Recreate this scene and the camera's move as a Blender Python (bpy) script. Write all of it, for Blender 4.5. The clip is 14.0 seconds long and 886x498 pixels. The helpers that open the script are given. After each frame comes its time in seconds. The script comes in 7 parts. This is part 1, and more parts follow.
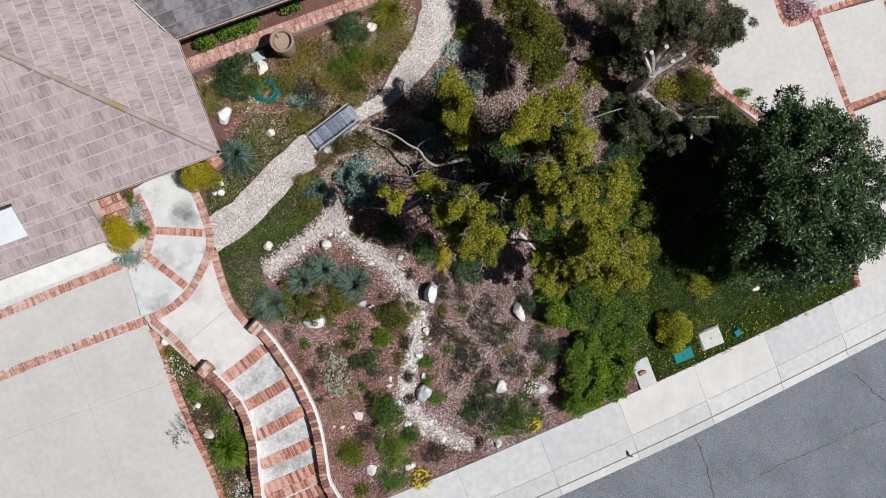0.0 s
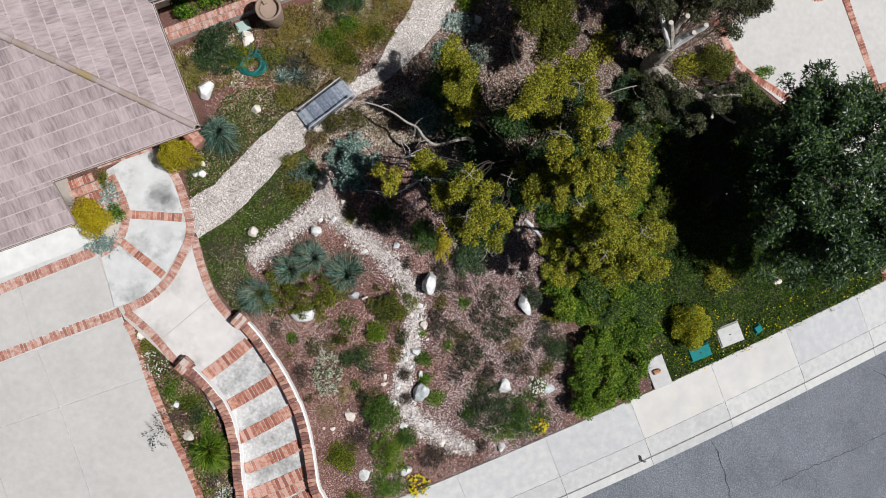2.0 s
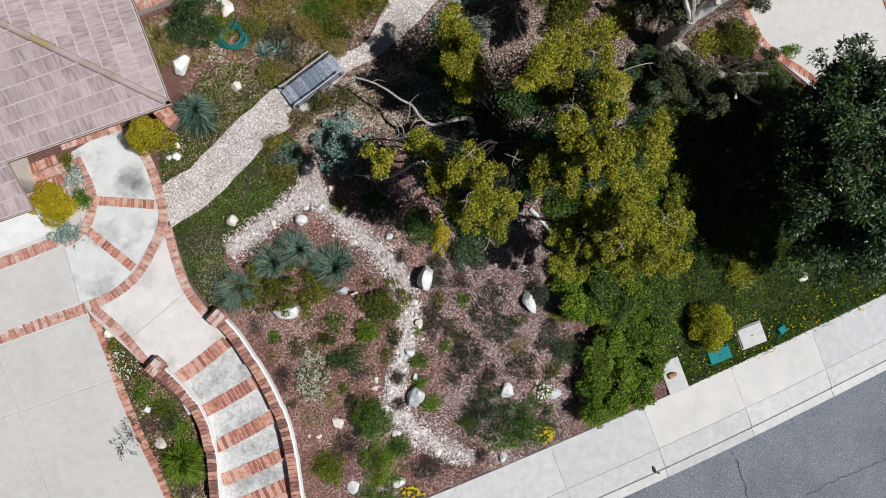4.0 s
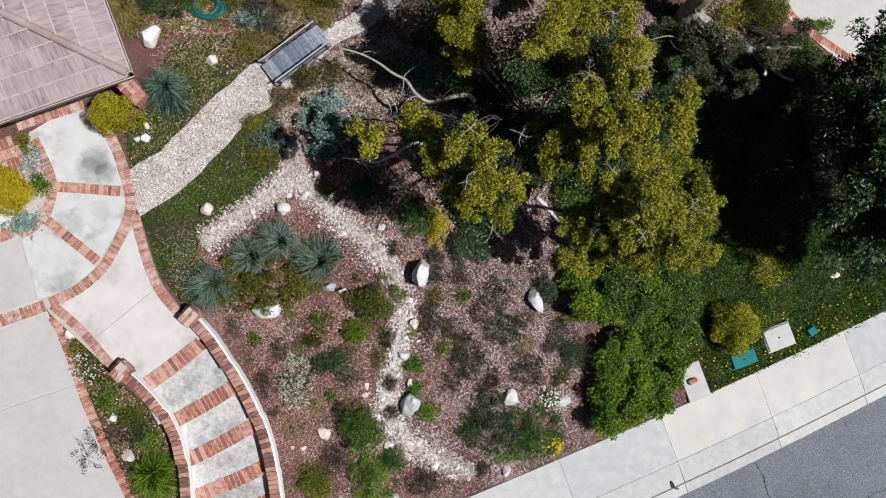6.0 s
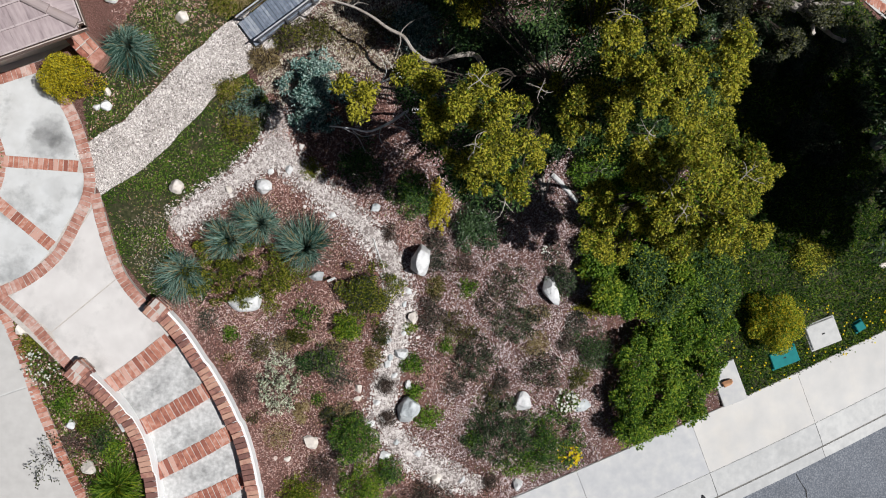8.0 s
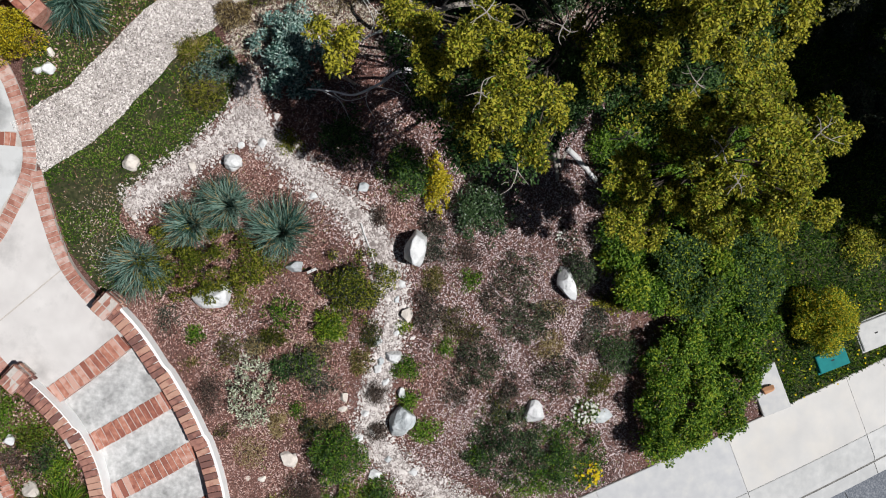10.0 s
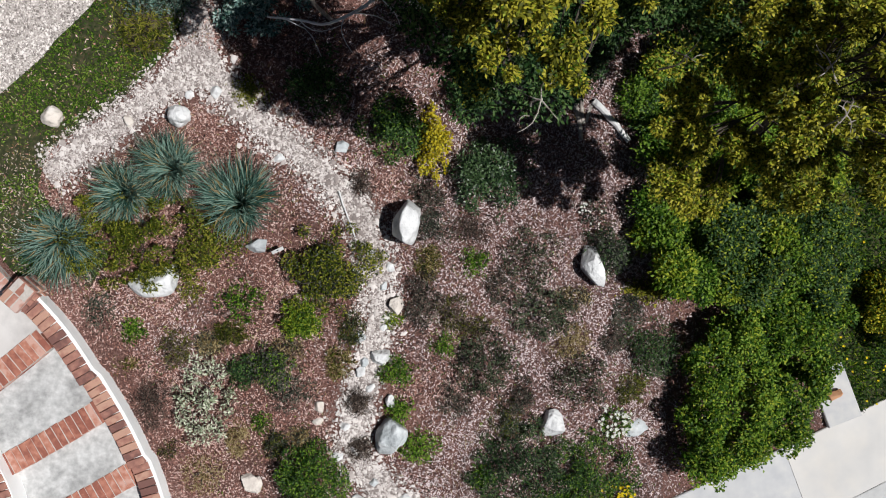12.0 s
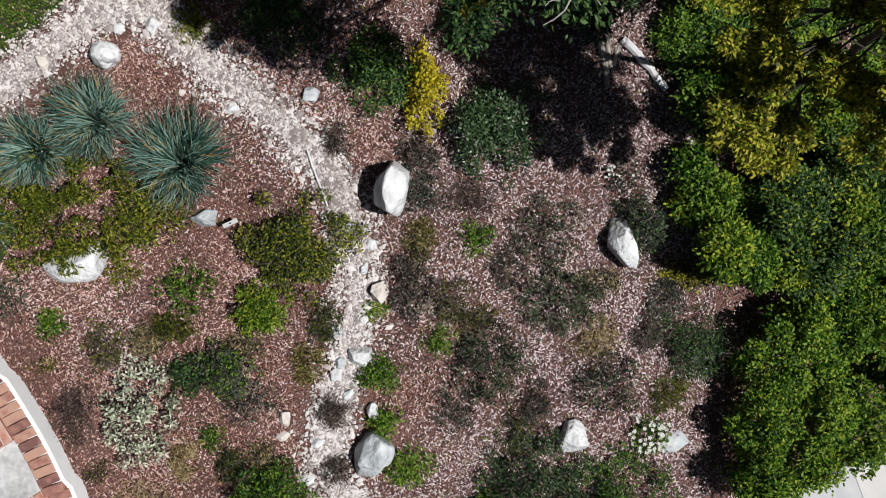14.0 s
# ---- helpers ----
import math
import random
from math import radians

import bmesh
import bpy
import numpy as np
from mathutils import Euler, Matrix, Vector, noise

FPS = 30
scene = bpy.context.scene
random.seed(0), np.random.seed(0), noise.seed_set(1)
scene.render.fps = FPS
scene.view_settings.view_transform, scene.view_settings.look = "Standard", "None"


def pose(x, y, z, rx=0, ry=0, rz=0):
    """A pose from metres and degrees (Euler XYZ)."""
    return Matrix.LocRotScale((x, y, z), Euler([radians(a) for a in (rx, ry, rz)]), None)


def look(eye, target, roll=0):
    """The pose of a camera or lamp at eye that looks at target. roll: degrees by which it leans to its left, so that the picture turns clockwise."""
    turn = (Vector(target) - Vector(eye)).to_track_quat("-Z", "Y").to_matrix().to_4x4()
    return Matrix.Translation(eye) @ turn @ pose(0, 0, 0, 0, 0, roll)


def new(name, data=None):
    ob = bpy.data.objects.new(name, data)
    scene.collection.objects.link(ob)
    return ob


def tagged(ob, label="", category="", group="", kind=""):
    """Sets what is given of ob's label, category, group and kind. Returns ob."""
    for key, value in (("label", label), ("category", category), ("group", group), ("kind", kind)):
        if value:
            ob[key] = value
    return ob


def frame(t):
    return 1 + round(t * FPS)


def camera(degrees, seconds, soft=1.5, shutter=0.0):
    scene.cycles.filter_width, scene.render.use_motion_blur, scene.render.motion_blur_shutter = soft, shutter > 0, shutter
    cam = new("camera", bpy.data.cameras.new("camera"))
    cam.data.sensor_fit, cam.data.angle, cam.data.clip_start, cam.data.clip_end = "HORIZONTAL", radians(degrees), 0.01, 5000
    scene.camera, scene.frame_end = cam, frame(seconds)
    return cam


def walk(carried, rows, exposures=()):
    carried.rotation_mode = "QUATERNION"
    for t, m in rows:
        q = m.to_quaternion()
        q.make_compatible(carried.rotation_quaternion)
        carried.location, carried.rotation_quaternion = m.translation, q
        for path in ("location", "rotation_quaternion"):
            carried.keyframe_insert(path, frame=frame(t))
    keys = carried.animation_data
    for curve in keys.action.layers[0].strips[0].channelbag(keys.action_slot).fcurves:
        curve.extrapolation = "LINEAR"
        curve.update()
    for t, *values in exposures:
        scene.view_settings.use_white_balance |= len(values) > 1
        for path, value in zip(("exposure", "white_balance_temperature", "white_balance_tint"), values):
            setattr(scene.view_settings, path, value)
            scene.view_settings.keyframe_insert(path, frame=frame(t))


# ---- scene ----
cam = camera(58.0, 14.0, soft=1.0)
METRES, EYE, TILT, LEAN, TURN = 9.64, 19.37, -90.0, -2.0, 0.0
ROWS = [
    (0.0, 0.0, 0.0, 0.0, -0.0, 0.0, 0.0),
    (0.5, -0.0029, 0.0401, -0.0086, -0.02, -0.01, -0.07),
    (1.0, -0.0041, 0.0778, -0.0167, -0.05, -0.03, -0.15),
    (1.5, -0.0037, 0.1155, -0.0229, -0.09, -0.05, -0.22),
    (2.0, -0.0036, 0.1541, -0.0277, -0.14, -0.05, -0.28),
    (2.5, -0.0042, 0.1938, -0.0325, -0.15, -0.07, -0.33),
    (3.0, -0.0044, 0.2337, -0.0365, -0.19, -0.08, -0.4),
    (5.5, 0.0098, 0.4382, -0.0563, -0.13, -0.12, -0.66),
    (6.0, 0.0086, 0.479, -0.0595, -0.11, -0.11, -0.66),
    (6.5, 0.0072, 0.5225, -0.0632, -0.08, -0.16, -0.67),
    (7.0, 0.0062, 0.5689, -0.0689, -0.05, -0.2, -0.65),
    (7.5, 0.0056, 0.6168, -0.0762, -0.02, -0.19, -0.66),
    (8.0, 0.0069, 0.6653, -0.084, -0.0, -0.26, -0.65),
    (10.5, 0.0099, 0.9043, -0.1121, 0.01, -0.22, -0.49),
    (11.0, 0.0113, 0.9598, -0.1201, -0.02, -0.25, -0.44),
    (11.5, 0.0138, 1.0193, -0.1291, -0.0, -0.31, -0.39),
    (12.0, 0.0132, 1.0762, -0.135, 0.06, -0.34, -0.35),
    (12.5, 0.0129, 1.1323, -0.1425, 0.01, -0.36, -0.31),
    (13.0, 0.018, 1.1822, -0.1522, -0.02, -0.43, -0.27),
    (13.5, 0.0182, 1.2244, -0.1598, -0.02, -0.45, -0.25),
    (14.0, 0.017, 1.2617, -0.1608, -0.05, -0.44, -0.16),
]
walk(cam, [(t, pose(0, 0, EYE, TILT, LEAN, TURN) @ pose(METRES * x, METRES * y, METRES * z, 90 + pitch, roll, yaw)) for t, x, y, z, yaw, pitch, roll in ROWS])

# ---------------------------------------------------------------- light
SUN_ELEVATION, SUN_AZIMUTH = 60.5, -9.5      # azimuth counted from +x towards +y
w = bpy.data.worlds.new("sky")
scene.world = w
w.use_nodes = True
sky = w.node_tree.nodes.new("ShaderNodeTexSky")
sky.sky_type, sky.sun_disc = "NISHITA", False
sky.sun_elevation, sky.sun_rotation = radians(SUN_ELEVATION), radians(90 - SUN_AZIMUTH)
w.node_tree.links.new(sky.outputs[0], w.node_tree.nodes["Background"].inputs[0])
w.node_tree.nodes["Background"].inputs[1].default_value = 0.021
sun = new("sun", bpy.data.lights.new("sun", "SUN"))
sun.data.energy, sun.data.angle, sun.data.color = 4.65, radians(0.53), (0.985, 0.98, 0.98)
sun_way = Vector((math.cos(radians(SUN_ELEVATION)) * math.cos(radians(SUN_AZIMUTH)), math.cos(radians(SUN_ELEVATION)) * math.sin(radians(SUN_AZIMUTH)), math.sin(radians(SUN_ELEVATION))))
sun.matrix_world = look(sun_way * 60, (0, 0, 0))
scene.view_settings.exposure = 0.0


# <ground  height of the plot: a level terrace by the house, falling towards the street and to the right
def ramp(v):
    return v if v > 30 else math.log1p(math.exp(v))


STREET = 21.4
SA, CA = math.sin(math.radians(STREET)), math.cos(math.radians(STREET))
EDGE = (-0.533, -6.156)                          # a point on the inner edge of the pavement


def street_n(x, y):
    """Distance past the pavement's inner edge, towards the road."""
    return (x - EDGE[0]) * SA - (y - EDGE[1]) * CA


def ground(x, y):
    n = street_n(x, y)
    drop = 0.0
    if n > 0:
        x, y = x - n * SA, y + n * CA
        drop = -0.02 * min(n, 12)
    x, y = max(-14.0, min(15.0, x)), max(-12.0, min(14.0, y))
    return -0.16 * ramp(x - 0.2) - 0.12 * ramp(x - 6.2) - 0.14 * ramp(-(y + 1.8)) + drop
# ground>


def uneven(x, y):
    return 0.02 * noise.noise((x * 1.3, y * 1.3, 0)) * max(0.0, min(1.0, (x + 4.5) / 2))


def street_point(s, n):
    return EDGE[0] + s * CA + n * SA, EDGE[1] + s * SA - n * CA


# ---------------------------------------------------------------- materials
def mat(name, colours, scale=8.0, rough=0.85, bump=0.3, bump_scale=60.0, metal=0.0, island=0.0, piece=0.0, big=0.0, big_scale=0.7, dist=0.01, detail=6.0, streak=None, stain=0.42, spots=()):
    """A surface whose colour runs over the ramp of colours by noise; island and piece: how much each joined or single piece differs; big: stains; spots: single grey stains (x, y, radius, depth)."""
    m = bpy.data.materials.new(name)
    m.use_nodes = True
    n, l = m.node_tree.nodes, m.node_tree.links
    b = n["Principled BSDF"]
    b.inputs["Roughness"].default_value, b.inputs["Metallic"].default_value = rough, metal
    co = n.new("ShaderNodeTexCoord")
    geo = n.new("ShaderNodeNewGeometry")
    no = n.new("ShaderNodeTexNoise")
    no.inputs["Scale"].default_value, no.inputs["Detail"].default_value = scale, detail
    l.new(geo.outputs["Position"], no.inputs["Vector"])
    if streak is not None:
        mp = n.new("ShaderNodeMapping")
        mp.vector_type = "TEXTURE"
        mp.inputs["Rotation"].default_value = (0, 0, radians(streak))
        mp.inputs["Scale"].default_value = (3.6, 0.6, 1.6)
        l.new(geo.outputs["Position"], mp.inputs["Vector"])
        l.new(mp.outputs[0], no.inputs["Vector"])
    value = no.outputs[0]
    if island or piece:
        add = n.new("ShaderNodeMath")
        add.operation = "MULTIPLY_ADD"
        src = geo.outputs["Random Per Island"] if island else n.new("ShaderNodeObjectInfo").outputs["Random"]
        l.new(src, add.inputs[0])
        add.inputs[1].default_value = island or piece
        sub = n.new("ShaderNodeMath")
        sub.operation = "SUBTRACT"
        l.new(value, sub.inputs[0])
        sub.inputs[1].default_value = 0.5 * (island or piece)
        l.new(sub.outputs[0], add.inputs[2])
        value = add.outputs[0]
    r = n.new("ShaderNodeValToRGB")
    el = r.color_ramp.elements
    lo, hi = 0.28, 0.72
    for i, c in enumerate(colours):
        p = lo + (hi - lo) * i / max(1, len(colours) - 1)
        e = el[i] if i < 2 else el.new(p)
        e.position, e.color = p, (*c, 1)
    l.new(value, r.inputs[0])
    colour = r.outputs[0]
    if big:
        n2 = n.new("ShaderNodeTexNoise")
        n2.inputs["Scale"].default_value, n2.inputs["Detail"].default_value, n2.inputs["Roughness"].default_value = big_scale, 7, 0.65
        l.new(geo.outputs["Position"], n2.inputs["Vector"])
        mr = n.new("ShaderNodeMapRange")
        mr.inputs[1].default_value, mr.inputs[2].default_value = stain, stain + 0.24
        mr.inputs[3].default_value, mr.inputs[4].default_value = 1.0, 1.0 - big
        l.new(n2.outputs[0], mr.inputs[0])
        mix = n.new("ShaderNodeMix")
        mix.data_type, mix.blend_type = "RGBA", "MULTIPLY"
        mix.inputs[0].default_value = 1
        l.new(colour, mix.inputs[6])
        l.new(mr.outputs[0], mix.inputs[7])
        colour = mix.outputs[2]
    for sx, sy, sr, deep in spots:
        wob = n.new("ShaderNodeTexNoise")
        wob.inputs["Scale"].default_value, wob.inputs["Detail"].default_value = 7.0, 5
        l.new(geo.outputs["Position"], wob.inputs["Vector"])
        far = n.new("ShaderNodeVectorMath")
        far.operation = "DISTANCE"
        far.inputs[1].default_value = (sx, sy, 0.02)
        l.new(geo.outputs["Position"], far.inputs[0])
        edge = n.new("ShaderNodeMath")
        edge.operation = "MULTIPLY_ADD"
        edge.inputs[1].default_value = 1.1 * sr
        l.new(wob.outputs[0], edge.inputs[0])
        l.new(far.outputs["Value"], edge.inputs[2])
        mr = n.new("ShaderNodeMapRange")
        mr.inputs[1].default_value, mr.inputs[2].default_value = sr * 1.3, sr * 1.65
        mr.inputs[3].default_value, mr.inputs[4].default_value = 1.0 - deep, 1.0
        l.new(edge.outputs[0], mr.inputs[0])
        mix = n.new("ShaderNodeMix")
        mix.data_type, mix.blend_type = "RGBA", "MULTIPLY"
        mix.inputs[0].default_value = 1
        l.new(colour, mix.inputs[6])
        l.new(mr.outputs[0], mix.inputs[7])
        colour = mix.outputs[2]
    l.new(colour, b.inputs["Base Color"])
    if bump:
        n3 = n.new("ShaderNodeTexNoise")
        n3.inputs["Scale"].default_value, n3.inputs["Detail"].default_value = bump_scale, 4
        l.new(geo.outputs["Position"], n3.inputs["Vector"])
        bp = n.new("ShaderNodeBump")
        bp.inputs["Strength"].default_value, bp.inputs["Distance"].default_value = bump, dist
        l.new(n3.outputs[0], bp.inputs["Height"])
        l.new(bp.outputs[0], b.inputs["Normal"])
    return m


def leaf_mat(name, colours, rough=0.5, through_light=0.3, scale=1.2, gloss=0.14):
    m = mat(name, colours, scale=scale, rough=rough, bump=0, island=0.9, detail=3)
    n, l = m.node_tree.nodes, m.node_tree.links
    b = n["Principled BSDF"]
    col = b.inputs["Base Color"].links[0].from_socket
    b.inputs["Specular IOR Level"].default_value = gloss
    tr = n.new("ShaderNodeBsdfTranslucent")
    l.new(col, tr.inputs[0])
    mx = n.new("ShaderNodeMixShader")
    mx.inputs[0].default_value = through_light
    l.new(b.outputs[0], mx.inputs[1])
    l.new(tr.outputs[0], mx.inputs[2])
    l.new(mx.outputs[0], n["Material Output"].inputs[0])
    return m


M = {
    "mulch": mat("bark_mulch", [(0.045, 0.02, 0.015), (0.185, 0.082, 0.064), (0.39, 0.25, 0.215)], 75, 0.95, 0.9, 110, big=0.35, big_scale=0.9, dist=0.03, detail=8),
    "chip": mat("red_bark_chip", [(0.075, 0.031, 0.024), (0.26, 0.108, 0.08), (0.43, 0.22, 0.175), (0.62, 0.44, 0.39)], 1.2, 0.9, 0, island=0.85),
    "chip_grey": mat("grey_bark_chip", [(0.065, 0.038, 0.034), (0.24, 0.155, 0.15), (0.4, 0.295, 0.288), (0.68, 0.57, 0.56)], 1.2, 0.9, 0, island=0.85),
    "litter": mat("dry_leaf_litter", [(0.05, 0.036, 0.028), (0.155, 0.116, 0.09), (0.285, 0.227, 0.182), (0.46, 0.39, 0.325)], 1.2, 0.9, 0, island=0.85),
    "litter_pale": mat("straw_litter", [(0.15, 0.115, 0.075), (0.3, 0.24, 0.17), (0.44, 0.37, 0.28), (0.6, 0.54, 0.44)], 1.2, 0.9, 0, island=0.85),
    "gravel": mat("gravel_bed", [(0.24, 0.21, 0.19), (0.44, 0.395, 0.365), (0.62, 0.565, 0.53)], 110, 0.9, 0.8, 90, dist=0.02),
    "creek_soil": mat("pebbly_soil", [(0.26, 0.215, 0.2), (0.47, 0.415, 0.39), (0.68, 0.625, 0.6)], 110, 0.95, 0.9, 110, dist=0.02, detail=8),
    "pebble": mat("gravel_stone", [(0.2, 0.175, 0.16), (0.45, 0.4, 0.375), (0.61, 0.555, 0.525), (0.76, 0.71, 0.675)], 2, 0.85, 0, island=0.85),
    "creek": mat("creek_stone", [(0.22, 0.185, 0.17), (0.4, 0.35, 0.325), (0.53, 0.475, 0.45), (0.66, 0.61, 0.58)], 2, 0.85, 0.2, island=0.85),
    "concrete": mat("pale_concrete", [(0.455, 0.438, 0.418), (0.515, 0.498, 0.476)], 7, 0.85, 0.15, 160, big=0.08, big_scale=0.8, dist=0.004),
    "white_concrete": mat("white_concrete", [(0.6, 0.6, 0.59), (0.7, 0.7, 0.69)], 5, 0.85, 0.15, 140, big=0.1, big_scale=0.9, dist=0.004),
    "patio": mat("stained_concrete", [(0.5, 0.5, 0.49), (0.6, 0.605, 0.6)], 4, 0.85, 0.2, 120, big=0.5, big_scale=1.9, dist=0.004, stain=0.5, spots=[(-5.56, 0.94, 0.26, 0.3), (-5.66, 0.74, 0.24, 0.26), (-5.36, 0.72, 0.2, 0.26), (-5.45, 0.02, 0.2, 0.1)]),
    "landing": mat("smooth_pinkish_concrete", [(0.55, 0.52, 0.5), (0.65, 0.62, 0.595)], 3, 0.8, 0.15, 120, big=0.4, big_scale=1.1, dist=0.004, stain=0.5),
    "tread": mat("mottled_concrete", [(0.38, 0.38, 0.37), (0.5, 0.495, 0.485), (0.62, 0.615, 0.605)], 16, 0.85, 0.2, 120, big=0.55, big_scale=2.2, dist=0.004, stain=0.46),
    "walkway": mat("pavement_concrete", [(0.43, 0.432, 0.442), (0.475, 0.474, 0.476), (0.54, 0.53, 0.51)], 6, 0.85, 0.15, 160, piece=0.26, big=0.05, big_scale=0.5, dist=0.004),
    "walkway_cream": mat("cream_pavement_concrete", [(0.5, 0.49, 0.475), (0.535, 0.52, 0.5), (0.575, 0.55, 0.515)], 3, 0.85, 0.15, 160, piece=0.1, big=0.09, big_scale=0.8, dist=0.004),
    "kerb": mat("kerb_concrete", [(0.44, 0.44, 0.435), (0.54, 0.535, 0.52)], 9, 0.85, 0.2, 120, piece=0.4, big=0.1, big_scale=2.4, dist=0.004),
    "asphalt": mat("asphalt", [(0.09, 0.1, 0.12), (0.152, 0.165, 0.19), (0.27, 0.28, 0.3)], 34, 0.95, 0.6, 120, big=0.2, big_scale=0.9, dist=0.012, detail=9),
    "crack": mat("tar_crack", [(0.02, 0.02, 0.02), (0.04, 0.04, 0.04)], 30, 0.9, 0.2),
    "joint": mat("dusty_joint", [(0.09, 0.085, 0.08), (0.22, 0.21, 0.195)], 30, 0.95, 0.2),
    "brick": mat("red_brick", [(0.26, 0.09, 0.062), (0.36, 0.14, 0.095), (0.44, 0.19, 0.13), (0.52, 0.31, 0.25)], 14, 0.9, 0.5, 90, piece=0.62, dist=0.006),
    "brick_brown": mat("brown_brick", [(0.17, 0.08, 0.066), (0.28, 0.13, 0.1), (0.36, 0.175, 0.13), (0.45, 0.26, 0.19)], 12, 0.9, 0.5, 90, piece=0.6, dist=0.006),
    "brick_soft": mat("pink_brick", [(0.3, 0.125, 0.09), (0.41, 0.195, 0.145), (0.46, 0.26, 0.21), (0.54, 0.39, 0.34)], 14, 0.9, 0.5, 90, piece=0.38, dist=0.006),
    "mortar": mat("mortar", [(0.42, 0.38, 0.34), (0.55, 0.5, 0.46)], 40, 0.95, 0.4, 120),
    "stucco": mat("white_stucco", [(0.86, 0.86, 0.85), (0.92, 0.92, 0.91)], 6, 0.9, 0.4, 120),
    "house_wall": mat("cream_stucco", [(0.6, 0.56, 0.5), (0.68, 0.64, 0.58)], 6, 0.9, 0.4, 120),
    "tile": mat("roof_tile_side", [(0.255, 0.2, 0.205), (0.34, 0.272, 0.275), (0.395, 0.32, 0.32), (0.44, 0.362, 0.358)], 14, 0.85, 0.45, 45, piece=0.24, big=0.2, big_scale=1.6, dist=0.006, streak=20.6),
    "tile_joined": mat("roof_tile_side_joined", [(0.255, 0.2, 0.205), (0.34, 0.272, 0.275), (0.395, 0.32, 0.32), (0.44, 0.362, 0.358)], 14, 0.85, 0.45, 45, island=0.24, big=0.2, big_scale=1.6, dist=0.006, streak=20.6),
    "tile_front": mat("roof_tile_front", [(0.255, 0.2, 0.205), (0.34, 0.272, 0.275), (0.395, 0.32, 0.32), (0.44, 0.362, 0.358)], 14, 0.85, 0.45, 45, piece=0.24, big=0.2, big_scale=1.6, dist=0.006, streak=110.6),
    "tile_front_joined": mat("roof_tile_front_joined", [(0.255, 0.2, 0.205), (0.34, 0.272, 0.275), (0.395, 0.32, 0.32), (0.44, 0.362, 0.358)], 14, 0.85, 0.45, 45, island=0.24, big=0.2, big_scale=1.6, dist=0.006, streak=110.6),
    "tile_grey": mat("grey_roof_tile", [(0.1, 0.094, 0.1), (0.15, 0.141, 0.15), (0.2, 0.188, 0.198), (0.25, 0.232, 0.24)], 9, 0.85, 0.35, 60, island=0.5, big=0.25, big_scale=1.1, dist=0.006),
    "tile_edge": mat("worn_tile_edge", [(0.36, 0.29, 0.29), (0.44, 0.365, 0.362), (0.5, 0.42, 0.415)], 16, 0.9, 0.3, 60),
    "tile_edge_grey": mat("worn_grey_tile_edge", [(0.17, 0.158, 0.165), (0.25, 0.232, 0.238)], 12, 0.9, 0.3, 60),
    "ridge": mat("lichen_ridge_tile", [(0.3, 0.225, 0.09), (0.29, 0.225, 0.17), (0.34, 0.275, 0.265), (0.4, 0.33, 0.32)], 2.2, 0.9, 0.4, 60, piece=0.15, dist=0.006),
    "gutter": mat("brown_gutter", [(0.16, 0.1, 0.08), (0.24, 0.16, 0.13)], 10, 0.5, 0.1),
    "fascia": mat("pale_fascia", [(0.5, 0.42, 0.38), (0.6, 0.53, 0.48)], 10, 0.6, 0.1),
    "wood": mat("grey_plank", [(0.12, 0.145, 0.19), (0.19, 0.22, 0.275), (0.31, 0.335, 0.38)], 18, 0.85, 0.4, 60, piece=0.5),
    "rail_pale": mat("bleached_rail_wood", [(0.34, 0.35, 0.37), (0.52, 0.53, 0.55)], 18, 0.85, 0.3, 60),
    "rail": mat("dark_rail_wood", [(0.06, 0.06, 0.07), (0.13, 0.13, 0.14)], 18, 0.8, 0.3, 60),
    "rock": mat("pale_rock", [(0.56, 0.56, 0.56), (0.74, 0.74, 0.735), (0.86, 0.86, 0.85)], 7, 0.9, 0.9, 25, big=0.2, big_scale=5, dist=0.03),
    "rock_tan": mat("tan_rock", [(0.62, 0.55, 0.49), (0.74, 0.67, 0.6), (0.84, 0.79, 0.73)], 7, 0.9, 0.7, 25, big=0.25, big_scale=5, dist=0.03),
    "rock_grey": mat("grey_rock", [(0.42, 0.45, 0.46), (0.56, 0.59, 0.6), (0.7, 0.72, 0.72)], 7, 0.9, 0.7, 25, big=0.3, big_scale=5, dist=0.03),
    "clay": mat("terracotta", [(0.28, 0.2, 0.15), (0.38, 0.28, 0.22)], 8, 0.85, 0.3, 60, big=0.3, big_scale=4),
    "green_box": mat("green_plastic", [(0.0, 0.15, 0.15), (0.003, 0.2, 0.2)], 8, 0.85, 0.1),
    "hose": mat("teal_hose", [(0.0, 0.1, 0.09), (0.01, 0.16, 0.14)], 20, 0.4, 0),
    "bark": mat("grey_bark", [(0.2, 0.17, 0.14), (0.36, 0.32, 0.28), (0.5, 0.46, 0.41)], 14, 0.9, 0.6, 40, dist=0.02),
    "bark_dark": mat("dark_bark", [(0.04, 0.03, 0.025), (0.1, 0.08, 0.06)], 14, 0.9, 0.6, 40, dist=0.02),
    "bark_pale": mat("pale_gum_bark", [(0.42, 0.42, 0.42), (0.62, 0.61, 0.6), (0.78, 0.76, 0.73)], 5, 0.8, 0.4, 20, dist=0.02),
    "cut": mat("cut_wood", [(0.4, 0.36, 0.31), (0.58, 0.54, 0.48)], 20, 0.8, 0.2),
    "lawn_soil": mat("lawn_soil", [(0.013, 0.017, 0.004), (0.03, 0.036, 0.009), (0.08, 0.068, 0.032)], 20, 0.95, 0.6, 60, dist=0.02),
}
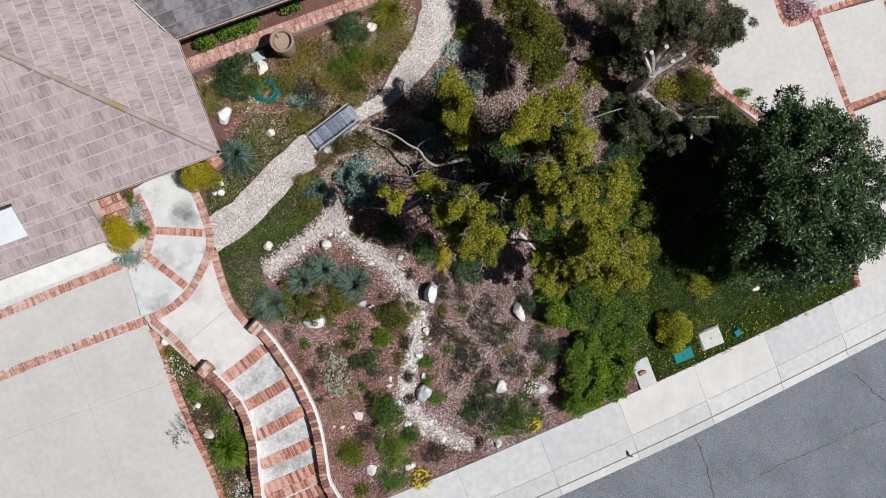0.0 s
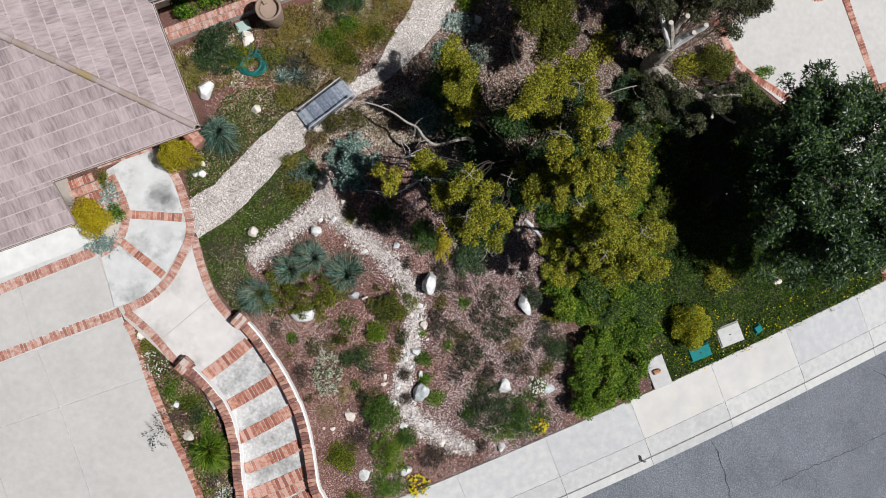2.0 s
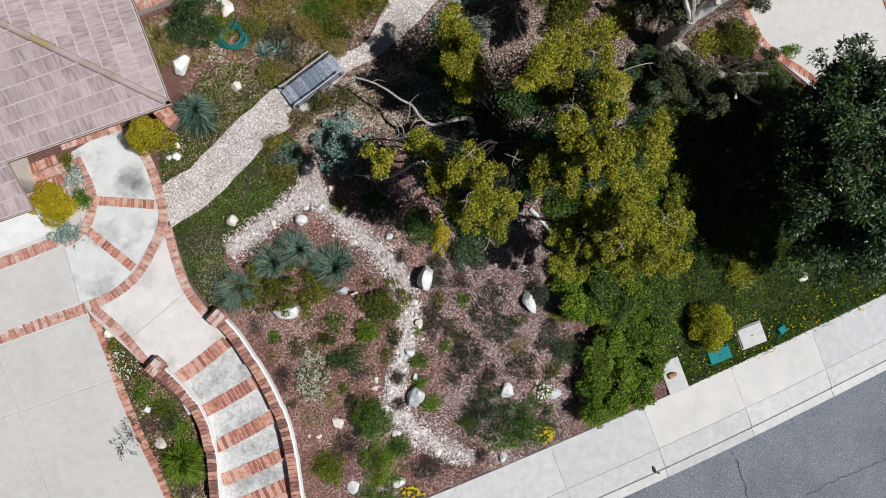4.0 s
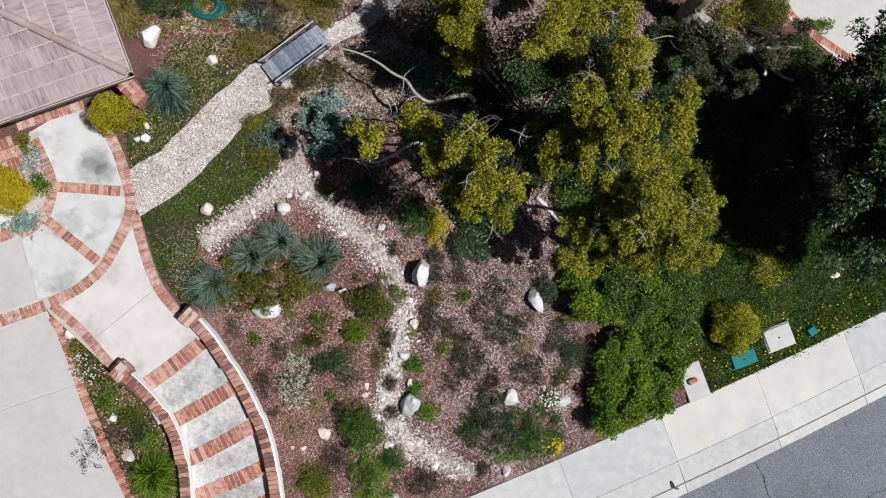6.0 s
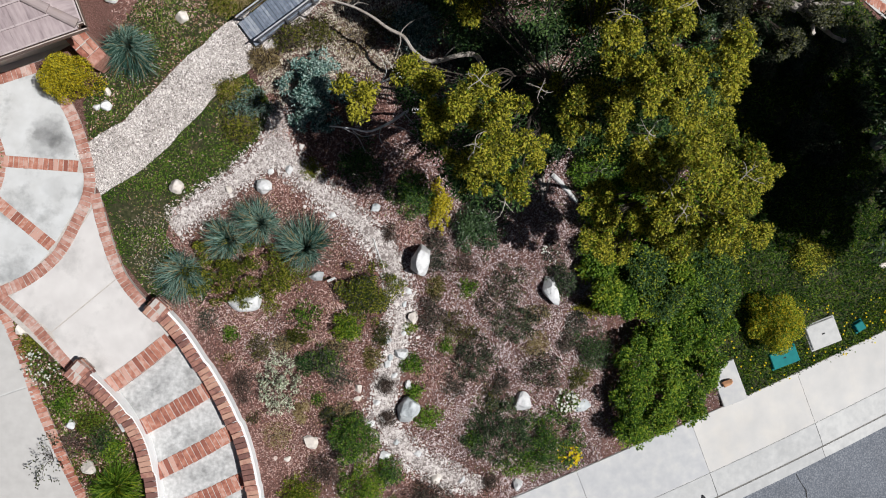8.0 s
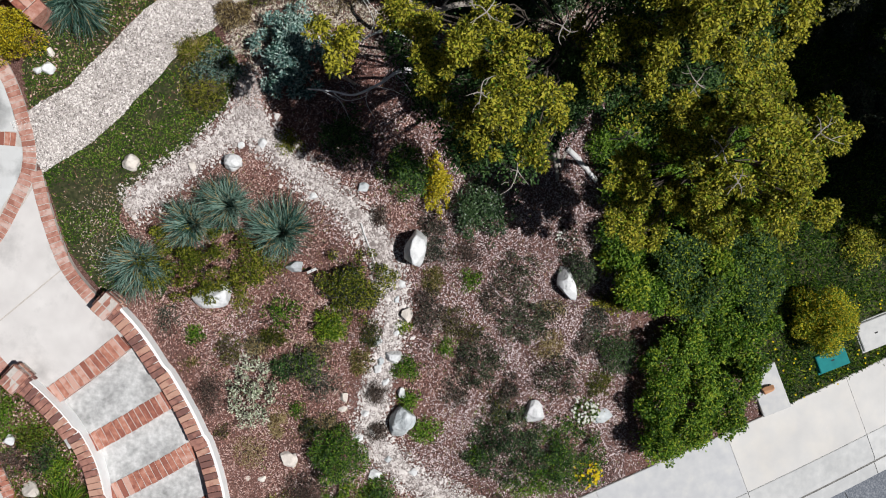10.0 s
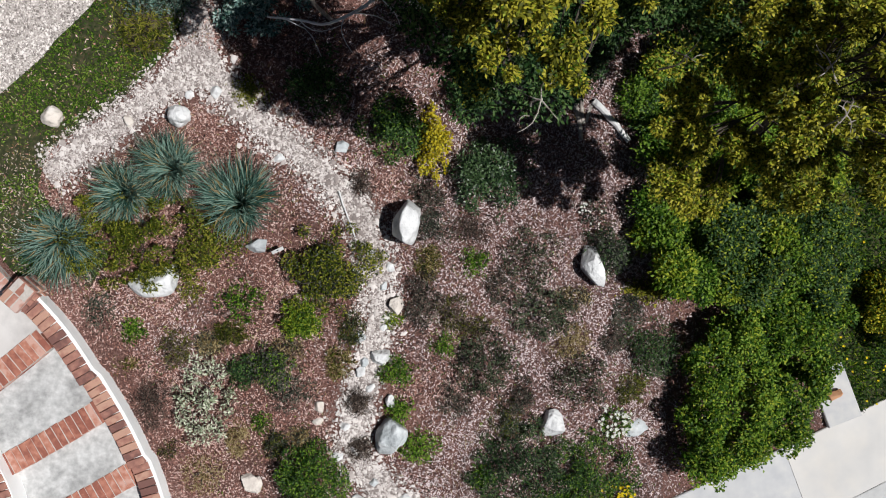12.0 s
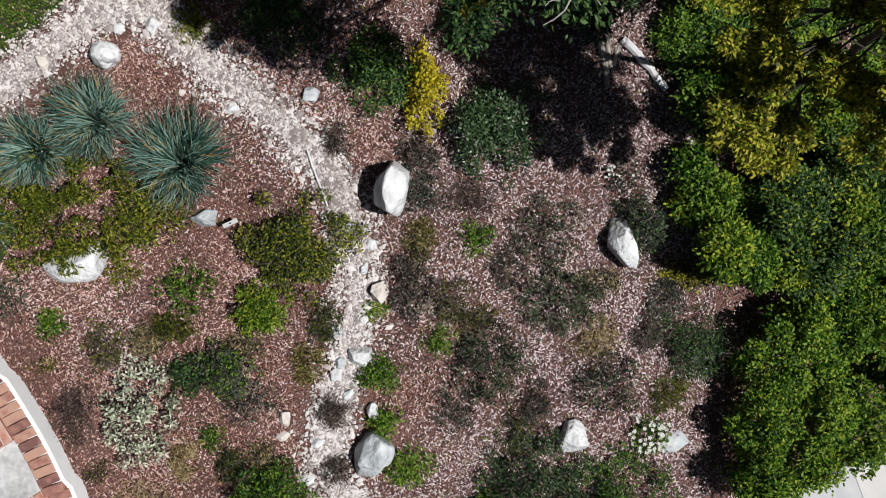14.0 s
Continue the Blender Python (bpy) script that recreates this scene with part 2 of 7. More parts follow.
LEAF = {
    "olive": leaf_mat("olive_leaf", [(0.062, 0.07, 0.007), (0.18, 0.18, 0.016), (0.46, 0.42, 0.045)]),
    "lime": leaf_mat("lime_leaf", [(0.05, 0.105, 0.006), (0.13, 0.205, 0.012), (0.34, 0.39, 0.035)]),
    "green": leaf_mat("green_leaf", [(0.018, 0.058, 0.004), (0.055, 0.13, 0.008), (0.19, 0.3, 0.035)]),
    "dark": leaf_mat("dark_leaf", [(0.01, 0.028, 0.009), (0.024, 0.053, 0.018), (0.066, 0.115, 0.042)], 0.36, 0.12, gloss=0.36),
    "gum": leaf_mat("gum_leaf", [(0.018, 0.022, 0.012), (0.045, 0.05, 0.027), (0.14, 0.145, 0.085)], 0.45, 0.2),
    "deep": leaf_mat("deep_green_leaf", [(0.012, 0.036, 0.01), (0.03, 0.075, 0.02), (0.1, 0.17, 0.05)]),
    "yellow": leaf_mat("golden_leaf", [(0.26, 0.2, 0.006), (0.46, 0.36, 0.01), (0.6, 0.5, 0.03)]),
    "blue": leaf_mat("blue_grass_blade", [(0.018, 0.055, 0.04), (0.06, 0.125, 0.095), (0.2, 0.3, 0.24)], 0.45, 0.15),
    "teal": leaf_mat("grey_teal_leaf", [(0.07, 0.14, 0.125), (0.18, 0.29, 0.26), (0.42, 0.54, 0.48)], 0.7, 0.15),
    "silver": leaf_mat("silver_leaf", [(0.16, 0.23, 0.21), (0.3, 0.38, 0.34), (0.5, 0.56, 0.5)], 0.7, 0.15),
    "cream": leaf_mat("cream_green_leaf", [(0.26, 0.31, 0.19), (0.44, 0.49, 0.34), (0.64, 0.67, 0.52)], 0.7, 0.2),
    "sage": leaf_mat("sage_leaf", [(0.014, 0.018, 0.012), (0.036, 0.042, 0.029), (0.12, 0.126, 0.094)], 0.7, 0.15),
    "thyme": leaf_mat("dark_thyme_leaf", [(0.011, 0.02, 0.009), (0.03, 0.044, 0.021), (0.1, 0.125, 0.07)], 0.7, 0.15),
    "brown": leaf_mat("dry_twig", [(0.02, 0.014, 0.011), (0.05, 0.036, 0.028), (0.14, 0.105, 0.085)], 0.8, 0.1),
    "straw": leaf_mat("straw_blade", [(0.13, 0.09, 0.035), (0.26, 0.19, 0.08), (0.4, 0.32, 0.17)], 0.8, 0.2),
    "dusk": leaf_mat("dark_olive_leaf", [(0.022, 0.03, 0.005), (0.055, 0.066, 0.009), (0.15, 0.155, 0.02)]),
    "moss": leaf_mat("yellow_green_blade", [(0.05, 0.075, 0.005), (0.125, 0.15, 0.01), (0.29, 0.28, 0.04)], 0.6, 0.3),
    "gold": leaf_mat("golden_dry_blade", [(0.07, 0.062, 0.008), (0.18, 0.145, 0.015), (0.36, 0.28, 0.05)], 0.7, 0.25),
    "grass": leaf_mat("lawn_blade", [(0.022, 0.068, 0.004), (0.06, 0.145, 0.008), (0.19, 0.29, 0.04)], 0.6, 0.3),
    "white_petal": leaf_mat("white_petal", [(0.7, 0.7, 0.62), (0.8, 0.8, 0.74)], 0.7, 0.3),
    "yellow_petal": leaf_mat("yellow_petal", [(0.7, 0.5, 0.01), (0.8, 0.65, 0.03)], 0.7, 0.3),
    "pink_petal": leaf_mat("pink_petal", [(0.5, 0.25, 0.35), (0.65, 0.45, 0.5)], 0.7, 0.3),
}


# ---------------------------------------------------------------- building blocks
def thing(name, label, category, group="", kind="", at=(0, 0, 0)):
    ob = new(name)
    ob.location = at
    ob.empty_display_size = 0.1
    return tagged(ob, label, category, group, kind)


def mesh_of(name, verts, faces, material, smooth=False):
    me = bpy.data.meshes.new(name)
    me.from_pydata(verts, [], faces)
    me.materials.append(material)
    if smooth:
        me.shade_smooth()
    return me


def mesh_np(name, verts, quads, material, smooth=False):
    """A mesh of four-cornered faces from arrays."""
    me = bpy.data.meshes.new(name)
    nv, nf = len(verts), len(quads)
    k = quads.shape[1]
    me.vertices.add(nv)
    me.vertices.foreach_set("co", np.ascontiguousarray(verts, dtype=np.float32).ravel())
    me.loops.add(nf * k)
    me.loops.foreach_set("vertex_index", np.ascontiguousarray(quads, dtype=np.int32).ravel())
    me.polygons.add(nf)
    me.polygons.foreach_set("loop_start", np.arange(0, nf * k, k, dtype=np.int32))
    me.update(calc_edges=True)
    me.materials.append(material)
    if smooth:
        me.shade_smooth()
    return me


def put(name, me, parent=None, m=None, label=""):
    ob = new(name, me)
    if parent is not None:
        ob.parent = parent
    if m is not None:
        ob.matrix_basis = m
    return tagged(ob, label)


def part(name, bm, material, parent=None, label="", m=None):
    me = bpy.data.meshes.new(name)
    bm.normal_update()
    bm.to_mesh(me)
    bm.free()
    me.materials.append(material)
    return put(name, me, parent, m, label)


def box_mesh(name, sx, sy, sz, material, bevel=0.006, jitter=0.0, seed=0):
    """A box on z = 0, with its edges broken."""
    rnd = random.Random(seed)
    bm = bmesh.new()
    bmesh.ops.create_cube(bm, size=1)
    for v in bm.verts:
        v.co = Vector((v.co.x * sx + rnd.uniform(-jitter, jitter), v.co.y * sy + rnd.uniform(-jitter, jitter), (v.co.z + 0.5) * sz + (rnd.uniform(-jitter, jitter) if v.co.z > 0 else 0)))
    if bevel:
        top = [e for e in bm.edges if all(v.co.z > sz * 0.6 for v in e.verts)]
        bmesh.ops.bevel(bm, geom=top, offset=bevel, segments=1, affect="EDGES")
    me = bpy.data.meshes.new(name)
    bm.to_mesh(me)
    bm.free()
    me.materials.append(material)
    return me


def prism(points, lift, depth, follow=True, z=0.0):
    """A flat block under the outline given in plan: its top follows the ground (plus lift) or lies at z."""
    bm = bmesh.new()
    tops = [bm.verts.new((x, y, (ground(x, y) if follow else z) + lift)) for x, y in points]
    lows = [bm.verts.new((v.co.x, v.co.y, v.co.z - depth)) for v in tops]
    f = bm.faces.new(tops)
    if f.calc_area() and f.normal.z < 0:
        f.normal_flip()
    n = len(points)
    for i in range(n):
        bm.faces.new((tops[i], tops[(i + 1) % n], lows[(i + 1) % n], lows[i]))
    bmesh.ops.recalc_face_normals(bm, faces=bm.faces)
    return bm


def smooth_line(points, step=0.1):
    """Points a step apart along the soft curve through the points given."""
    pts = [Vector(p) for p in points]
    dense = []
    for i in range(len(pts) - 1):
        a, b, c, d = pts[max(0, i - 1)], pts[i], pts[i + 1], pts[min(len(pts) - 1, i + 2)]
        for k in range(24):
            t = k / 24
            dense.append(0.5 * (2 * b + (c - a) * t + (2 * a - 5 * b + 4 * c - d) * t * t + (3 * b - a - 3 * c + d) * t ** 3))
    dense.append(pts[-1])
    out, left = [dense[0]], step
    for a, b in zip(dense, dense[1:]):
        d = (b - a).length
        at = 0.0
        while d - at >= left:
            at += left
            out.append(a.lerp(b, at / d))
            left = step
        left -= d - at
    return out


def inside(x, y, poly):
    hit, n = False, len(poly)
    for i in range(n):
        (x1, y1), (x2, y2) = poly[i], poly[i - 1]
        if (y1 > y) != (y2 > y) and x < (x2 - x1) * (y - y1) / (y2 - y1) + x1:
            hit = not hit
    return hit


def clip(poly, a, b, c):
    """The part of a flat outline where a*u + b*v + c >= 0."""
    out = []
    for i in range(len(poly)):
        p, q = poly[i - 1], poly[i]
        dp, dq = a * p[0] + b * p[1] + c, a * q[0] + b * q[1] + c
        if dp >= 0:
            out.append(p)
        if (dp >= 0) != (dq >= 0):
            k = dp / (dp - dq)
            out.append((p[0] + (q[0] - p[0]) * k, p[1] + (q[1] - p[1]) * k))
    return out


def turn_z(x, y, z, angle, sx=1, sy=1, sz=1):
    return Matrix.Translation((x, y, z)) @ Matrix.Rotation(angle, 4, "Z") @ Matrix.Diagonal((sx, sy, sz, 1))


# leaves, as joined blades of two triangles each
def blades(name, centres, ways, length, width, material, droop=0.25, seed=0, spread=0.35, tumble=0.45):
    """Many pointed leaves: each starts at its centre, runs along its way and droops at the tip."""
    rng = np.random.default_rng(seed)
    n = len(centres)
    ways = ways / np.maximum(np.linalg.norm(ways, axis=1, keepdims=True), 1e-6)
    side = np.cross(ways, rng.normal(size=(n, 3)) * tumble + np.array([0, 0, 1.0]))
    side /= np.maximum(np.linalg.norm(side, axis=1, keepdims=True), 1e-6)
    ln = (length * rng.uniform(1 - spread, 1 + spread, n))[:, None]
    wd = (width * rng.uniform(1 - spread, 1 + spread, n))[:, None]
    mid = centres + ways * ln * 0.5
    tip = centres + ways * ln - np.array([0, 0, 1.0]) * ln * droop
    v = np.stack([centres, mid + side * wd * 0.5, tip, mid - side * wd * 0.5], 1).reshape(-1, 3)
    q = np.arange(4 * n).reshape(-1, 4)
    return mesh_np(name, v, q, material)


def ball_points(rng, n, centre, radius, shell=0.5, floor=-0.35, stray=0.45):
    """Points in the outer part of an ellipsoid, thinner below, and the ways out of it."""
    d = rng.normal(size=(n * 2, 3))
    d /= np.linalg.norm(d, axis=1, keepdims=True)
    d = d[d[:, 2] > floor][:n]
    r = shell + (1 - shell) * rng.random((len(d), 1)) ** 0.6
    r *= 1 + stray * rng.random((len(d), 1)) ** 4
    return np.array(centre) + d * r * np.array(radius), d


def crown_mesh(name, clumps, count, length, width, material, seed=0, up=0.5, droop=0.3, shell=0.45, floor=-0.35, tumble=0.5, stray=0.45):
    """clumps: centre and radii. The leaves are shared out by the clumps' surfaces."""
    rng = np.random.default_rng(seed)
    area = np.array([(r[0] * r[1] + r[0] * r[2] + r[1] * r[2]) for _, r in clumps])
    num = np.maximum(6, count * area / area.sum()).astype(int)
    cs, ws = [], []
    for (c, r), k in zip(clumps, num):
        p, d = ball_points(rng, k, c, r, shell, floor, stray)
        cs.append(p)
        ws.append((d * 0.8 + rng.normal(size=d.shape) * 0.8) * np.array([1, 1, 0.5]) + np.array([0, 0, up * 0.4]))
    return blades(name, np.concatenate(cs), np.concatenate(ws), length, width, material, droop, seed + 1, tumble=tumble)


def tube(bm, points, radii, sides=7):
    rings = []
    for i, p in enumerate(points):
        a = Vector(points[max(0, i - 1)])
        b = Vector(points[min(len(points) - 1, i + 1)])
        q = (b - a).to_track_quat("Z", "Y")
        rings.append([bm.verts.new(Vector(p) + q @ Vector((radii[i] * math.cos(2 * math.pi * k / sides), radii[i] * math.sin(2 * math.pi * k / sides), 0))) for k in range(sides)])
    for r, s in zip(rings, rings[1:]):
        for k in range(sides):
            bm.faces.new((r[k], r[(k + 1) % sides], s[(k + 1) % sides], s[k]))
    bm.faces.new(rings[-1])
    bm.faces.new(rings[0][::-1])


def limb(bm, a, b, r0, r1, rnd, bend=0.12, n=6, sides=6):
    a, b = Vector(a), Vector(b)
    d = (b - a).length
    off = Vector((rnd.uniform(-1, 1), rnd.uniform(-1, 1), rnd.uniform(-0.3, 0.6))) * d * bend
    pts = [a.lerp(b, i / n) + off * math.sin(math.pi * i / n) + Vector((rnd.uniform(-1, 1), rnd.uniform(-1, 1), rnd.uniform(-1, 1))) * d * 0.012 for i in range(n + 1)]
    tube(bm, pts, [r0 + (r1 - r0) * i / n for i in range(n + 1)], sides)
    return pts


# ================================================================ the large structure
def axis_values():
    near = np.arange(-13, 15.01, 0.25)
    far = np.array([1.5, 4, 9, 20, 45, 100, 240, 600, 1500])
    return np.concatenate([-13 - far[::-1], near, 15 + far]), np.concatenate([-13 - far[::-1], np.arange(-13, 14.01, 0.25), 14 + far])


gx, gy = axis_values()
verts = np.array([(x, y, ground(float(x), float(y)) + uneven(x, y) - 0.3 * max(0.0, min(1.0, street_n(x, y) / 0.3 - 0.2))) for y in gy for x in gx])
nx = len(gx)
quads = np.array([(j * nx + i, j * nx + i + 1, (j + 1) * nx + i + 1, (j + 1) * nx + i) for j in range(len(gy) - 1) for i in range(nx - 1)])
tagged(put("ground", mesh_np("ground", verts, quads, M["mulch"], True)), "reddish brown bark mulch over sloping garden soil", "ground", kind="structure")


def off_street(outline):
    """The outline drawn back behind the pavement's edge."""
    out = []
    for x, y in outline:
        n = street_n(x, y)
        out.append((x - (n + 0.005) * SA, y + (n + 0.005) * CA) if n > -0.005 else (x, y))
    return out


def sheet(name, outline, lift, material, label, category, step=0.18, kind="structure"):
    """A thin layer over the ground inside an outline, with a soft edge."""
    xs, ys = [p[0] for p in outline], [p[1] for p in outline]
    bm = bmesh.new()
    loop = [bm.verts.new((x, y, ground(x, y) + lift)) for x, y in outline]
    f = bm.faces.new(loop)
    bmesh.ops.triangulate(bm, faces=[f])
    for _ in range(3):
        long = [e for e in bm.edges if e.calc_length() > step * 3]
        if not long:
            break
        bmesh.ops.subdivide_edges(bm, edges=long, cuts=1)
        bmesh.ops.triangulate(bm, faces=bm.faces)
    for v in bm.verts:
        v.co.z = ground(v.co.x, v.co.y) + lift + uneven(v.co.x, v.co.y)
    bmesh.ops.recalc_face_normals(bm, faces=bm.faces)
    if sum(f.normal.z for f in bm.faces) < 0:
        bmesh.ops.reverse_faces(bm, faces=bm.faces)
    ob = part(name, bm, material)
    return tagged(ob, label, category, kind=kind)


def pair_outline(line, widths, step=0.25, rough=0.1):
    """The outline of a strip of changing width along a line."""
    pts = smooth_line(line, step)
    n = len(pts)
    left, right = [], []
    for i, p in enumerate(pts):
        d = (pts[min(n - 1, i + 1)] - pts[max(0, i - 1)]).normalized()
        k = i / max(1, n - 1) * (len(widths) - 1)
        a = int(min(k, len(widths) - 2))
        wd = widths[a] + (widths[a + 1] - widths[a]) * (k - a)
        wd *= 1 + rough * noise.noise((p.x * 1.7, p.y * 1.7, 3.0)) + rough * 0.8 * noise.noise((p.x * 6, p.y * 6, 7.0))
        side = Vector((-d.y, d.x)) * wd * 0.5
        left.append(tuple(p.xy + side) if len(p) > 2 else tuple(p + side))
        right.append(tuple(p.xy - side) if len(p) > 2 else tuple(p - side))
    return left + right[::-1]


# ---- road, kerb and pavement
ROAD_N = 1.68                                    # where the asphalt begins
bm = bmesh.new()
sv = np.linspace(-40, 60, 81)
nv = [ROAD_N, 4, 7, 11]
grid = [[bm.verts.new((*street_point(s, n), ground(*street_point(s, n)) - 0.07 + 0.06 * min(1, (n - ROAD_N) / 3))) for n in nv] for s in sv]
for i in range(len(sv) - 1):
    for j in range(len(nv) - 1):
        bm.faces.new((grid[i][j], grid[i][j + 1], grid[i + 1][j + 1], grid[i + 1][j]))
bmesh.ops.recalc_face_normals(bm, faces=bm.faces)
road = tagged(part("road", bm, M["asphalt"]), "worn grey asphalt road with thin dark cracks", "road", kind="structure")


def crack(points, width=0.008):
    pts = smooth_line(points, 0.12)
    vs, fs = [], []
    rnd = random.Random(4)
    for i, p in enumerate(pts):
        a = pts[max(0, i - 1)]
        b = pts[min(len(pts) - 1, i + 1)]
        d = (b - a).normalized()
        wd = width * rnd.uniform(0.4, 1.3)
        jit = Vector((-d.y, d.x)) * rnd.uniform(-0.03, 0.03)
        for sgn in (1, -1):
            q = p + jit + Vector((-d.y, d.x)) * wd * sgn
            n = street_n(q.x, q.y)
            vs.append((q.x, q.y, ground(q.x, q.y) - 0.07 + 0.06 * min(1, (n - ROAD_N) / 3) + 0.004))
        if i:
            k = 2 * i
            fs.append((k - 2, k - 1, k + 1, k))
    put("crack", mesh_of("crack", vs, fs, M["crack"]), road)


crack([(7.37, -4.93), (7.57, -5.35), (7.72, -5.87), (7.92, -6.58), (8.29, -7.75)])
crack([(12.06, -3.37), (12.60, -3.71), (13.13, -4.20), (14.64, -4.84)], 0.01)
crack([(8.98, -6.17), (10.18, -5.73), (11.25, -5.42), (12.35, -5.02), (14.66, -4.52)], 0.006)

pavement = thing("pavement", "pale concrete pavement slabs with joints along the road", "pavement", kind="structure")
kerb = thing("kerb", "pale concrete kerb and gutter with cross joints", "kerb", kind="structure")


def street_block(name, s0, s1, profile, material, parent):
    """A block between two joints; profile: (n, height over the ground) from the garden side to the road side."""
    bm = bmesh.new()
    rows = []
    k = max(4, int((s1 - s0) / 0.5))
    for i in range(k + 1):
        s = s0 + (s1 - s0) * i / k
        top = [bm.verts.new((*street_point(s, n), ground(*street_point(s, n)) + h)) for n, h in profile]
        low = [bm.verts.new((*street_point(s, n), ground(*street_point(s, n)) - 0.15)) for n in (profile[-1][0], profile[0][0])]
        rows.append(top + low)
    for a, b in zip(rows, rows[1:]):
        for j in range(len(a)):
            bm.faces.new((a[j], b[j], b[(j + 1) % len(a)], a[(j + 1) % len(a)]))
    bm.faces.new(rows[0])
    bm.faces.new(rows[-1][::-1])
    bmesh.ops.recalc_face_normals(bm, faces=bm.faces)
    return part(name, bm, material, parent)


for i in range(-6, 12):
    s0 = 3.95 + 2.25 * (i - 1)
    street_block("slab", s0 + 0.003, s0 + 2.247, [(0.0, 0.03), (0.01, 0.04), (0.99, 0.035), (1.0, 0.028)], M["walkway_cream" if i in (2, 3, 6) else "walkway"], pavement)
    street_block("kerb_stone", s0 + 0.006, s0 + 2.244, [(1.006, 0.028), (1.015, 0.035), (1.38, 0.024), (1.455, 0.002), (1.485, -0.05)], M["kerb"], kerb)
    street_block("gutter_block", s0 + 0.006, s0 + 2.244, [(1.515, -0.055), (1.715, -0.062)], M["kerb"], kerb)
street_block("joint_bed", -20, 45, [(0.004, 0.022), (1.0, 0.022), (1.36, 0.008)], M["kerb"], pavement)
street_block("gutter_bed", -20, 45, [(1.37, 0.0), (1.486, -0.062), (1.70, -0.07)], M["joint"], kerb)
spout = (5.50, -5.29)
drain = thing("kerb_drain", "dark drain hole with a worn lip in the kerb", "drain", at=(spout[0], spout[1], ground(*spout) + 0.01))
bm = bmesh.new()
bmesh.ops.create_cone(bm, cap_ends=True, segments=14, radius1=0.05, radius2=0.05, depth=0.03)
part("hole", bm, M["crack"], drain, m=Matrix.Translation((0, 0, 0.03)) @ Matrix.Rotation(radians(-68), 4, "Z") @ Matrix.Diagonal((1.7, 0.6, 1, 1)))
bm = bmesh.new()
bmesh.ops.create_cone(bm, cap_ends=True, segments=12, radius1=0.06, radius2=0.04, depth=0.02)
part("lip", bm, M["joint"], drain, m=Matrix.Translation((0.1, -0.08, 0.02)) @ Matrix.Diagonal((0.8, 0.4, 1, 1)))


# ---- driveway, fan-shaped patio and landing
def slab_set(name, label, material, outlines, lift=0.035, depth=0.12, follow=True, category="paving"):
    root = thing(name, label, category, kind="structure")
    for o in outlines:
        cx, cy = sum(p[0] for p in o) / len(o), sum(p[1] for p in o) / len(o)
        o = [(x + (x - cx) / math.hypot(x - cx, y - cy) * 0.018, y + (y - cy) / math.hypot(x - cx, y - cy) * 0.018) for x, y in o]
        bm = prism(o, lift, depth, follow)
        part("slab", bm, material, root)
    return root


slab_set("driveway", "pale grey concrete driveway slabs with thin joints", M["concrete"], [
    [(-11.94, -2.51), (-9.92, -1.70), (-8.65, -1.20), (-8.39, -2.32), (-9.97, -2.92), (-12.02, -3.72)],
    [(-8.61, -1.19), (-6.88, -0.50), (-6.58, -1.59), (-8.35, -2.31)],
    [(-9.98, -3.20), (-8.31, -2.57), (-7.88, -3.84), (-10.07, -4.61), (-12.15, -5.35), (-12.04, -4.00)],
    [(-8.27, -2.56), (-6.45, -1.88), (-6.23, -2.33), (-5.94, -3.14), (-7.84, -3.82)],
    [(-12.15, -5.40), (-10.08, -4.67), (-9.58, -4.49), (-9.18, -5.86), (-8.87, -6.98), (-12.39, -8.26)],
    [(-9.54, -4.47), (-7.87, -3.88), (-7.46, -5.29), (-7.16, -6.41), (-8.82, -6.96), (-9.14, -5.85)],
    [(-7.83, -3.87), (-5.92, -3.19), (-5.51, -4.27), (-4.78, -6.29), (-7.11, -6.40), (-7.41, -5.28)],
    [(-7.12, -6.44), (-4.77, -6.34), (-4.38, -7.78), (-6.77, -7.89)],
])
slab_set("driveway_edge", "bright white concrete strip between driveway and eave", M["white_concrete"], [
    [(-9.90, -1.31), (-6.93, -0.14), (-7.10, 0.10), (-7.45, 0.62), (-9.95, -0.30), (-11.2, -0.75), (-11.2, -1.78)],
])
sheet("driveway_bed", [(-11.89, -1.0), (-7.45, 0.60), (-6.88, -0.45), (-6.42, -1.82), (-5.95, -3.11), (-4.69, -6.29), (-4.38, -7.78), (-12.48, -9.31)], 0.02, M["kerb"], "dusty concrete bed below the driveway joints", "driveway")
patio = slab_set("patio", "fan of pale stained concrete panels by the house", M["patio"], [
    [(-6.69, 1.43), (-6.28, 1.69), (-5.64, 1.91), (-5.28, 1.23), (-5.09, 0.50), (-6.26, 0.54)],
    [(-6.23, 0.35), (-5.00, 0.27), (-5.07, -0.15), (-5.44, -0.82), (-6.37, -0.08)],
    [(-6.84, -0.47), (-6.44, -0.19), (-5.55, -0.99), (-5.90, -1.35), (-6.54, -1.59)],
], 0.02, 0.12, False)
landing = slab_set("landing", "smooth pale concrete landing with a faint joint", M["landing"], [
    [(-4.83, -0.23), (-4.46, -1.36), (-5.49, -2.24), (-6.12, -1.70), (-5.42, -1.13), (-4.98, -0.50)],
    [(-5.46, -2.27), (-4.43, -1.39), (-4.02, -1.90), (-3.65, -2.29), (-4.67, -3.21), (-5.32, -2.61)],
], 0.02, 0.5, False)
slab_set("porch_apron", "white concrete strip below the eave", M["landing"], [[(-8.6, 1.55), (-6.98, 1.62), (-5.72, 2.06), (-5.2, 2.35), (-5.5, 2.9), (-8.9, 1.75)]], 0.016, 0.12, False)
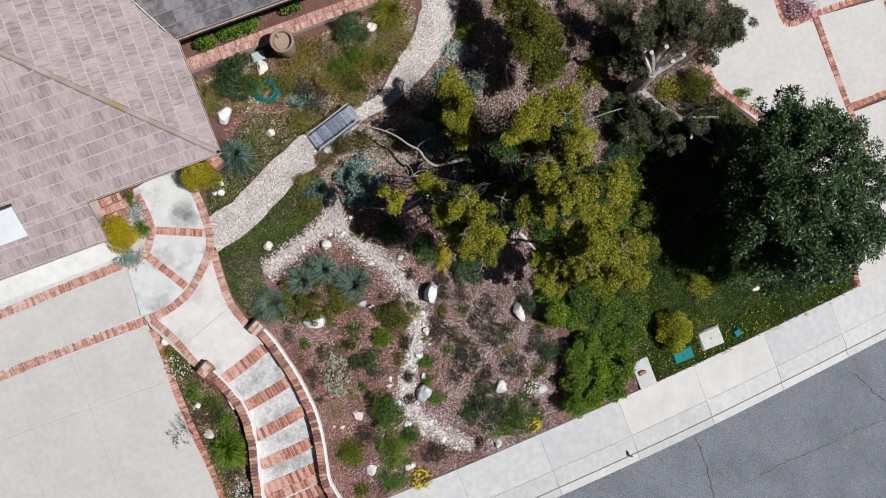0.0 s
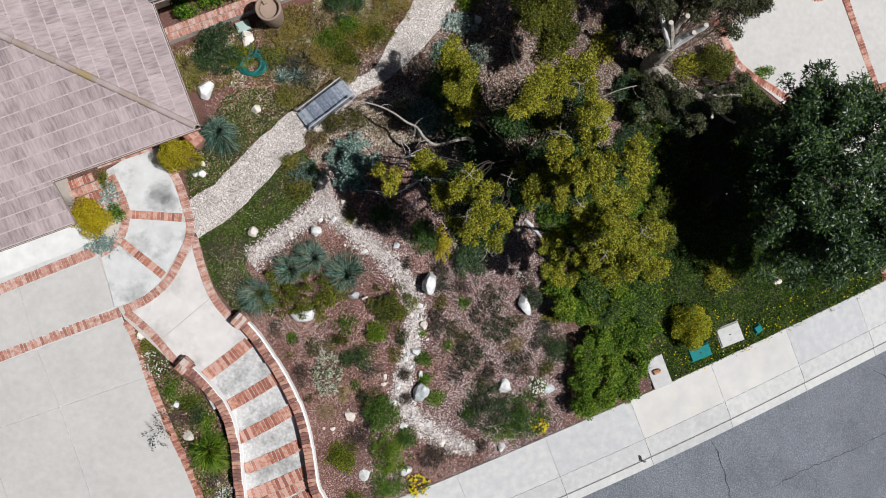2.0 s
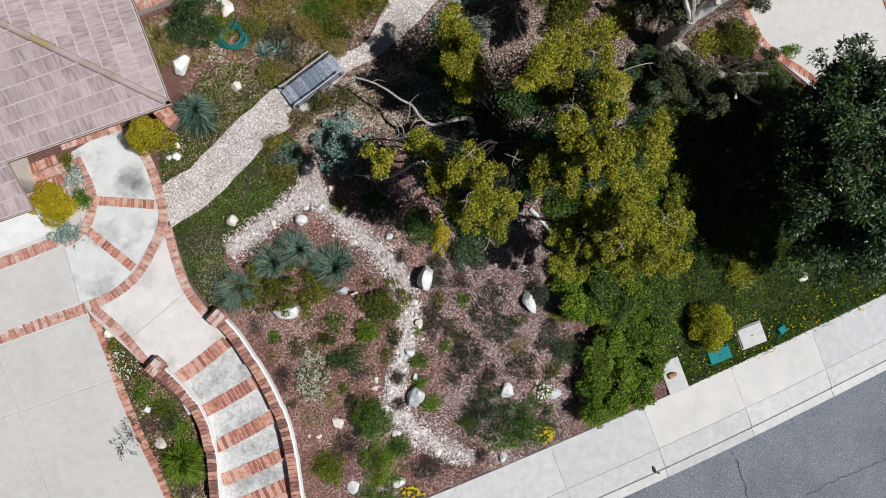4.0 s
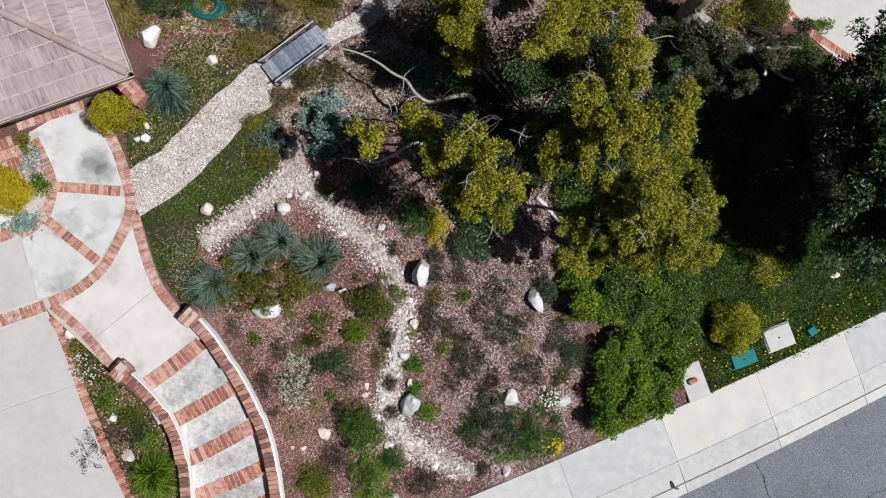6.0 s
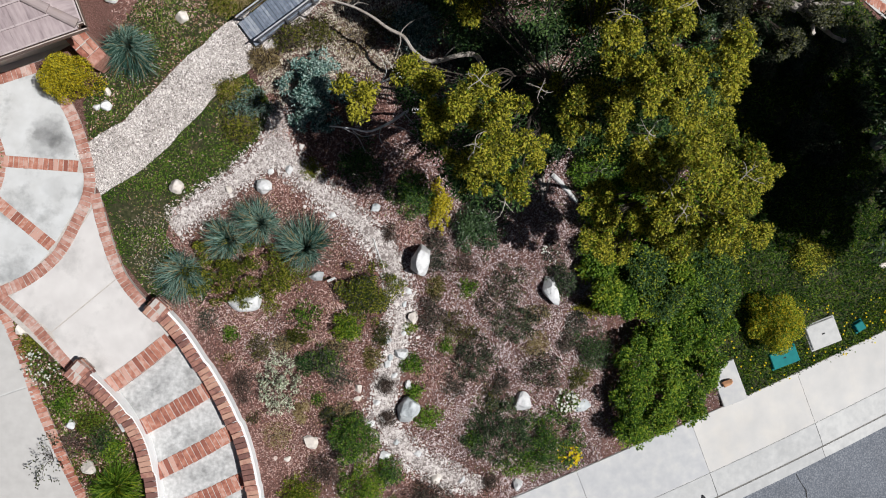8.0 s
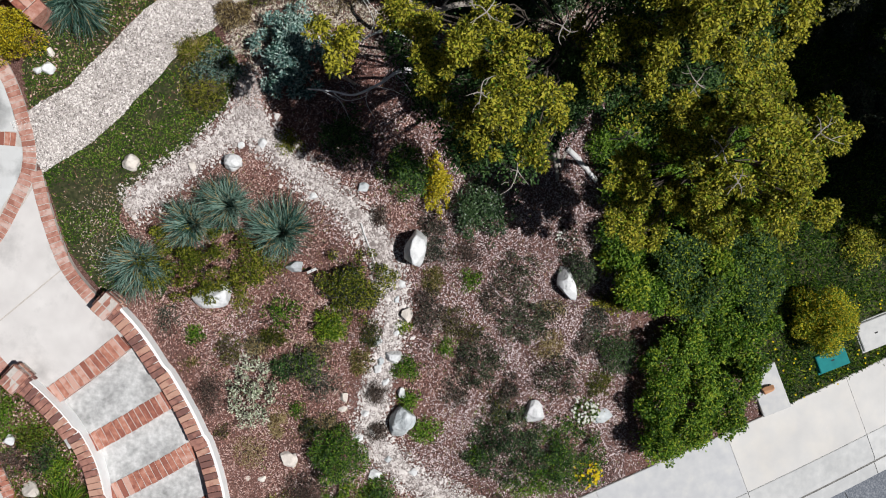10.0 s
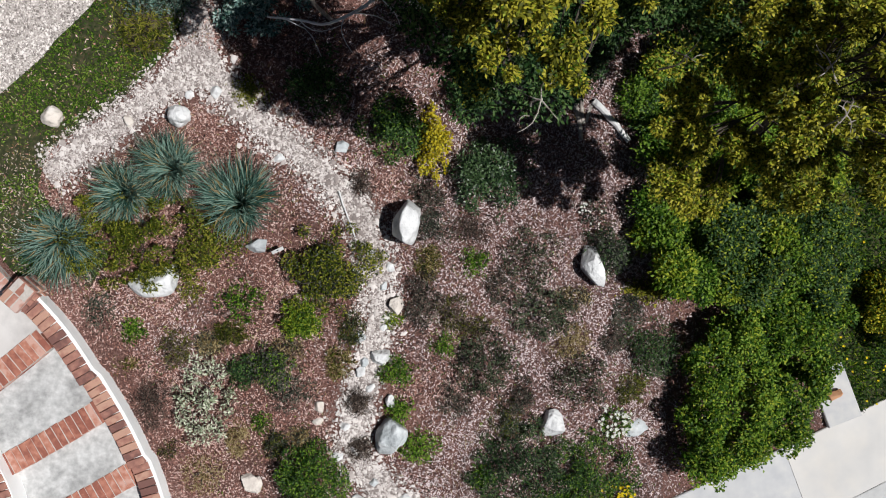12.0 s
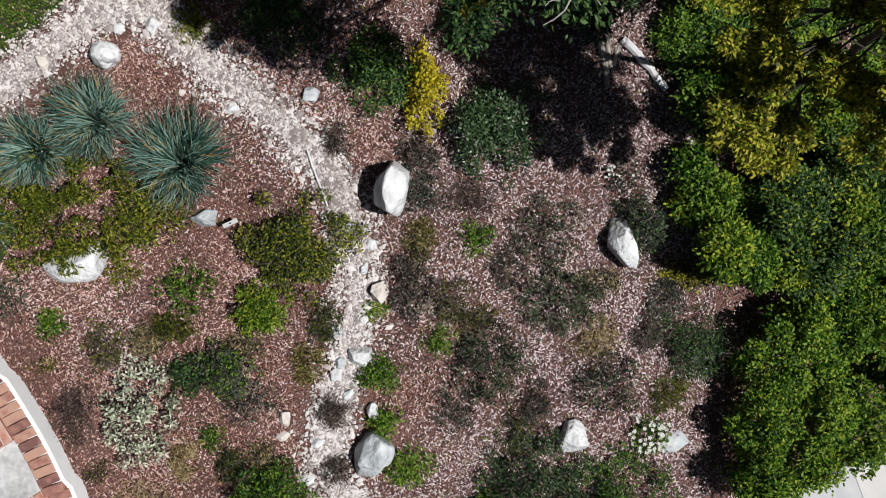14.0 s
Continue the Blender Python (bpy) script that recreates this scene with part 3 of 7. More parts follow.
bm = prism([(-6.74, 1.43), (-5.64, 1.94), (-4.84, 0.01), (-4.76, -0.26), (-4.38, -1.36), (-3.65, -2.27), (-4.68, -3.23), (-5.33, -2.79), (-6.34, -1.85), (-6.47, -1.62), (-6.90, -0.53)], 0.012, 0.4, False)
part("joint_bed", bm, M["mortar"], patio)

BRICK = {k: [box_mesh("brick", 0.094, 0.2, 0.07, M[k], 0.006, 0.003, i) for i in range(4)] for k in ("brick", "brick_brown", "brick_soft")}


def band(name, line, kind, label, parent=None, height=None, width=0.185, pitch=0.078, lift=0.03, seed=1, shift=0.0, category="brick band"):
    """A course of bricks laid side by side across a line, on a mortar bed. height: level, or None to follow the ground, or a function of x, y."""
    rnd = random.Random(seed)
    root = parent or thing(name, label, category, kind="structure")
    level = (lambda x, y: ground(x, y)) if height is None else height if callable(height) else (lambda x, y: height)
    pts = smooth_line(line, pitch)
    vs, fs = [], []
    for i, p in enumerate(pts):
        a = pts[max(0, i - 1)]
        b = pts[min(len(pts) - 1, i + 1)]
        d = (b - a).normalized()
        nrm = Vector((-d.y, d.x))
        z = level(p.x, p.y) + lift
        if i < len(pts) - 1:
            c = p.lerp(pts[i + 1], 0.5) + nrm * shift
            m = turn_z(c.x, c.y, z - 0.07 + rnd.uniform(-0.004, 0.003), math.atan2(d.y, d.x) + rnd.uniform(-0.03, 0.03), 1, width / 0.2 * rnd.uniform(0.97, 1.0))
            put("brick", rnd.choice(BRICK[kind]), root, m @ Matrix.Diagonal((pitch / 0.104, 1, 1, 1)))
        for sgn in (1, -1):
            q = p + nrm * (shift + sgn * width * 0.5)
            vs += [(q.x, q.y, z - 0.008), (q.x, q.y, z - 0.12)]
        if i:
            k = 4 * i
            fs += [(k - 4, k - 2, k + 2, k), (k - 4, k, k + 1, k - 3), (k - 2, k - 1, k + 3, k + 2)]
    put("mortar", mesh_of("mortar", vs, fs, M["mortar"]), root)
    return root


band("brick_band", [(-11.39, -2.17), (-9.91, -1.57), (-8.44, -0.96), (-6.93, -0.34)], "brick_soft", "weathered brick strip across the pale driveway", width=0.225, seed=2)
band("brick_band", [(-11.48, -3.66), (-9.98, -3.06), (-8.21, -2.36), (-6.42, -1.70)], "brick_soft", "long weathered brick strip across the pale driveway", width=0.225, seed=3)
band("brick_band", [(-6.34, -1.66), (-5.84, -1.41), (-5.39, -1.01), (-5.06, -0.39), (-4.92, 0.01), (-4.95, 0.45), (-5.19, 1.17), (-5.48, 1.67)], "brick_soft", "curved red brick edge round the fan patio", height=0.0, seed=4)
band("brick_band", [(-6.65, 1.30), (-6.39, 0.76), (-6.31, 0.42), (-6.40, 0.01), (-6.63, -0.28), (-6.88, -0.42)], "brick_soft", "inner curved brick edge beside the shrubs", height=0.0, seed=5)
band("brick_band", [(-6.95, 1.53), (-6.42, 1.72), (-5.72, 1.96)], "brick_soft", "pale worn brick course beside the eave", height=0.0, width=0.17, seed=11)
band("brick_band", [(-6.26, 0.45), (-5.05, 0.38)], "brick", "straight red brick spoke in the fan patio", height=0.0, seed=6)
band("brick_band", [(-6.40, -0.16), (-5.47, -0.91)], "brick", "straight red brick spoke in the fan patio", height=0.0, seed=7)
band("brick_band", [(-4.83, -0.05), (-4.67, -0.67), (-4.41, -1.35), (-4.01, -1.86)], "brick_soft", "pale brick edge between landing and lawn", height=0.0, width=0.17, seed=8)
band("brick_band", [(-6.29, -1.70), (-5.80, -2.13), (-5.34, -2.65), (-5.15, -2.86)], "brick_soft", "weathered brick edge between landing and planting bed", height=0.0, width=0.17, seed=9)
band("brick_band", [(-6.34, -1.92), (-6.06, -2.54), (-5.80, -3.42), (-5.45, -4.37), (-5.04, -5.34), (-4.72, -6.29), (-4.31, -7.70)], "brick", "red brick edge of the driveway by the planting bed", width=0.17, seed=10)

# ---- steps between two low brick walls
LEFT_WALL = [(-5.00, -2.86), (-4.64, -3.20), (-4.32, -3.59), (-4.06, -4.11), (-3.93, -4.76), (-3.89, -5.33), (-3.84, -5.92), (-3.75, -6.79), (-3.63, -7.66)]
RIGHT_WALL = [(-3.78, -1.89), (-3.43, -2.29), (-3.08, -2.83), (-2.75, -3.42), (-2.51, -4.00), (-2.36, -4.59), (-2.27, -5.22), (-2.18, -5.73), (-1.91, -6.24), (-1.46, -6.84)]
steps = thing("garden_steps", "wide steps with grey concrete treads and red brick nosings", "steps", kind="structure")
NOSES = [((-4.70, -3.19), (-3.61, -2.34)), ((-4.28, -3.89), (-3.00, -3.14)), ((-3.89, -4.55), (-2.61, -3.84)), ((-3.76, -5.26), (-2.39, -4.64)), ((-3.71, -5.91), (-2.29, -5.29)), ((-3.64, -6.49), (-2.19, -5.85)), ((-3.58, -7.09), (-2.04, -6.40)), ((-3.45, -7.76), (-1.74, -7.00))]
RISE = 0.115
for i, (a, b) in enumerate(NOSES):
    z = -RISE * i
    a, b = Vector(a), Vector(b)
    mid = (a + b) / 2
    d = (b - a).normalized()
    nrm = Vector((d.y, -d.x))
    bow = mid + nrm * 0.015
    band("nosing", [tuple(a), tuple(bow), tuple(b)], "brick", "", steps, height=z, lift=0.032, width=0.27, seed=20 + i, shift=-0.02, pitch=0.085)
    if i == 4:
        band("nosing", [tuple(a), tuple(bow), tuple(b)], "brick", "", steps, height=z - 0.004, lift=0.03, width=0.22, seed=29, shift=-0.27, pitch=0.085)
    rnd = random.Random(70 + i)
    for p, q in zip(smooth_line([tuple(a + nrm * 0.13), tuple(bow + nrm * 0.13), tuple(b + nrm * 0.13)], 0.21), smooth_line([tuple(a + nrm * 0.13), tuple(bow + nrm * 0.13), tuple(b + nrm * 0.13)], 0.21)[1:]):
        c = (p + q) / 2
        e = q - p
        put("brick", rnd.choice(BRICK["brick"]), steps, turn_z(c.x, c.y, z - RISE - 0.03, math.atan2(e.y, e.x) + math.pi / 2, 0.6, 1.0, 1.6))
    if i + 1 < len(NOSES):
        a2, b2 = (Vector(v) for v in NOSES[i + 1])
        d2 = (b2 - a2).normalized()
        n2 = Vector((d2.y, -d2.x))
        o = [a + nrm * 0.06 - d * 0.1, bow + nrm * 0.06, b + nrm * 0.06 + d * 0.1, b2 - n2 * 0.06 + d2 * 0.1, (a2 + b2) / 2 - n2 * 0.05, a2 - n2 * 0.06 - d2 * 0.1]
        part("tread", prism([tuple(v) for v in o], 0.02, 0.5, False, z - RISE), M["tread"], steps)


def low_wall(name, line, high, low, inner, label, seed, ledge=0.112):
    """A low wall with a cap of brick headers; one face is white stucco."""
    root = thing(name, label, "garden wall", kind="structure")
    pts = smooth_line(line, 0.09)
    n = len(pts)

    def top(i):
        t = i / (n - 1)
        return high + (low - high) * (math.floor(t * 5) / 5 * 0.6 + t * 0.4)

    rnd = random.Random(seed)
    for face in (1, -1):
        vs, fs = [], []
        for i, p in enumerate(pts):
            d = (pts[min(n - 1, i + 1)] - pts[max(0, i - 1)]).normalized()
            nrm = Vector((-d.y, d.x))
            for off in ((0.0, ledge) if face == 1 else (-0.085, 0.0)):
                q = p + nrm * off
                foot_at = p + nrm * (off + (0.015 if face == 1 and off else 0.0))
                vs += [(q.x, q.y, top(i) - (0.01 if face == inner and off else 0.03)), (foot_at.x, foot_at.y, min(ground(q.x, q.y) - 0.1, top(i) - 0.45))]
            if i:
                k = 4 * i
                fs += [(k - 4, k - 2, k + 2, k), (k - 4, k, k + 1, k - 3), (k - 2, k - 1, k + 3, k + 2)]
        put("wall_face", mesh_of("wall_face", vs, fs, M["stucco"] if face == inner else M["brick_brown"]), root)
    for i in range(n - 1):
        p, q = pts[i], pts[i + 1]
        c, e = (p + q) / 2, q - p
        put("brick", rnd.choice(BRICK["brick_brown"]), root, turn_z(c.x, c.y, top(i) - 0.07 + rnd.uniform(-0.004, 0.004), math.atan2(e.y, e.x) + rnd.uniform(-0.03, 0.03), 0.86, 0.95))
    return [(p, top(i)) for i, p in enumerate(pts)]


low_wall("step_wall", LEFT_WALL, 0.24, -0.5, 1, "curved low wall with brown brick cap and white face", 41)
right_wall = low_wall("step_wall", RIGHT_WALL, 0.23, -0.38, 1, "curved low wall with brick cap and white outer face", 42, 0.135)


def pillar(at, angle, label):
    root = thing("brick_pillar", label, "pillar", "pillars at the top of the steps", at=(at[0], at[1], 0))
    root.scale = (0.78, 0.78, 1.0)
    rnd = random.Random(int(at[0] * 100))
    for layer in range(5):
        for j in range(3):
            off = (j - 1) * 0.104
            mm = Matrix.Translation((0, 0, 0.075 * layer - 0.05))
            for side in (-0.105, 0.105):
                rot = Matrix.Rotation(angle + (math.pi / 2 if layer % 2 else 0), 4, "Z")
                put("brick", rnd.choice(BRICK["brick_soft" if layer == 4 and j != 0 else "brick_brown"]), root, mm @ rot @ Matrix.Translation((off, side, 0)))
    me = box_mesh("core", 0.28, 0.38, 0.37, M["mortar"], 0)
    put("mortar", me, root, turn_z(0, 0, -0.05, angle))


pillar((-4.97, -2.86), radians(-42), "square pillar of brown and pink bricks by the bed")
pillar((-3.77, -1.87), radians(-42), "square pillar of brown and pink bricks by the lawn")

# ---- the neighbouring driveway beyond the trees
slab_set("driveway", "pale concrete driveway panels framed in red brick", M["concrete"], [
    [(7.65, 4.99), (8.24, 5.93), (8.33, 6.77), (9.63, 6.89), (9.86, 6.27), (10.11, 6.09), (10.91, 6.32), (11.96, 4.08), (12.21, 3.58), (10.26, 2.79), (7.95, 4.22)],
    [(11.08, 6.41), (13.04, 7.04), (14.07, 7.50), (15.24, 5.13), (13.43, 4.53), (12.17, 4.09)],
    [(12.28, 3.83), (15.31, 4.96), (16.77, 1.83), (13.88, 0.67), (12.69, 2.89)],
    [(10.62, 2.81), (12.23, 3.54), (13.92, 0.50), (14.90, 0.18), (14.89, -0.28), (12.60, -1.07), (12.13, 0.02)],
    [(13.96, 0.57), (16.78, 1.77), (17.96, 1.01), (14.90, -0.23), (14.90, 0.21)],
    [(9.90, 7.07), (12.11, 7.93), (13.27, 7.34), (10.99, 6.53)],
], 0.03)
band("brick_band", [(10.99, 6.53), (11.54, 5.28), (12.11, 4.02), (12.59, 3.20), (13.28, 1.95), (14.08, 0.50)], "brick", "red brick strip across the pale far driveway", width=0.17, seed=50)
band("brick_band", [(12.11, 3.94), (13.43, 4.47), (15.33, 5.21)], "brick", "red brick strip between driveway panels", width=0.17, seed=51)
band("brick_band", [(13.27, 7.58), (13.43, 6.79), (14.07, 6.04)], "brick", "red brick strip between driveway panels", width=0.17, seed=52)
band("brick_band", [(9.65, 7.05), (9.79, 6.53), (9.99, 6.19), (10.35, 6.16), (10.91, 6.44), (11.73, 6.76), (12.69, 7.12)], "brick", "curved red brick edge round a flower bed", width=0.17, seed=53)
band("brick_band", [(7.32, 5.34), (7.74, 4.63), (7.99, 4.27), (8.50, 3.95), (9.05, 3.70), (9.90, 3.24)], "brick", "red brick edge of the far driveway", width=0.17, seed=54)
band("brick_band", [(12.13, 0.02), (12.49, -1.10)], "brick", "short red brick edge beside the lawn", seed=55)

# ---- the house
HC = Vector((-4.30, 2.12, 2.00))
E1 = Vector((-0.936, -0.352, 0)).normalized()
E2 = Vector((-0.352, 0.936, 0)).normalized()
PITCH = 0.4
house = thing("house", "single-storey house with pinkish tiled hip roof", "house", at=(0, 0, 0))


def roof_face(name, origin, along, up, pitch, outline, clips, tile_m, rest_m, pick, parent, seed):
    """Overlapping flat tiles over a sloping face. outline: limits in (along, up in plan); clips: half planes; pick: which are single parts."""
    rnd = random.Random(seed)
    u = along.normalized()
    v = (up + Vector((0, 0, pitch))).normalized()
    nrm = u.cross(v)
    if nrm.z < 0:
        nrm = -nrm
    slope = math.sqrt(1 + pitch * pitch)
    tw, te = 0.21, 0.28
    (u0, u1), (v0, v1) = outline
    full = mesh_of("tile", [(-tw / 2 + 0.001, -0.06, 0.022), (tw / 2 - 0.001, -0.06, 0.022), (tw / 2 - 0.001, te, -0.018), (-tw / 2 + 0.001, te, -0.018),
                            (-tw / 2 + 0.001, -0.06, -0.016), (tw / 2 - 0.001, -0.06, -0.016), (tw / 2 - 0.001, te, -0.03), (-tw / 2 + 0.001, te, -0.03), (-tw / 2 + 0.001, -0.036, 0.0195), (tw / 2 - 0.001, -0.036, 0.0195)],
                   [(8, 9, 2, 3), (0, 4, 5, 1), (1, 5, 6, 2), (3, 7, 4, 0), (0, 1, 9, 8)], tile_m)
    edge_m = M["tile_edge_grey" if tile_m is M["tile_grey"] else "tile_edge"]
    full.materials.append(edge_m)
    full.polygons[1].material_index = full.polygons[4].material_index = 1
    vs, fs, worn = [], [], []
    rot = Matrix((u, v, nrm)).transposed()
    singles = 0
    r = 0
    vv = v0
    while vv < v1:
        uu = u0 - (tw / 2 if r % 2 else 0)
        while uu < u1:
            c = [(uu, vv - 0.056), (uu + tw, vv - 0.056), (uu + tw, vv + te / slope), (uu, vv + te / slope)]
            whole = list(c)
            for k in clips:
                whole = clip(whole, *k) if whole else whole
            if len(whole) >= 3:
                lift = rnd.uniform(-0.003, 0.004)
                if len(whole) == 4 and all(abs(p[0] - q[0]) < 1e-6 and abs(p[1] - q[1]) < 1e-6 for p, q in zip(sorted(whole), sorted(c))) and pick(uu, vv) and singles < 300:
                    singles += 1
                    at = origin + u * (uu + tw / 2) + up * vv + Vector((0, 0, pitch * vv)) + nrm * (0.045 + lift)
                    put("tile", full, parent, Matrix.Translation(at) @ rot.to_4x4() @ Matrix.Rotation(rnd.uniform(-0.008, 0.008), 4, "Z"))
                else:
                    lip = vv - 0.056 + 0.024 / slope
                    for piece, is_lip in ((clip(whole, 0, 1, -lip), False), (clip(whole, 0, -1, lip), True)):
                        if len(piece) < 3:
                            continue
                        k0 = len(vs)
                        ts = []
                        for a, b in piece:
                            t = (b - vv) / (te / slope)
                            ts.append(origin + u * a + up * b + Vector((0, 0, pitch * b)) + nrm * (0.067 + lift - 0.04 * t))
                        vs += [tuple(p) for p in ts] + [tuple(p - nrm * 0.038) for p in ts]
                        n = len(ts)
                        if is_lip:
                            worn.append(len(fs))
                        fs.append(tuple(range(k0, k0 + n)))
                        fs += [(k0 + i, k0 + n + i, k0 + n + (i + 1) % n, k0 + (i + 1) % n) for i in range(n)]
            uu += tw
        vv += te / slope
        r += 1
    me = mesh_of("tiles", vs, fs, rest_m)
    me.materials.append(edge_m)
    for i in worn:
        me.polygons[i].material_index = 1
    ob = put("tiles", me, parent)
    tagged(ob, kind="stuff")


FRONT_LOW, LOW_END = 0.86, 2.95
# front face: rises along E2 from the front eave; the left part reaches further out
roof = put("roof", None, house)
roof.empty_display_size = 0.1
tagged(roof, "pinkish grey flat-tiled hip roof with lichen on the hip")
roof_face("front", HC, E1, E2, PITCH, ((0, 9), (0, 6)), [(1, -1, -0.0)], M["tile_front"], M["tile_front_joined"], lambda a, b: a < 6.2, roof, 61)
roof_face("front_low", HC - E2 * FRONT_LOW + Vector((0, 0, -PITCH * FRONT_LOW)), E1, E2, PITCH, ((LOW_END, 9), (0, FRONT_LOW)), [(1, 0, -LOW_END)], M["tile_front"], M["tile_front_joined"], lambda a, b: False, roof, 62)
roof_face("side", HC, E2, E1, PITCH, ((0, 9), (0, 6)), [(1, -1, 0.0), (-1, 2.0, 2.6)], M["tile"], M["tile_joined"], lambda a, b: True, roof, 63)
WING = HC + E2 * 2.6
roof_face("wing", WING - E1 * 6, E1, E2, 0.2, ((0, 9), (0, 4)), [(-2, 1, 12.0)], M["tile_grey"], M["tile_grey"], lambda a, b: False, roof, 64)


def roof_deck(points, parent, thick=0.06):
    bm = bmesh.new()
    top = [bm.verts.new(p) for p in points]
    low = [bm.verts.new(Vector(p) - Vector((0, 0, thick))) for p in points]
    bm.faces.new(top)
    bm.faces.new(low[::-1])
    for i in range(len(top)):
        bm.faces.new((top[i - 1], top[i], low[i], low[i - 1]))
    bmesh.ops.recalc_face_normals(bm, faces=bm.faces)
    part("deck", bm, M["tile_joined"], parent)


def on_front(a, b):
    return HC + E1 * a + E2 * b + Vector((0, 0, PITCH * b))


def on_side(a, b):
    return HC + E1 * a + E2 * b + Vector((0, 0, PITCH * a))


roof_deck([on_front(0, 0), on_front(LOW_END, 0), on_front(LOW_END, -FRONT_LOW), on_front(9, -FRONT_LOW), on_front(9, 6), on_front(6, 6)], roof)
roof_deck([on_side(0, 0), on_side(6, 6), on_side(6, 9), on_side(3.2, 9), on_side(0, 2.6)], roof)
roof_deck([WING - E1 * 6, WING, WING + E1 * 2 + E2 * 4 + Vector((0, 0, 0.8)), WING - E1 * 6 + E2 * 4 + Vector((0, 0, 0.8))], roof)
# hip caps
rnd = random.Random(5)
hip_way = (E1 + E2 + Vector((0, 0, PITCH))).normalized()
q = hip_way.to_track_quat("Y", "Z").to_matrix().to_4x4()
bm = bmesh.new()
ring = [[bm.verts.new((math.cos(math.pi * k / 6) * r0 * 0.75, y0, math.sin(math.pi * k / 6) * r0 * 0.6 + z0)) for k in range(7)] for y0, r0, z0 in ((-0.2, 0.09, 0.03), (0.21, 0.08, 0.005))]
for k in range(6):
    bm.faces.new((ring[0][k], ring[0][k + 1], ring[1][k + 1], ring[1][k]))
bm.faces.new(ring[0][::-1])
cap = bpy.data.meshes.new("hip_tile")
bm.to_mesh(cap)
bm.free()
cap.materials.append(M["ridge"])
for i in range(22):
    at = HC + (E1 + E2 + Vector((0, 0, PITCH))) * (0.12 + 0.262 * i)
    put("hip_tile", cap, roof, Matrix.Translation(at + Vector((0, 0, 0.045))) @ q @ Matrix.Rotation(rnd.uniform(-0.03, 0.03), 4, "Y"))
# end cap of the low front part
end_way = (E2 + Vector((0, 0, PITCH))).normalized()
q2 = end_way.to_track_quat("Y", "Z").to_matrix().to_4x4()
for i in range(3):
    put("hip_tile", cap, roof, Matrix.Translation(on_front(LOW_END + 0.02, -FRONT_LOW + 0.12 + 0.3 * i) + Vector((0, 0, 0.0))) @ q2 @ Matrix.Diagonal((0.45, 1, 0.7, 1)))
# pale flashing between the main roof and the wing
fa, fb = on_side(0.06, 2.72) + Vector((0, 0, 0.09)), on_side(3.15, 8.9) + Vector((0, 0, 0.09))
fl = fb - fa
put("flashing", box_mesh("flashing", fl.length, 0.03, 0.04, M["fascia"], 0.008), roof, Matrix.Translation((fa + fb) / 2) @ fl.to_track_quat("X", "Z").to_matrix().to_4x4(), "thin white metal flashing")


def gutter(a, b, name="gutter"):
    a, b = Vector(a), Vector(b)
    d = b - a
    ln = d.length
    rot = d.to_track_quat("X", "Z").to_matrix().to_4x4()
    bm = bmesh.new()
    prof = [(-0.05, 0.0), (-0.05, -0.09), (0.05, -0.09), (0.05, 0.0), (0.04, 0.0), (0.04, -0.08), (-0.04, -0.08), (-0.04, 0.0)]
    ra = [bm.verts.new((0, y, z)) for y, z in prof]
    rb = [bm.verts.new((ln, y, z)) for y, z in prof]
    for i in range(8):
        bm.faces.new((ra[i - 1], ra[i], rb[i], rb[i - 1]))
    bm.faces.new(ra)
    bm.faces.new(rb[::-1])
    bmesh.ops.recalc_face_normals(bm, faces=bm.faces)
    ob = part(name, bm, M["gutter"], house, "brown metal gutter with pale lip", Matrix.Translation(a) @ rot)
    for y, w0 in ((-0.045, 0.012), (0.045, 0.012)):
        put("lip", box_mesh("lip", ln, w0, 0.008, M["fascia"], 0), ob, Matrix.Translation((ln / 2, y, 0.0)))


out1 = E2 * -0.05
out2 = E1 * -0.05
gutter(HC + out1 + out2 * 2, HC + E1 * LOW_END + out1)
gutter(on_front(LOW_END, -FRONT_LOW) + out1, on_front(9, -FRONT_LOW) + out1)
gutter(HC + out2 + out1, HC + E2 * 2.6 + out2)
gutter(WING - E1 * 6 + out1, WING + out1)
# walls under the eaves
def wall_block(a, b, low, high, thick, material, name):
    a, b = Vector(a), Vector(b)
    d = (b - a).normalized()
    n = Vector((-d.y, d.x, 0)) * thick
    bm = bmesh.new()
    pts = [a, b, b + n, a + n]
    lo = [bm.verts.new((p.x, p.y, low)) for p in pts]
    hi = [bm.verts.new((p.x, p.y, high)) for p in pts]
    bm.faces.new(hi)
    bm.faces.new(lo[::-1])
    for i in range(4):
        bm.faces.new((lo[i - 1], lo[i], hi[i], hi[i - 1]))
    bmesh.ops.recalc_face_normals(bm, faces=bm.faces)
    return part(name, bm, material, house)


IN = 0.55
corner = HC + E1 * IN + E2 * IN
wall_block(corner, corner + E1 * 8, -0.3, 2.0, -0.2, M["house_wall"], "wall")
wall_block(corner, corner + E2 * 7, -0.3, 2.0, 0.2, M["house_wall"], "wall")
wall_block(WING - E1 * 6 + E2 * IN, WING + E2 * IN + E1 * 1.0, -0.3, 2.0, -0.2, M["house_wall"], "wall")
wall_block(on_front(3.4, -FRONT_LOW + IN), on_front(9, -FRONT_LOW + IN), -0.3, 1.62, -0.2, M["house_wall"], "wall")
wall_block(on_front(3.4, -FRONT_LOW + IN), on_front(3.4, IN), -0.3, 1.62, 0.2, M["house_wall"], "wall")
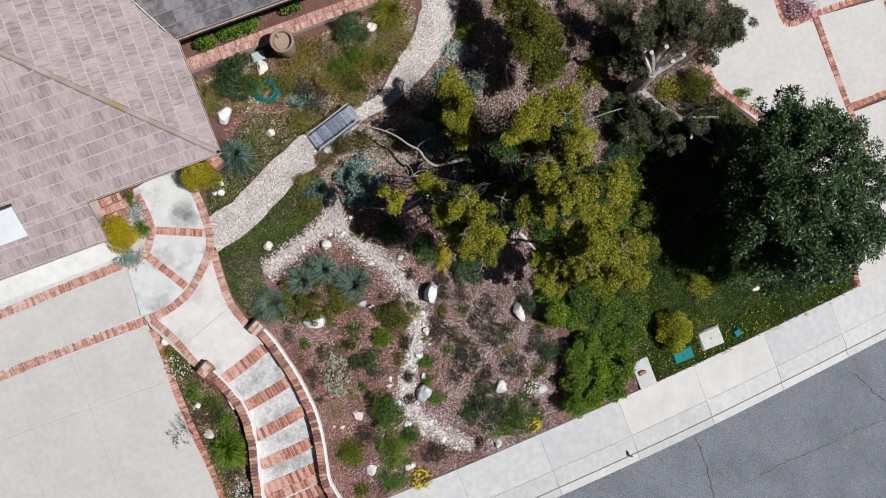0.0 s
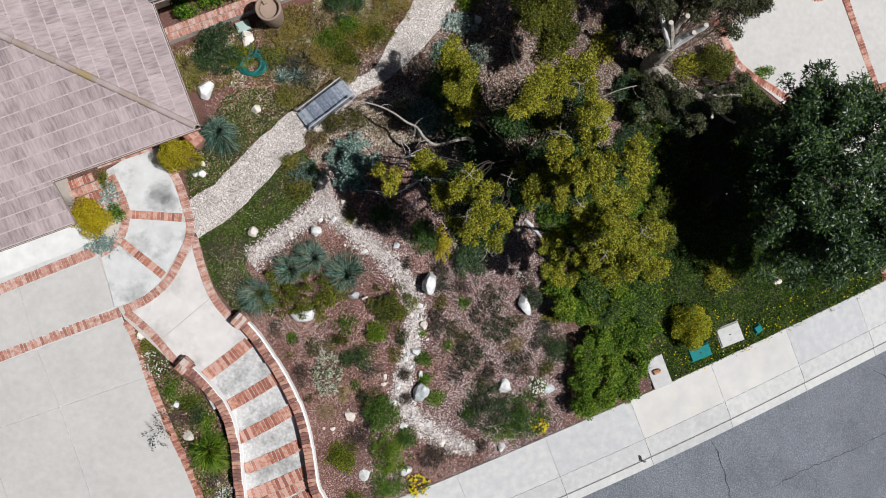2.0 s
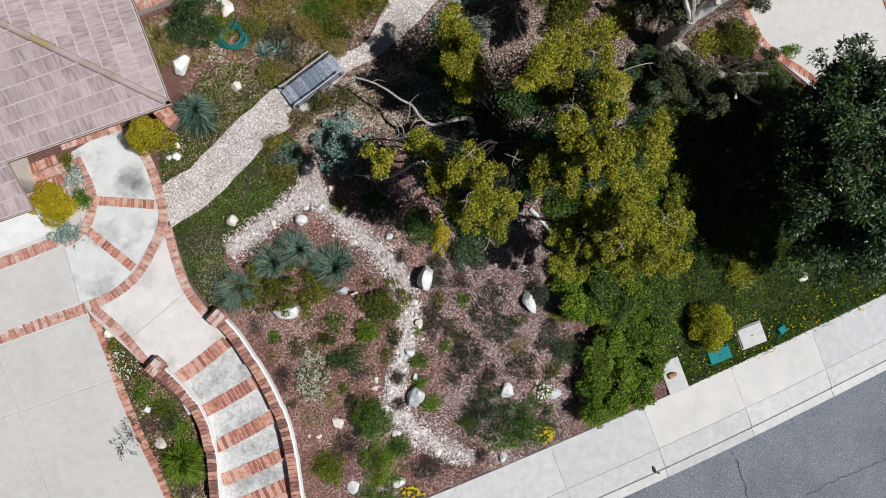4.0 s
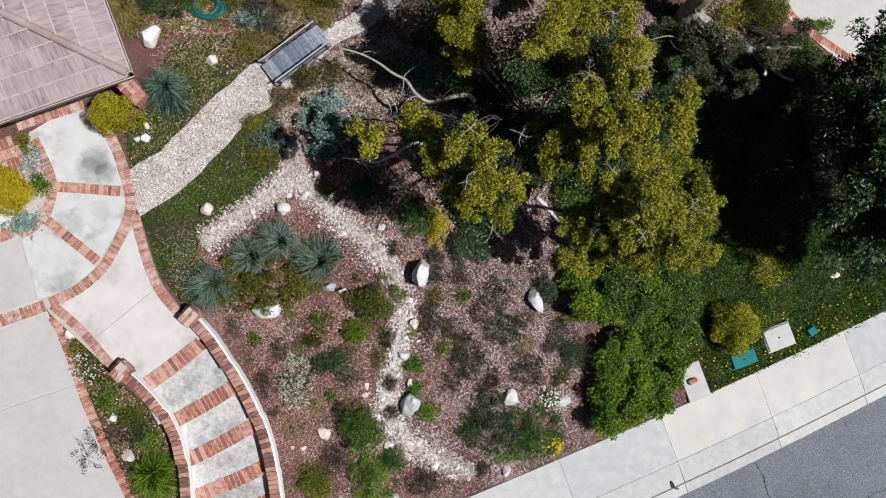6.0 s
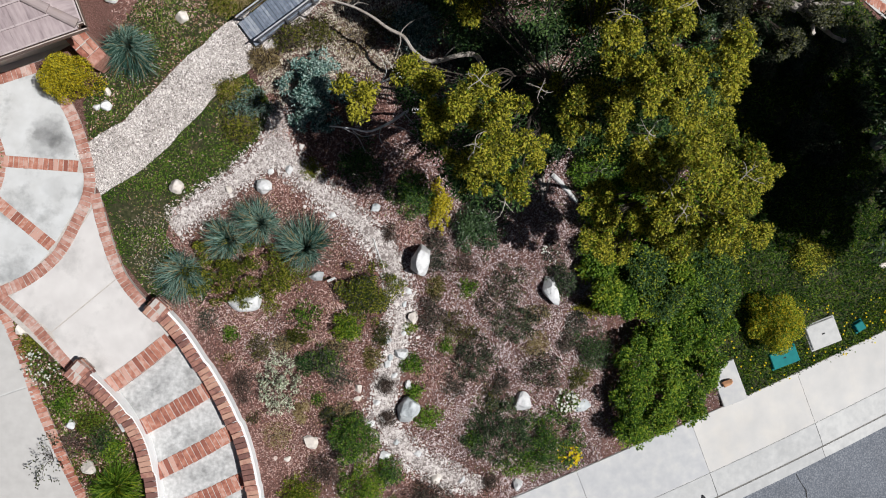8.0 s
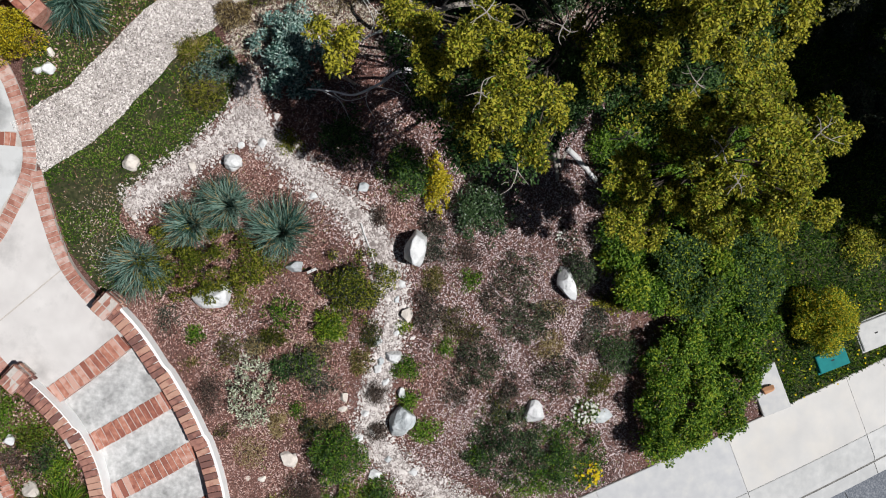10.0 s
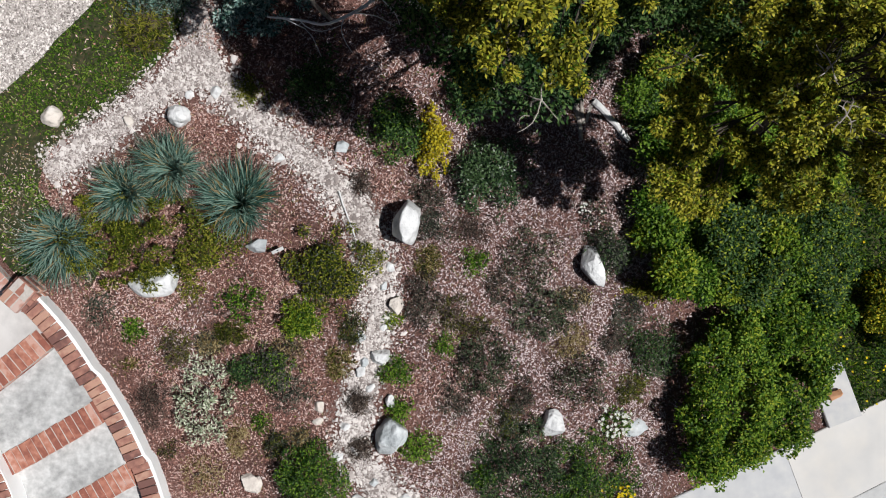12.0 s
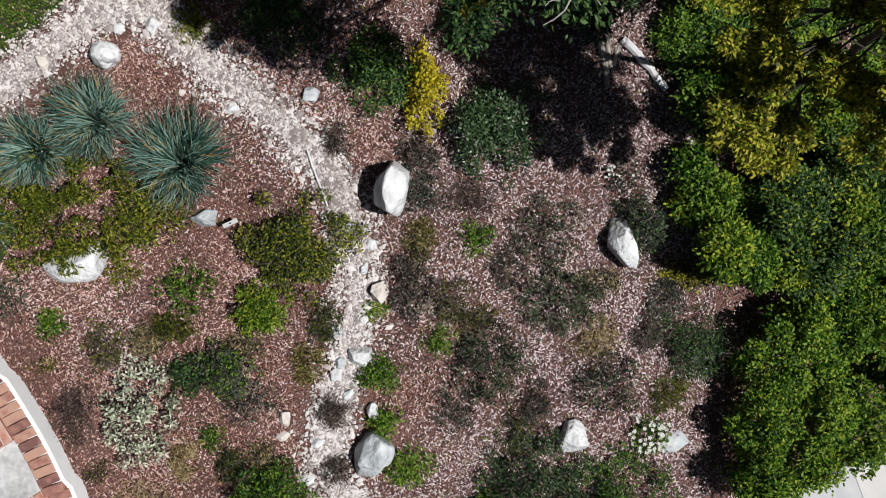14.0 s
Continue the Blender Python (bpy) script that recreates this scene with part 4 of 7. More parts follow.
# flat white rooflight on the front slope
light_at = Vector((-8.84, 0.42, 2.12))
rl = thing("rooflight", "flat white rooflight with a dark upper edge on the roof", "skylight", at=light_at)
fm = Matrix((E1, (E2 + Vector((0, 0, PITCH))).normalized(), E1.cross((E2 + Vector((0, 0, PITCH))).normalized()))).transposed().to_4x4()
if (fm @ Vector((0, 0, 1))).z < 0:
    fm = fm @ Matrix.Diagonal((1, 1, -1, 1))
M["pane"] = mat("dusty_white_plastic", [(0.62, 0.66, 0.69), (0.7, 0.73, 0.75)], 3, 0.4, 0.05, big=0.15)
put("pane", box_mesh("pane", 1.2, 0.7, 0.06, M["pane"], 0.015), rl, fm @ Matrix.Translation((0.1, 0, 0)))
put("upper_edge", box_mesh("upper_edge", 1.24, 0.05, 0.09, M["crack"], 0.01), rl, fm @ Matrix.Translation((0.1, 0.38, 0)))

# ---- brick planter wall by the house
planter_line = [(-5.48, 4.32), (-4.27, 4.79), (-3.19, 5.21), (-1.84, 5.72), (-1.09, 6.01), (0.35, 6.63)]
wallp = thing("planter_wall", "low weathered brick wall with a wide brick top", "garden wall", kind="structure")
bm = prism(pair_outline(planter_line, [0.3, 0.3]), 0.21, 0.5)
part("mortar", bm, M["mortar"], wallp)
for k, (sh, kd) in enumerate(((0.078, "brick_soft"), (-0.078, "brick_soft"))):
    band("cap", planter_line, kd, "", wallp, lift=0.25, width=0.14, pitch=0.072, shift=sh, seed=80 + k)


# ================================================================ beds, paths and loose ground
PATH_LINE = [(-4.95, 0.27), (-4.52, 0.56), (-4.12, 0.83), (-3.80, 1.18), (-3.48, 1.50), (-3.20, 1.83), (-2.80, 2.16), (-2.45, 2.46), (-1.90, 2.86), (-1.42, 3.26), (-0.76, 3.60), (-0.17, 4.33), (0.33, 5.03), (0.59, 5.75), (0.62, 6.43), (0.60, 7.47)]
PATH_WIDE = [0.79, 0.80, 0.78, 0.77, 0.80, 0.78, 0.74, 0.5, 0.3, 0.45, 0.72, 0.74, 0.9, 0.92, 0.92, 0.92]
CREEK_LINE = [(-3.63, -0.56), (-2.92, -0.05), (-2.18, 0.53), (-1.77, 0.53), (-1.29, 0.05), (-0.61, -0.47), (-0.17, -0.95), (0.05, -1.64), (0.01, -2.48), (-0.18, -3.21), (-0.18, -3.78), (0.24, -4.31), (0.92, -4.75), (1.64, -4.97)]
CREEK_WIDE = [0.45, 0.52, 0.55, 0.5, 0.4, 0.42, 0.42, 0.38, 0.42, 0.6, 0.6, 0.5, 0.36, 0.2]
path_edge = pair_outline(PATH_LINE, PATH_WIDE)
creek_edge = pair_outline(CREEK_LINE, [0.2] + CREEK_WIDE[1:], 0.1, 0.4)
creek_edge2 = pair_outline([(-1.95, 0.59), (-1.97, 1.11), (-2.04, 1.58)], [0.5, 0.4, 0.25])
LAWN = [(-4.75, -0.01), (-4.38, 0.49), (-3.71, 1.02), (-3.15, 1.67), (-2.62, 2.09), (-2.18, 1.65), (-2.04, 1.38), (-2.25, 0.86), (-2.86, 0.22), (-3.60, -0.29), (-3.71, -0.69), (-3.47, -1.08), (-2.93, -1.42), (-3.21, -1.90), (-3.62, -1.97), (-4.02, -1.62), (-4.39, -1.14)]
LAWN_UP = [(-5.03, 1.40), (-4.92, 0.80), (-4.66, 0.95), (-4.26, 1.22), (-4.05, 1.46), (-3.80, 1.76), (-3.53, 2.07), (-3.10, 2.41), (-2.68, 2.67), (-2.45, 2.85), (-2.92, 3.21), (-3.60, 3.28), (-4.14, 3.11), (-4.47, 2.59), (-4.67, 2.05)]
BED = [(-6.19, -2.03), (-5.69, -2.61), (-5.20, -3.11), (-4.71, -3.56), (-4.28, -4.20), (-4.09, -4.99), (-4.05, -6.45), (-4.56, -6.52), (-4.83, -5.64), (-5.37, -4.20), (-5.75, -3.17), (-6.03, -2.37)]
WILD = [(-5.37, 4.08), (-4.54, 4.39), (-3.46, 4.71), (-2.38, 5.13), (-1.02, 5.76), (0.01, 6.20), (0.01, 5.52), (-0.31, 4.75), (-0.86, 4.12), (-1.57, 3.59), (-2.38, 2.95), (-3.06, 3.21), (-4.00, 3.28), (-4.67, 3.07), (-5.08, 3.40)]
MULCH = [(-4.75, -0.05), (-2.38, 1.51), (-1.84, 3.56), (0.35, 4.70), (1.18, 6.11), (1.75, 6.70), (9.01, 7.29), (8.84, 6.21), (7.49, 5.06), (7.95, 4.12), (7.08, 3.63), (6.04, 3.29), (5.42, 2.61), (5.12, 0.59), (5.60, -1.73), (5.89, -3.88), (3.84, -4.62), (-0.49, -6.43), (-1.90, -7.06), (-2.29, -4.72), (-2.62, -3.44), (-3.35, -2.39), (-4.02, -1.62)]
GREEN_RIGHT = [(5.11, 2.03), (5.45, 2.76), (6.04, 3.29), (7.08, 3.70), (8.33, 3.92), (9.28, 3.21), (10.26, 1.87), (11.00, 0.33), (12.49, -0.94), (12.61, -1.26), (9.42, -2.47), (7.40, -3.20), (5.97, -3.74), (5.69, -2.32), (5.29, -1.43), (4.97, -0.42), (5.11, 0.88)]
GREEN_RIGHT, MULCH = off_street(GREEN_RIGHT), off_street(MULCH)
sheet("gravel_path", path_edge, 0.03, M["gravel"], "winding path of pale pinkish gravel", "gravel path")
sheet("dry_creek", pair_outline(CREEK_LINE, [v * 0.5 for v in CREEK_WIDE], 0.1, 0.5), 0.012, M["creek_soil"], "narrow dry creek of pale pebbles through mulch", "dry creek")
sheet("dry_creek", creek_edge2, 0.01, M["creek_soil"], "shaded end of the pale pebble creek", "dry creek")
sheet("lawn", LAWN, 0.015, M["lawn_soil"], "patch of short green groundcover beside the path", "lawn")
sheet("lawn", LAWN_UP, 0.015, M["lawn_soil"], "patch of short green groundcover by the house", "lawn")
sheet("planting_bed", BED, 0.035, M["mulch"], "narrow planting bed between driveway and steps", "planting bed")
sheet("wild_bed", WILD, 0.012, M["mulch"], "rough bed of yellowish grasses and mulch", "planting bed")
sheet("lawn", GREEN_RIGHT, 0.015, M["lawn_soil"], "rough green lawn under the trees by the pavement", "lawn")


def scatter(outline, per_area, seed, avoid=()):
    """Random places inside an outline, in plan."""
    rng = np.random.default_rng(seed)
    p = np.array(outline)
    lo, hi = p.min(0), p.max(0)
    n = int(per_area * np.prod(hi - lo))
    pts = rng.uniform(lo, hi, (n, 2))
    keep = in_poly(pts, outline)
    for a in avoid:
        keep &= ~in_poly(pts, a)
    return pts[keep]


def in_poly(pts, poly):
    hit = np.zeros(len(pts), bool)
    n = len(poly)
    for i in range(n):
        (x1, y1), (x2, y2) = poly[i], poly[i - 1]
        if y1 == y2:
            continue
        c = ((y1 > pts[:, 1]) != (y2 > pts[:, 1])) & (pts[:, 0] < (x2 - x1) * (pts[:, 1] - y1) / (y2 - y1) + x1)
        hit ^= c
    return hit


def heights(pts):
    return np.array([ground(float(x), float(y)) + uneven(x, y) for x, y in pts])


def chips(name, pts, length, width, material, label, seed, lift=0.012, z=None):
    rng = np.random.default_rng(seed)
    n = len(pts)
    z = heights(pts) if z is None else z
    c = np.column_stack([pts, z + lift + rng.random(n) * 0.012])
    a = rng.uniform(0, 2 * np.pi, n)
    ways = np.column_stack([np.cos(a), np.sin(a), rng.normal(0, 0.22, n)])
    side = np.column_stack([-np.sin(a), np.cos(a), rng.normal(0, 0.35, n)])
    ln = (length * rng.uniform(0.4, 1.5, n))[:, None] / 2
    wd = (width * rng.uniform(0.5, 1.5, n))[:, None] / 2
    v = np.stack([c - ways * ln, c + side * wd, c + ways * ln, c - side * wd], 1).reshape(-1, 3)
    ob = put(name, mesh_np(name, v, np.arange(4 * n).reshape(-1, 4), material))
    return tagged(ob, label, "mulch", kind="stuff")


def pebbles(name, pts, size, material, label, seed, lift=0.03, category="gravel"):
    """Small many-sided stones, joined."""
    rng = np.random.default_rng(seed)
    n = len(pts)
    base = np.array([(1, 0, 0), (0, 1, 0), (-1, 0, 0), (0, -1, 0), (0, 0, 1)], float)
    base[:4] += np.array([0, 0, -0.1])
    tri = np.array([(0, 1, 4), (1, 2, 4), (2, 3, 4), (3, 0, 4)])
    s = size * rng.lognormal(0, 0.4, (n, 1)) / 2
    a = rng.uniform(0, 2 * np.pi, n)
    ca, sa = np.cos(a)[:, None], np.sin(a)[:, None]
    bx = base[None, :, 0] * s * rng.uniform(0.8, 1.3, (n, 1))
    by = base[None, :, 1] * s * rng.uniform(0.6, 1.0, (n, 1))
    bz = base[None, :, 2] * s * rng.uniform(0.5, 0.9, (n, 1))
    off = rng.normal(0, 0.18, (n, 5, 3)) * s[:, None]
    v = np.stack([bx * ca - by * sa + pts[:, :1], bx * sa + by * ca + pts[:, 1:], bz + (heights(pts) + lift)[:, None]], 2) + off
    q = (tri[None] + (np.arange(n) * 5)[:, None, None]).reshape(-1, 3)
    ob = put(name, mesh_np(name, v.reshape(-1, 3), q, material))
    return tagged(ob, label, category, kind="stuff")


def turf(name, outline, per_area, length, width, material, label, seed, avoid=(), category="grass", lean=0.7):
    pts = scatter(outline, per_area, seed, avoid)
    rng = np.random.default_rng(seed + 5)
    # patches of thick and thin growth
    patch = 2.6 if name in ("weeds", "wild_grass") else 1.6
    thick = np.array([noise.noise((x * patch, y * patch, seed)) + 0.45 * noise.noise((x * 5, y * 5, seed)) for x, y in pts])
    pts = pts[thick + rng.normal(0, 0.12 if name == "weeds" else 0.25, len(pts)) > {"weeds": 0.12, "wild_grass": 0.0, "lawn_grass": -0.12}.get(name, -0.2)]
    n = len(pts)
    c = np.column_stack([pts, heights(pts) + 0.012])
    ways = np.column_stack([rng.normal(0, lean, n), rng.normal(0, lean, n), np.ones(n)])
    ob = put(name, blades(name, c, ways, length, width, material, 0.2, seed))
    return tagged(ob, label, category, kind="stuff")


paved = [path_edge, creek_edge]
spots = scatter(MULCH, 3900, 1, paved + [LAWN])
spots = spots[np.random.default_rng(12).random(len(spots)) < np.clip(1.0 - 0.5 * (spots[:, 1] - 0.6), 0.3, 1.0)]
spots = spots[(spots[:, 1] < 2.0) | (np.random.default_rng(14).random(len(spots)) < 0.35)]
spots = spots[(spots[:, 0] < 3.6) | (np.random.default_rng(13).random(len(spots)) < 0.3)]
tone = np.array([0.35 * (x - 0.4) + 0.9 * noise.noise((x * 0.7, y * 0.7, 5)) + 0.6 * noise.noise((x * 2.2, y * 2.2, 9)) for x, y in spots]) + np.random.default_rng(6).normal(0, 0.35, len(spots))
thin = np.array([noise.noise((x * 1.1, y * 1.1, 31)) for x, y in spots]) + np.random.default_rng(7).normal(0, 0.3, len(spots)) > -0.45
chips("bark_chips", spots[(tone < -0.15) & thin], 0.031, 0.0098, M["chip"], "loose reddish brown bark chips", 2)
chips("bark_chips", spots[(tone >= -0.15) & thin], 0.034, 0.0108, M["chip_grey"], "loose weathered pinkish grey bark chips", 3)
chips("bark_chips", scatter(WILD, 1500, 3, [path_edge]), 0.045, 0.014, M["chip"], "thin scatter of bark chips between grasses", 4)
chips("bark_chips", scatter([(-4.67, 3.07), (-4.00, 3.34), (-2.92, 3.28), (-2.38, 2.95), (-2.43, 2.71), (-3.60, 3.07), (-4.47, 2.48)], 1500, 15), 0.04, 0.012, M["chip"], "reddish bark chips between lawn and rough bed", 16)
chips("bark_chips", scatter(BED, 1300, 5), 0.045, 0.013, M["chip"], "bark chips in the bed by the steps", 6, 0.045)
chips("bark_chips", scatter(LAWN, 220, 43, [creek_edge, path_edge]), 0.035, 0.012, M["chip"], "bark chips and dry bits between the groundcover", 44, 0.018)
chips("bark_chips", scatter(LAWN_UP, 600, 45, [path_edge]), 0.04, 0.014, M["chip"], "bark chips and dry bits in the upper lawn", 46, 0.018)
far = scatter(MULCH, 1500, 47, [path_edge])
chips("leaf_litter", far[far[:, 1] > 1.6], 0.048, 0.018, M["litter"], "dry greyish bark and leaf litter in the upper garden", 48, 0.016)
# mulch heaped against the right-hand step wall
vs, fs, on = [], [], []
rng = np.random.default_rng(51)
for i, (p, zt) in enumerate(right_wall):
    d = (right_wall[min(len(right_wall) - 1, i + 1)][0] - right_wall[max(0, i - 1)][0]).normalized()
    nrm = Vector((-d.y, d.x))
    for k, off in enumerate((0.13, 0.27, 0.42, 0.6)):
        q = p + nrm * off
        low = ground(q.x, q.y) + 0.005
        vs.append((q.x, q.y, low + max(0.0, zt - 0.2 - low) * (1.0, 0.62, 0.2, 0.0)[k]))
        if i and k:
            fs.append((4 * i + k - 5, 4 * i + k - 4, 4 * i + k, 4 * i + k - 1))
for f in fs:
    a, b, c, e = (np.array(vs[v]) for v in f)
    for u, v in rng.random((34, 2)):
        on.append((a * (1 - u) + b * u) * (1 - v) + (e * (1 - u) + c * u) * v)
on = np.array(on)
tagged(put("mulch_bank", mesh_of("mulch_bank", vs, fs, M["mulch"])), "bark mulch heaped against the curved step wall", "mulch", kind="structure")
chips("bark_chips", on[:, :2], 0.032, 0.009, M["chip"], "reddish bark chips heaped along the wall", 52, 0.008, on[:, 2])
STRAW = [(-2.3, 2.1), (-2.0, 1.3), (-1.7, 1.5), (-0.9, 2.0), (-0.2, 1.95), (0.3, 2.3), (0.5, 3.0), (-0.3, 3.3), (-1.3, 3.0), (-2.0, 2.55)]
spots = scatter(STRAW, 1900, 49, [path_edge])
spots = spots[np.array([noise.noise((x * 2.4, y * 2.4, 3)) for x, y in spots]) > -0.22]
chips("leaf_litter", spots, 0.045, 0.015, M["litter_pale"], "pale straw-coloured litter below the crooked limb", 50, 0.02)
spots = scatter(WILD, 2400, 53, [path_edge])
spots = spots[np.array([noise.noise((x * 2.2, y * 2.2, 8)) for x, y in spots]) > 0.12]
chips("leaf_litter", spots, 0.045, 0.016, M["litter_pale"], "patches of pale dry litter in the rough bed", 54, 0.03)
pebbles("path_gravel", scatter(path_edge, 4600, 7), 0.0175, M["pebble"], "pale pinkish crushed gravel on the path", 8, 0.034)


def along_creek(line, widths, per_area, seed):
    """Places thick along the creek's middle and thinning out into the mulch."""
    wide = pair_outline(line, [v * 1.7 for v in widths], 0.15, 0.2)
    pts = scatter(wide, per_area, seed)
    mid = np.array([tuple(p) for p in smooth_line(line, 0.08)])
    k = np.array([np.min(np.hypot(*(mid - p).T)) for p in pts])
    half = np.mean(widths) * 0.5
    rng = np.random.default_rng(seed + 1)
    rag = np.array([0.35 * noise.noise((x * 3, y * 3, 2)) + 0.25 * noise.noise((x * 9, y * 9, 4)) for x, y in pts])
    return pts[k / half + rag + rng.normal(0, 0.3, len(pts)) < 0.95]


pebbles("creek_pebbles", along_creek(CREEK_LINE, CREEK_WIDE, 5200, 9), 0.021, M["creek"], "pale angular pebbles lining the dry creek", 10, 0.02)
pebbles("creek_pebbles", along_creek([(-1.95, 0.59), (-1.97, 1.11), (-2.04, 1.58)], [0.62, 0.55, 0.35], 3200, 11), 0.022, M["creek"], "pale pebbles in the creek's shaded end", 12, 0.018)
pebbles("creek_cobbles", along_creek(CREEK_LINE[6:13], [0.36, 0.4], 52, 13), 0.062, M["creek"], "larger pale cobbles along the dry creek", 14, 0.02)
pebbles("creek_stones", along_creek(CREEK_LINE, CREEK_WIDE, 260, 15), 0.042, M["creek"], "middling pale stones among the creek's pebbles", 16, 0.02)
turf("lawn_grass", LAWN, 4800, 0.05, 0.012, LEAF["grass"], "short green groundcover with bare spots", 21, [creek_edge, path_edge])
turf("lawn_grass", LAWN_UP, 3600, 0.05, 0.012, LEAF["grass"], "short green groundcover by the path", 22, [path_edge])
dusty = [(-4.4, -0.6), (-3.9, -0.2), (-3.5, -0.5), (-3.3, -1.3), (-3.0, -1.5), (-3.3, -2.0), (-3.8, -1.7), (-4.2, -1.2)]
chips("lawn_debris", scatter(dusty, 900, 61), 0.03, 0.012, M["litter"], "pale dry bits on bare spots of the lawn", 62, 0.02)
turf("lawn_grass", [(-2.7, 2.0), (-2.2, 1.6), (-2.05, 1.35), (-2.3, 0.85), (-2.7, 0.5), (-3.0, 1.2)], 1500, 0.06, 0.012, LEAF["moss"], "olive brown end of the groundcover", 63, [creek_edge, path_edge])
turf("lawn_litter", LAWN, 420, 0.035, 0.012, LEAF["straw"], "pale dry bits among the green groundcover", 29, [creek_edge, path_edge], lean=1.5)
turf("lawn_litter", LAWN_UP, 700, 0.05, 0.012, LEAF["straw"], "dry straw bits among the groundcover", 30, [path_edge], lean=1.5)
turf("bed_grass", BED, 2000, 0.1, 0.014, LEAF["dusk"], "low olive growth in the narrow bed", 37)
turf("bed_grass", BED, 1500, 0.11, 0.016, LEAF["green"], "low green growth in the narrow bed", 23)
turf("weeds", MULCH, 190, 0.06, 0.009, LEAF["sage"], "scattered dark weed sprigs in the mulch", 31, [creek_edge, path_edge, LAWN], lean=1.1)
turf("weeds", MULCH, 150, 0.07, 0.008, LEAF["straw"], "scattered dry straw sprigs in the mulch", 33, [creek_edge, path_edge, LAWN], lean=1.4)
turf("weeds", MULCH, 110, 0.05, 0.012, LEAF["green"], "scattered small green weeds in the mulch", 35, [creek_edge, path_edge, LAWN], lean=1.0)
turf("wild_grass", WILD, 1500, 0.1, 0.01, LEAF["gold"], "loose yellowish grasses in the rough bed", 24, [path_edge], lean=0.9)
turf("wild_grass", WILD, 700, 0.1, 0.012, LEAF["straw"], "dry straw-coloured grasses in the rough bed", 25, [path_edge], lean=1.0)
turf("wild_grass", WILD, 700, 0.09, 0.012, LEAF["green"], "greener weeds in the rough bed", 28, [path_edge], lean=0.9)
COVERS = [[(7.38, -2.26), (7.98, -1.98), (8.24, -2.44), (7.62, -2.72)], [(6.70, -2.74), (7.20, -2.54), (7.32, -2.80), (6.80, -3.0)], [(5.62, -2.85), (6.02, -2.75), (6.3, -3.5), (5.75, -3.65)]]
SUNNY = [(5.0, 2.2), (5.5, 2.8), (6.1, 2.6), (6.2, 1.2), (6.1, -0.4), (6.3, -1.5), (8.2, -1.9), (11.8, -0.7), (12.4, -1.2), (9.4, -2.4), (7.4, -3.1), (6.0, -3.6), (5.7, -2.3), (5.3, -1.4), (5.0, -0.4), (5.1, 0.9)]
turf("rough_lawn", GREEN_RIGHT, 1700, 0.075, 0.016, LEAF["grass"], "rough green lawn beside the pavement", 26, COVERS)
turf("rough_lawn", GREEN_RIGHT, 1600, 0.08, 0.018, LEAF["deep"], "darker green weeds in the lawn beside the pavement", 34, COVERS)
# lime blades paint the sunlight into the lawn's colour inside this outline
turf("rough_lawn", SUNNY, 420, 0.07, 0.02, LEAF["lime"], "lighter lime grass that stands for sunlight by the pavement", 32, COVERS)
turf("rough_lawn", GREEN_RIGHT, 350, 0.08, 0.014, LEAF["lime"], "lighter green weeds in the lawn", 27, COVERS)


# ================================================================ plants
def stems(root, r, h, n, seed, material=None, thick=0.008):
    rnd = random.Random(seed)
    bm = bmesh.new()
    for i in range(n):
        a = rnd.uniform(0, 2 * math.pi)
        limb(bm, (rnd.uniform(-0.03, 0.03), rnd.uniform(-0.03, 0.03), -0.03), (math.cos(a) * r * rnd.uniform(0.3, 0.85), math.sin(a) * r * rnd.uniform(0.3, 0.85), h * rnd.uniform(0.5, 0.95)), thick, thick * 0.4, rnd, 0.15, 4, 4)
    return part("stem", bm, material or M["bark_dark"], root)


def shrub(at, r, h, leaf, label, count=1600, size=(0.045, 0.02), seed=1, name="shrub", clump=0.38, flat=1.0, gaps=0.12, category="shrub", group="", lift=0.0, second=None):
    """A bush of leaf clumps on thin stems. r: radius or two radii; gaps: share of clumps left out."""
    rx, ry = r if isinstance(r, tuple) else (r, r)
    z = ground(*at) + lift
    root = thing(name, label, category, group, at=(at[0], at[1], z))
    rnd = random.Random(seed * 7 + 1)
    clumps = []
    k = max(9, int(8 / clump * 0.8))
    lobes = [rnd.uniform(0.6, 1.3) for _ in range(7)]
    for i in range(k):
        a = 2.4 * i + rnd.uniform(-0.4, 0.4)
        lob = lobes[int(a / 0.9) % 7]
        d = math.sqrt((i + 0.4) / k) * 0.8 * (lob if gaps else 1.0 - 0.08 * (1 - lob))
        if rnd.random() < gaps and i > 1:
            continue
        cr = clump * rnd.uniform(0.6, 1.2)
        zz = h * (1 - 0.5 * min(1, d * d) * flat) - h * 0.38 * rnd.uniform(0.6, 1.3)
        clumps.append(((math.cos(a) * rx * d, math.sin(a) * ry * d, max(0.08 * h, zz)), (rx * cr, ry * cr, max(0.05, h * cr * 0.9))))
    if gaps:
        for i in range(int(k * 1.3)):
            a, d = rnd.uniform(0, 6.28), rnd.uniform(0.7, 1.25)
            clumps.append(((math.cos(a) * rx * d, math.sin(a) * ry * d, h * rnd.uniform(0.08, 0.45)), (rx * 0.12, ry * 0.12, h * 0.12)))
    leaf1 = LEAF[leaf]
    put("foliage", crown_mesh("foliage", clumps, count, size[0], size[1], leaf1, seed, shell=0.35, stray=0.45 if gaps else 0.08), root)
    if second:
        put("foliage", crown_mesh("foliage", clumps, int(count * second[1]), size[0], size[1], LEAF[second[0]], seed + 50, shell=0.6, stray=0.45 if gaps else 0.08), root)
    stems(root, min(rx, ry), h, 7, seed)
    return root


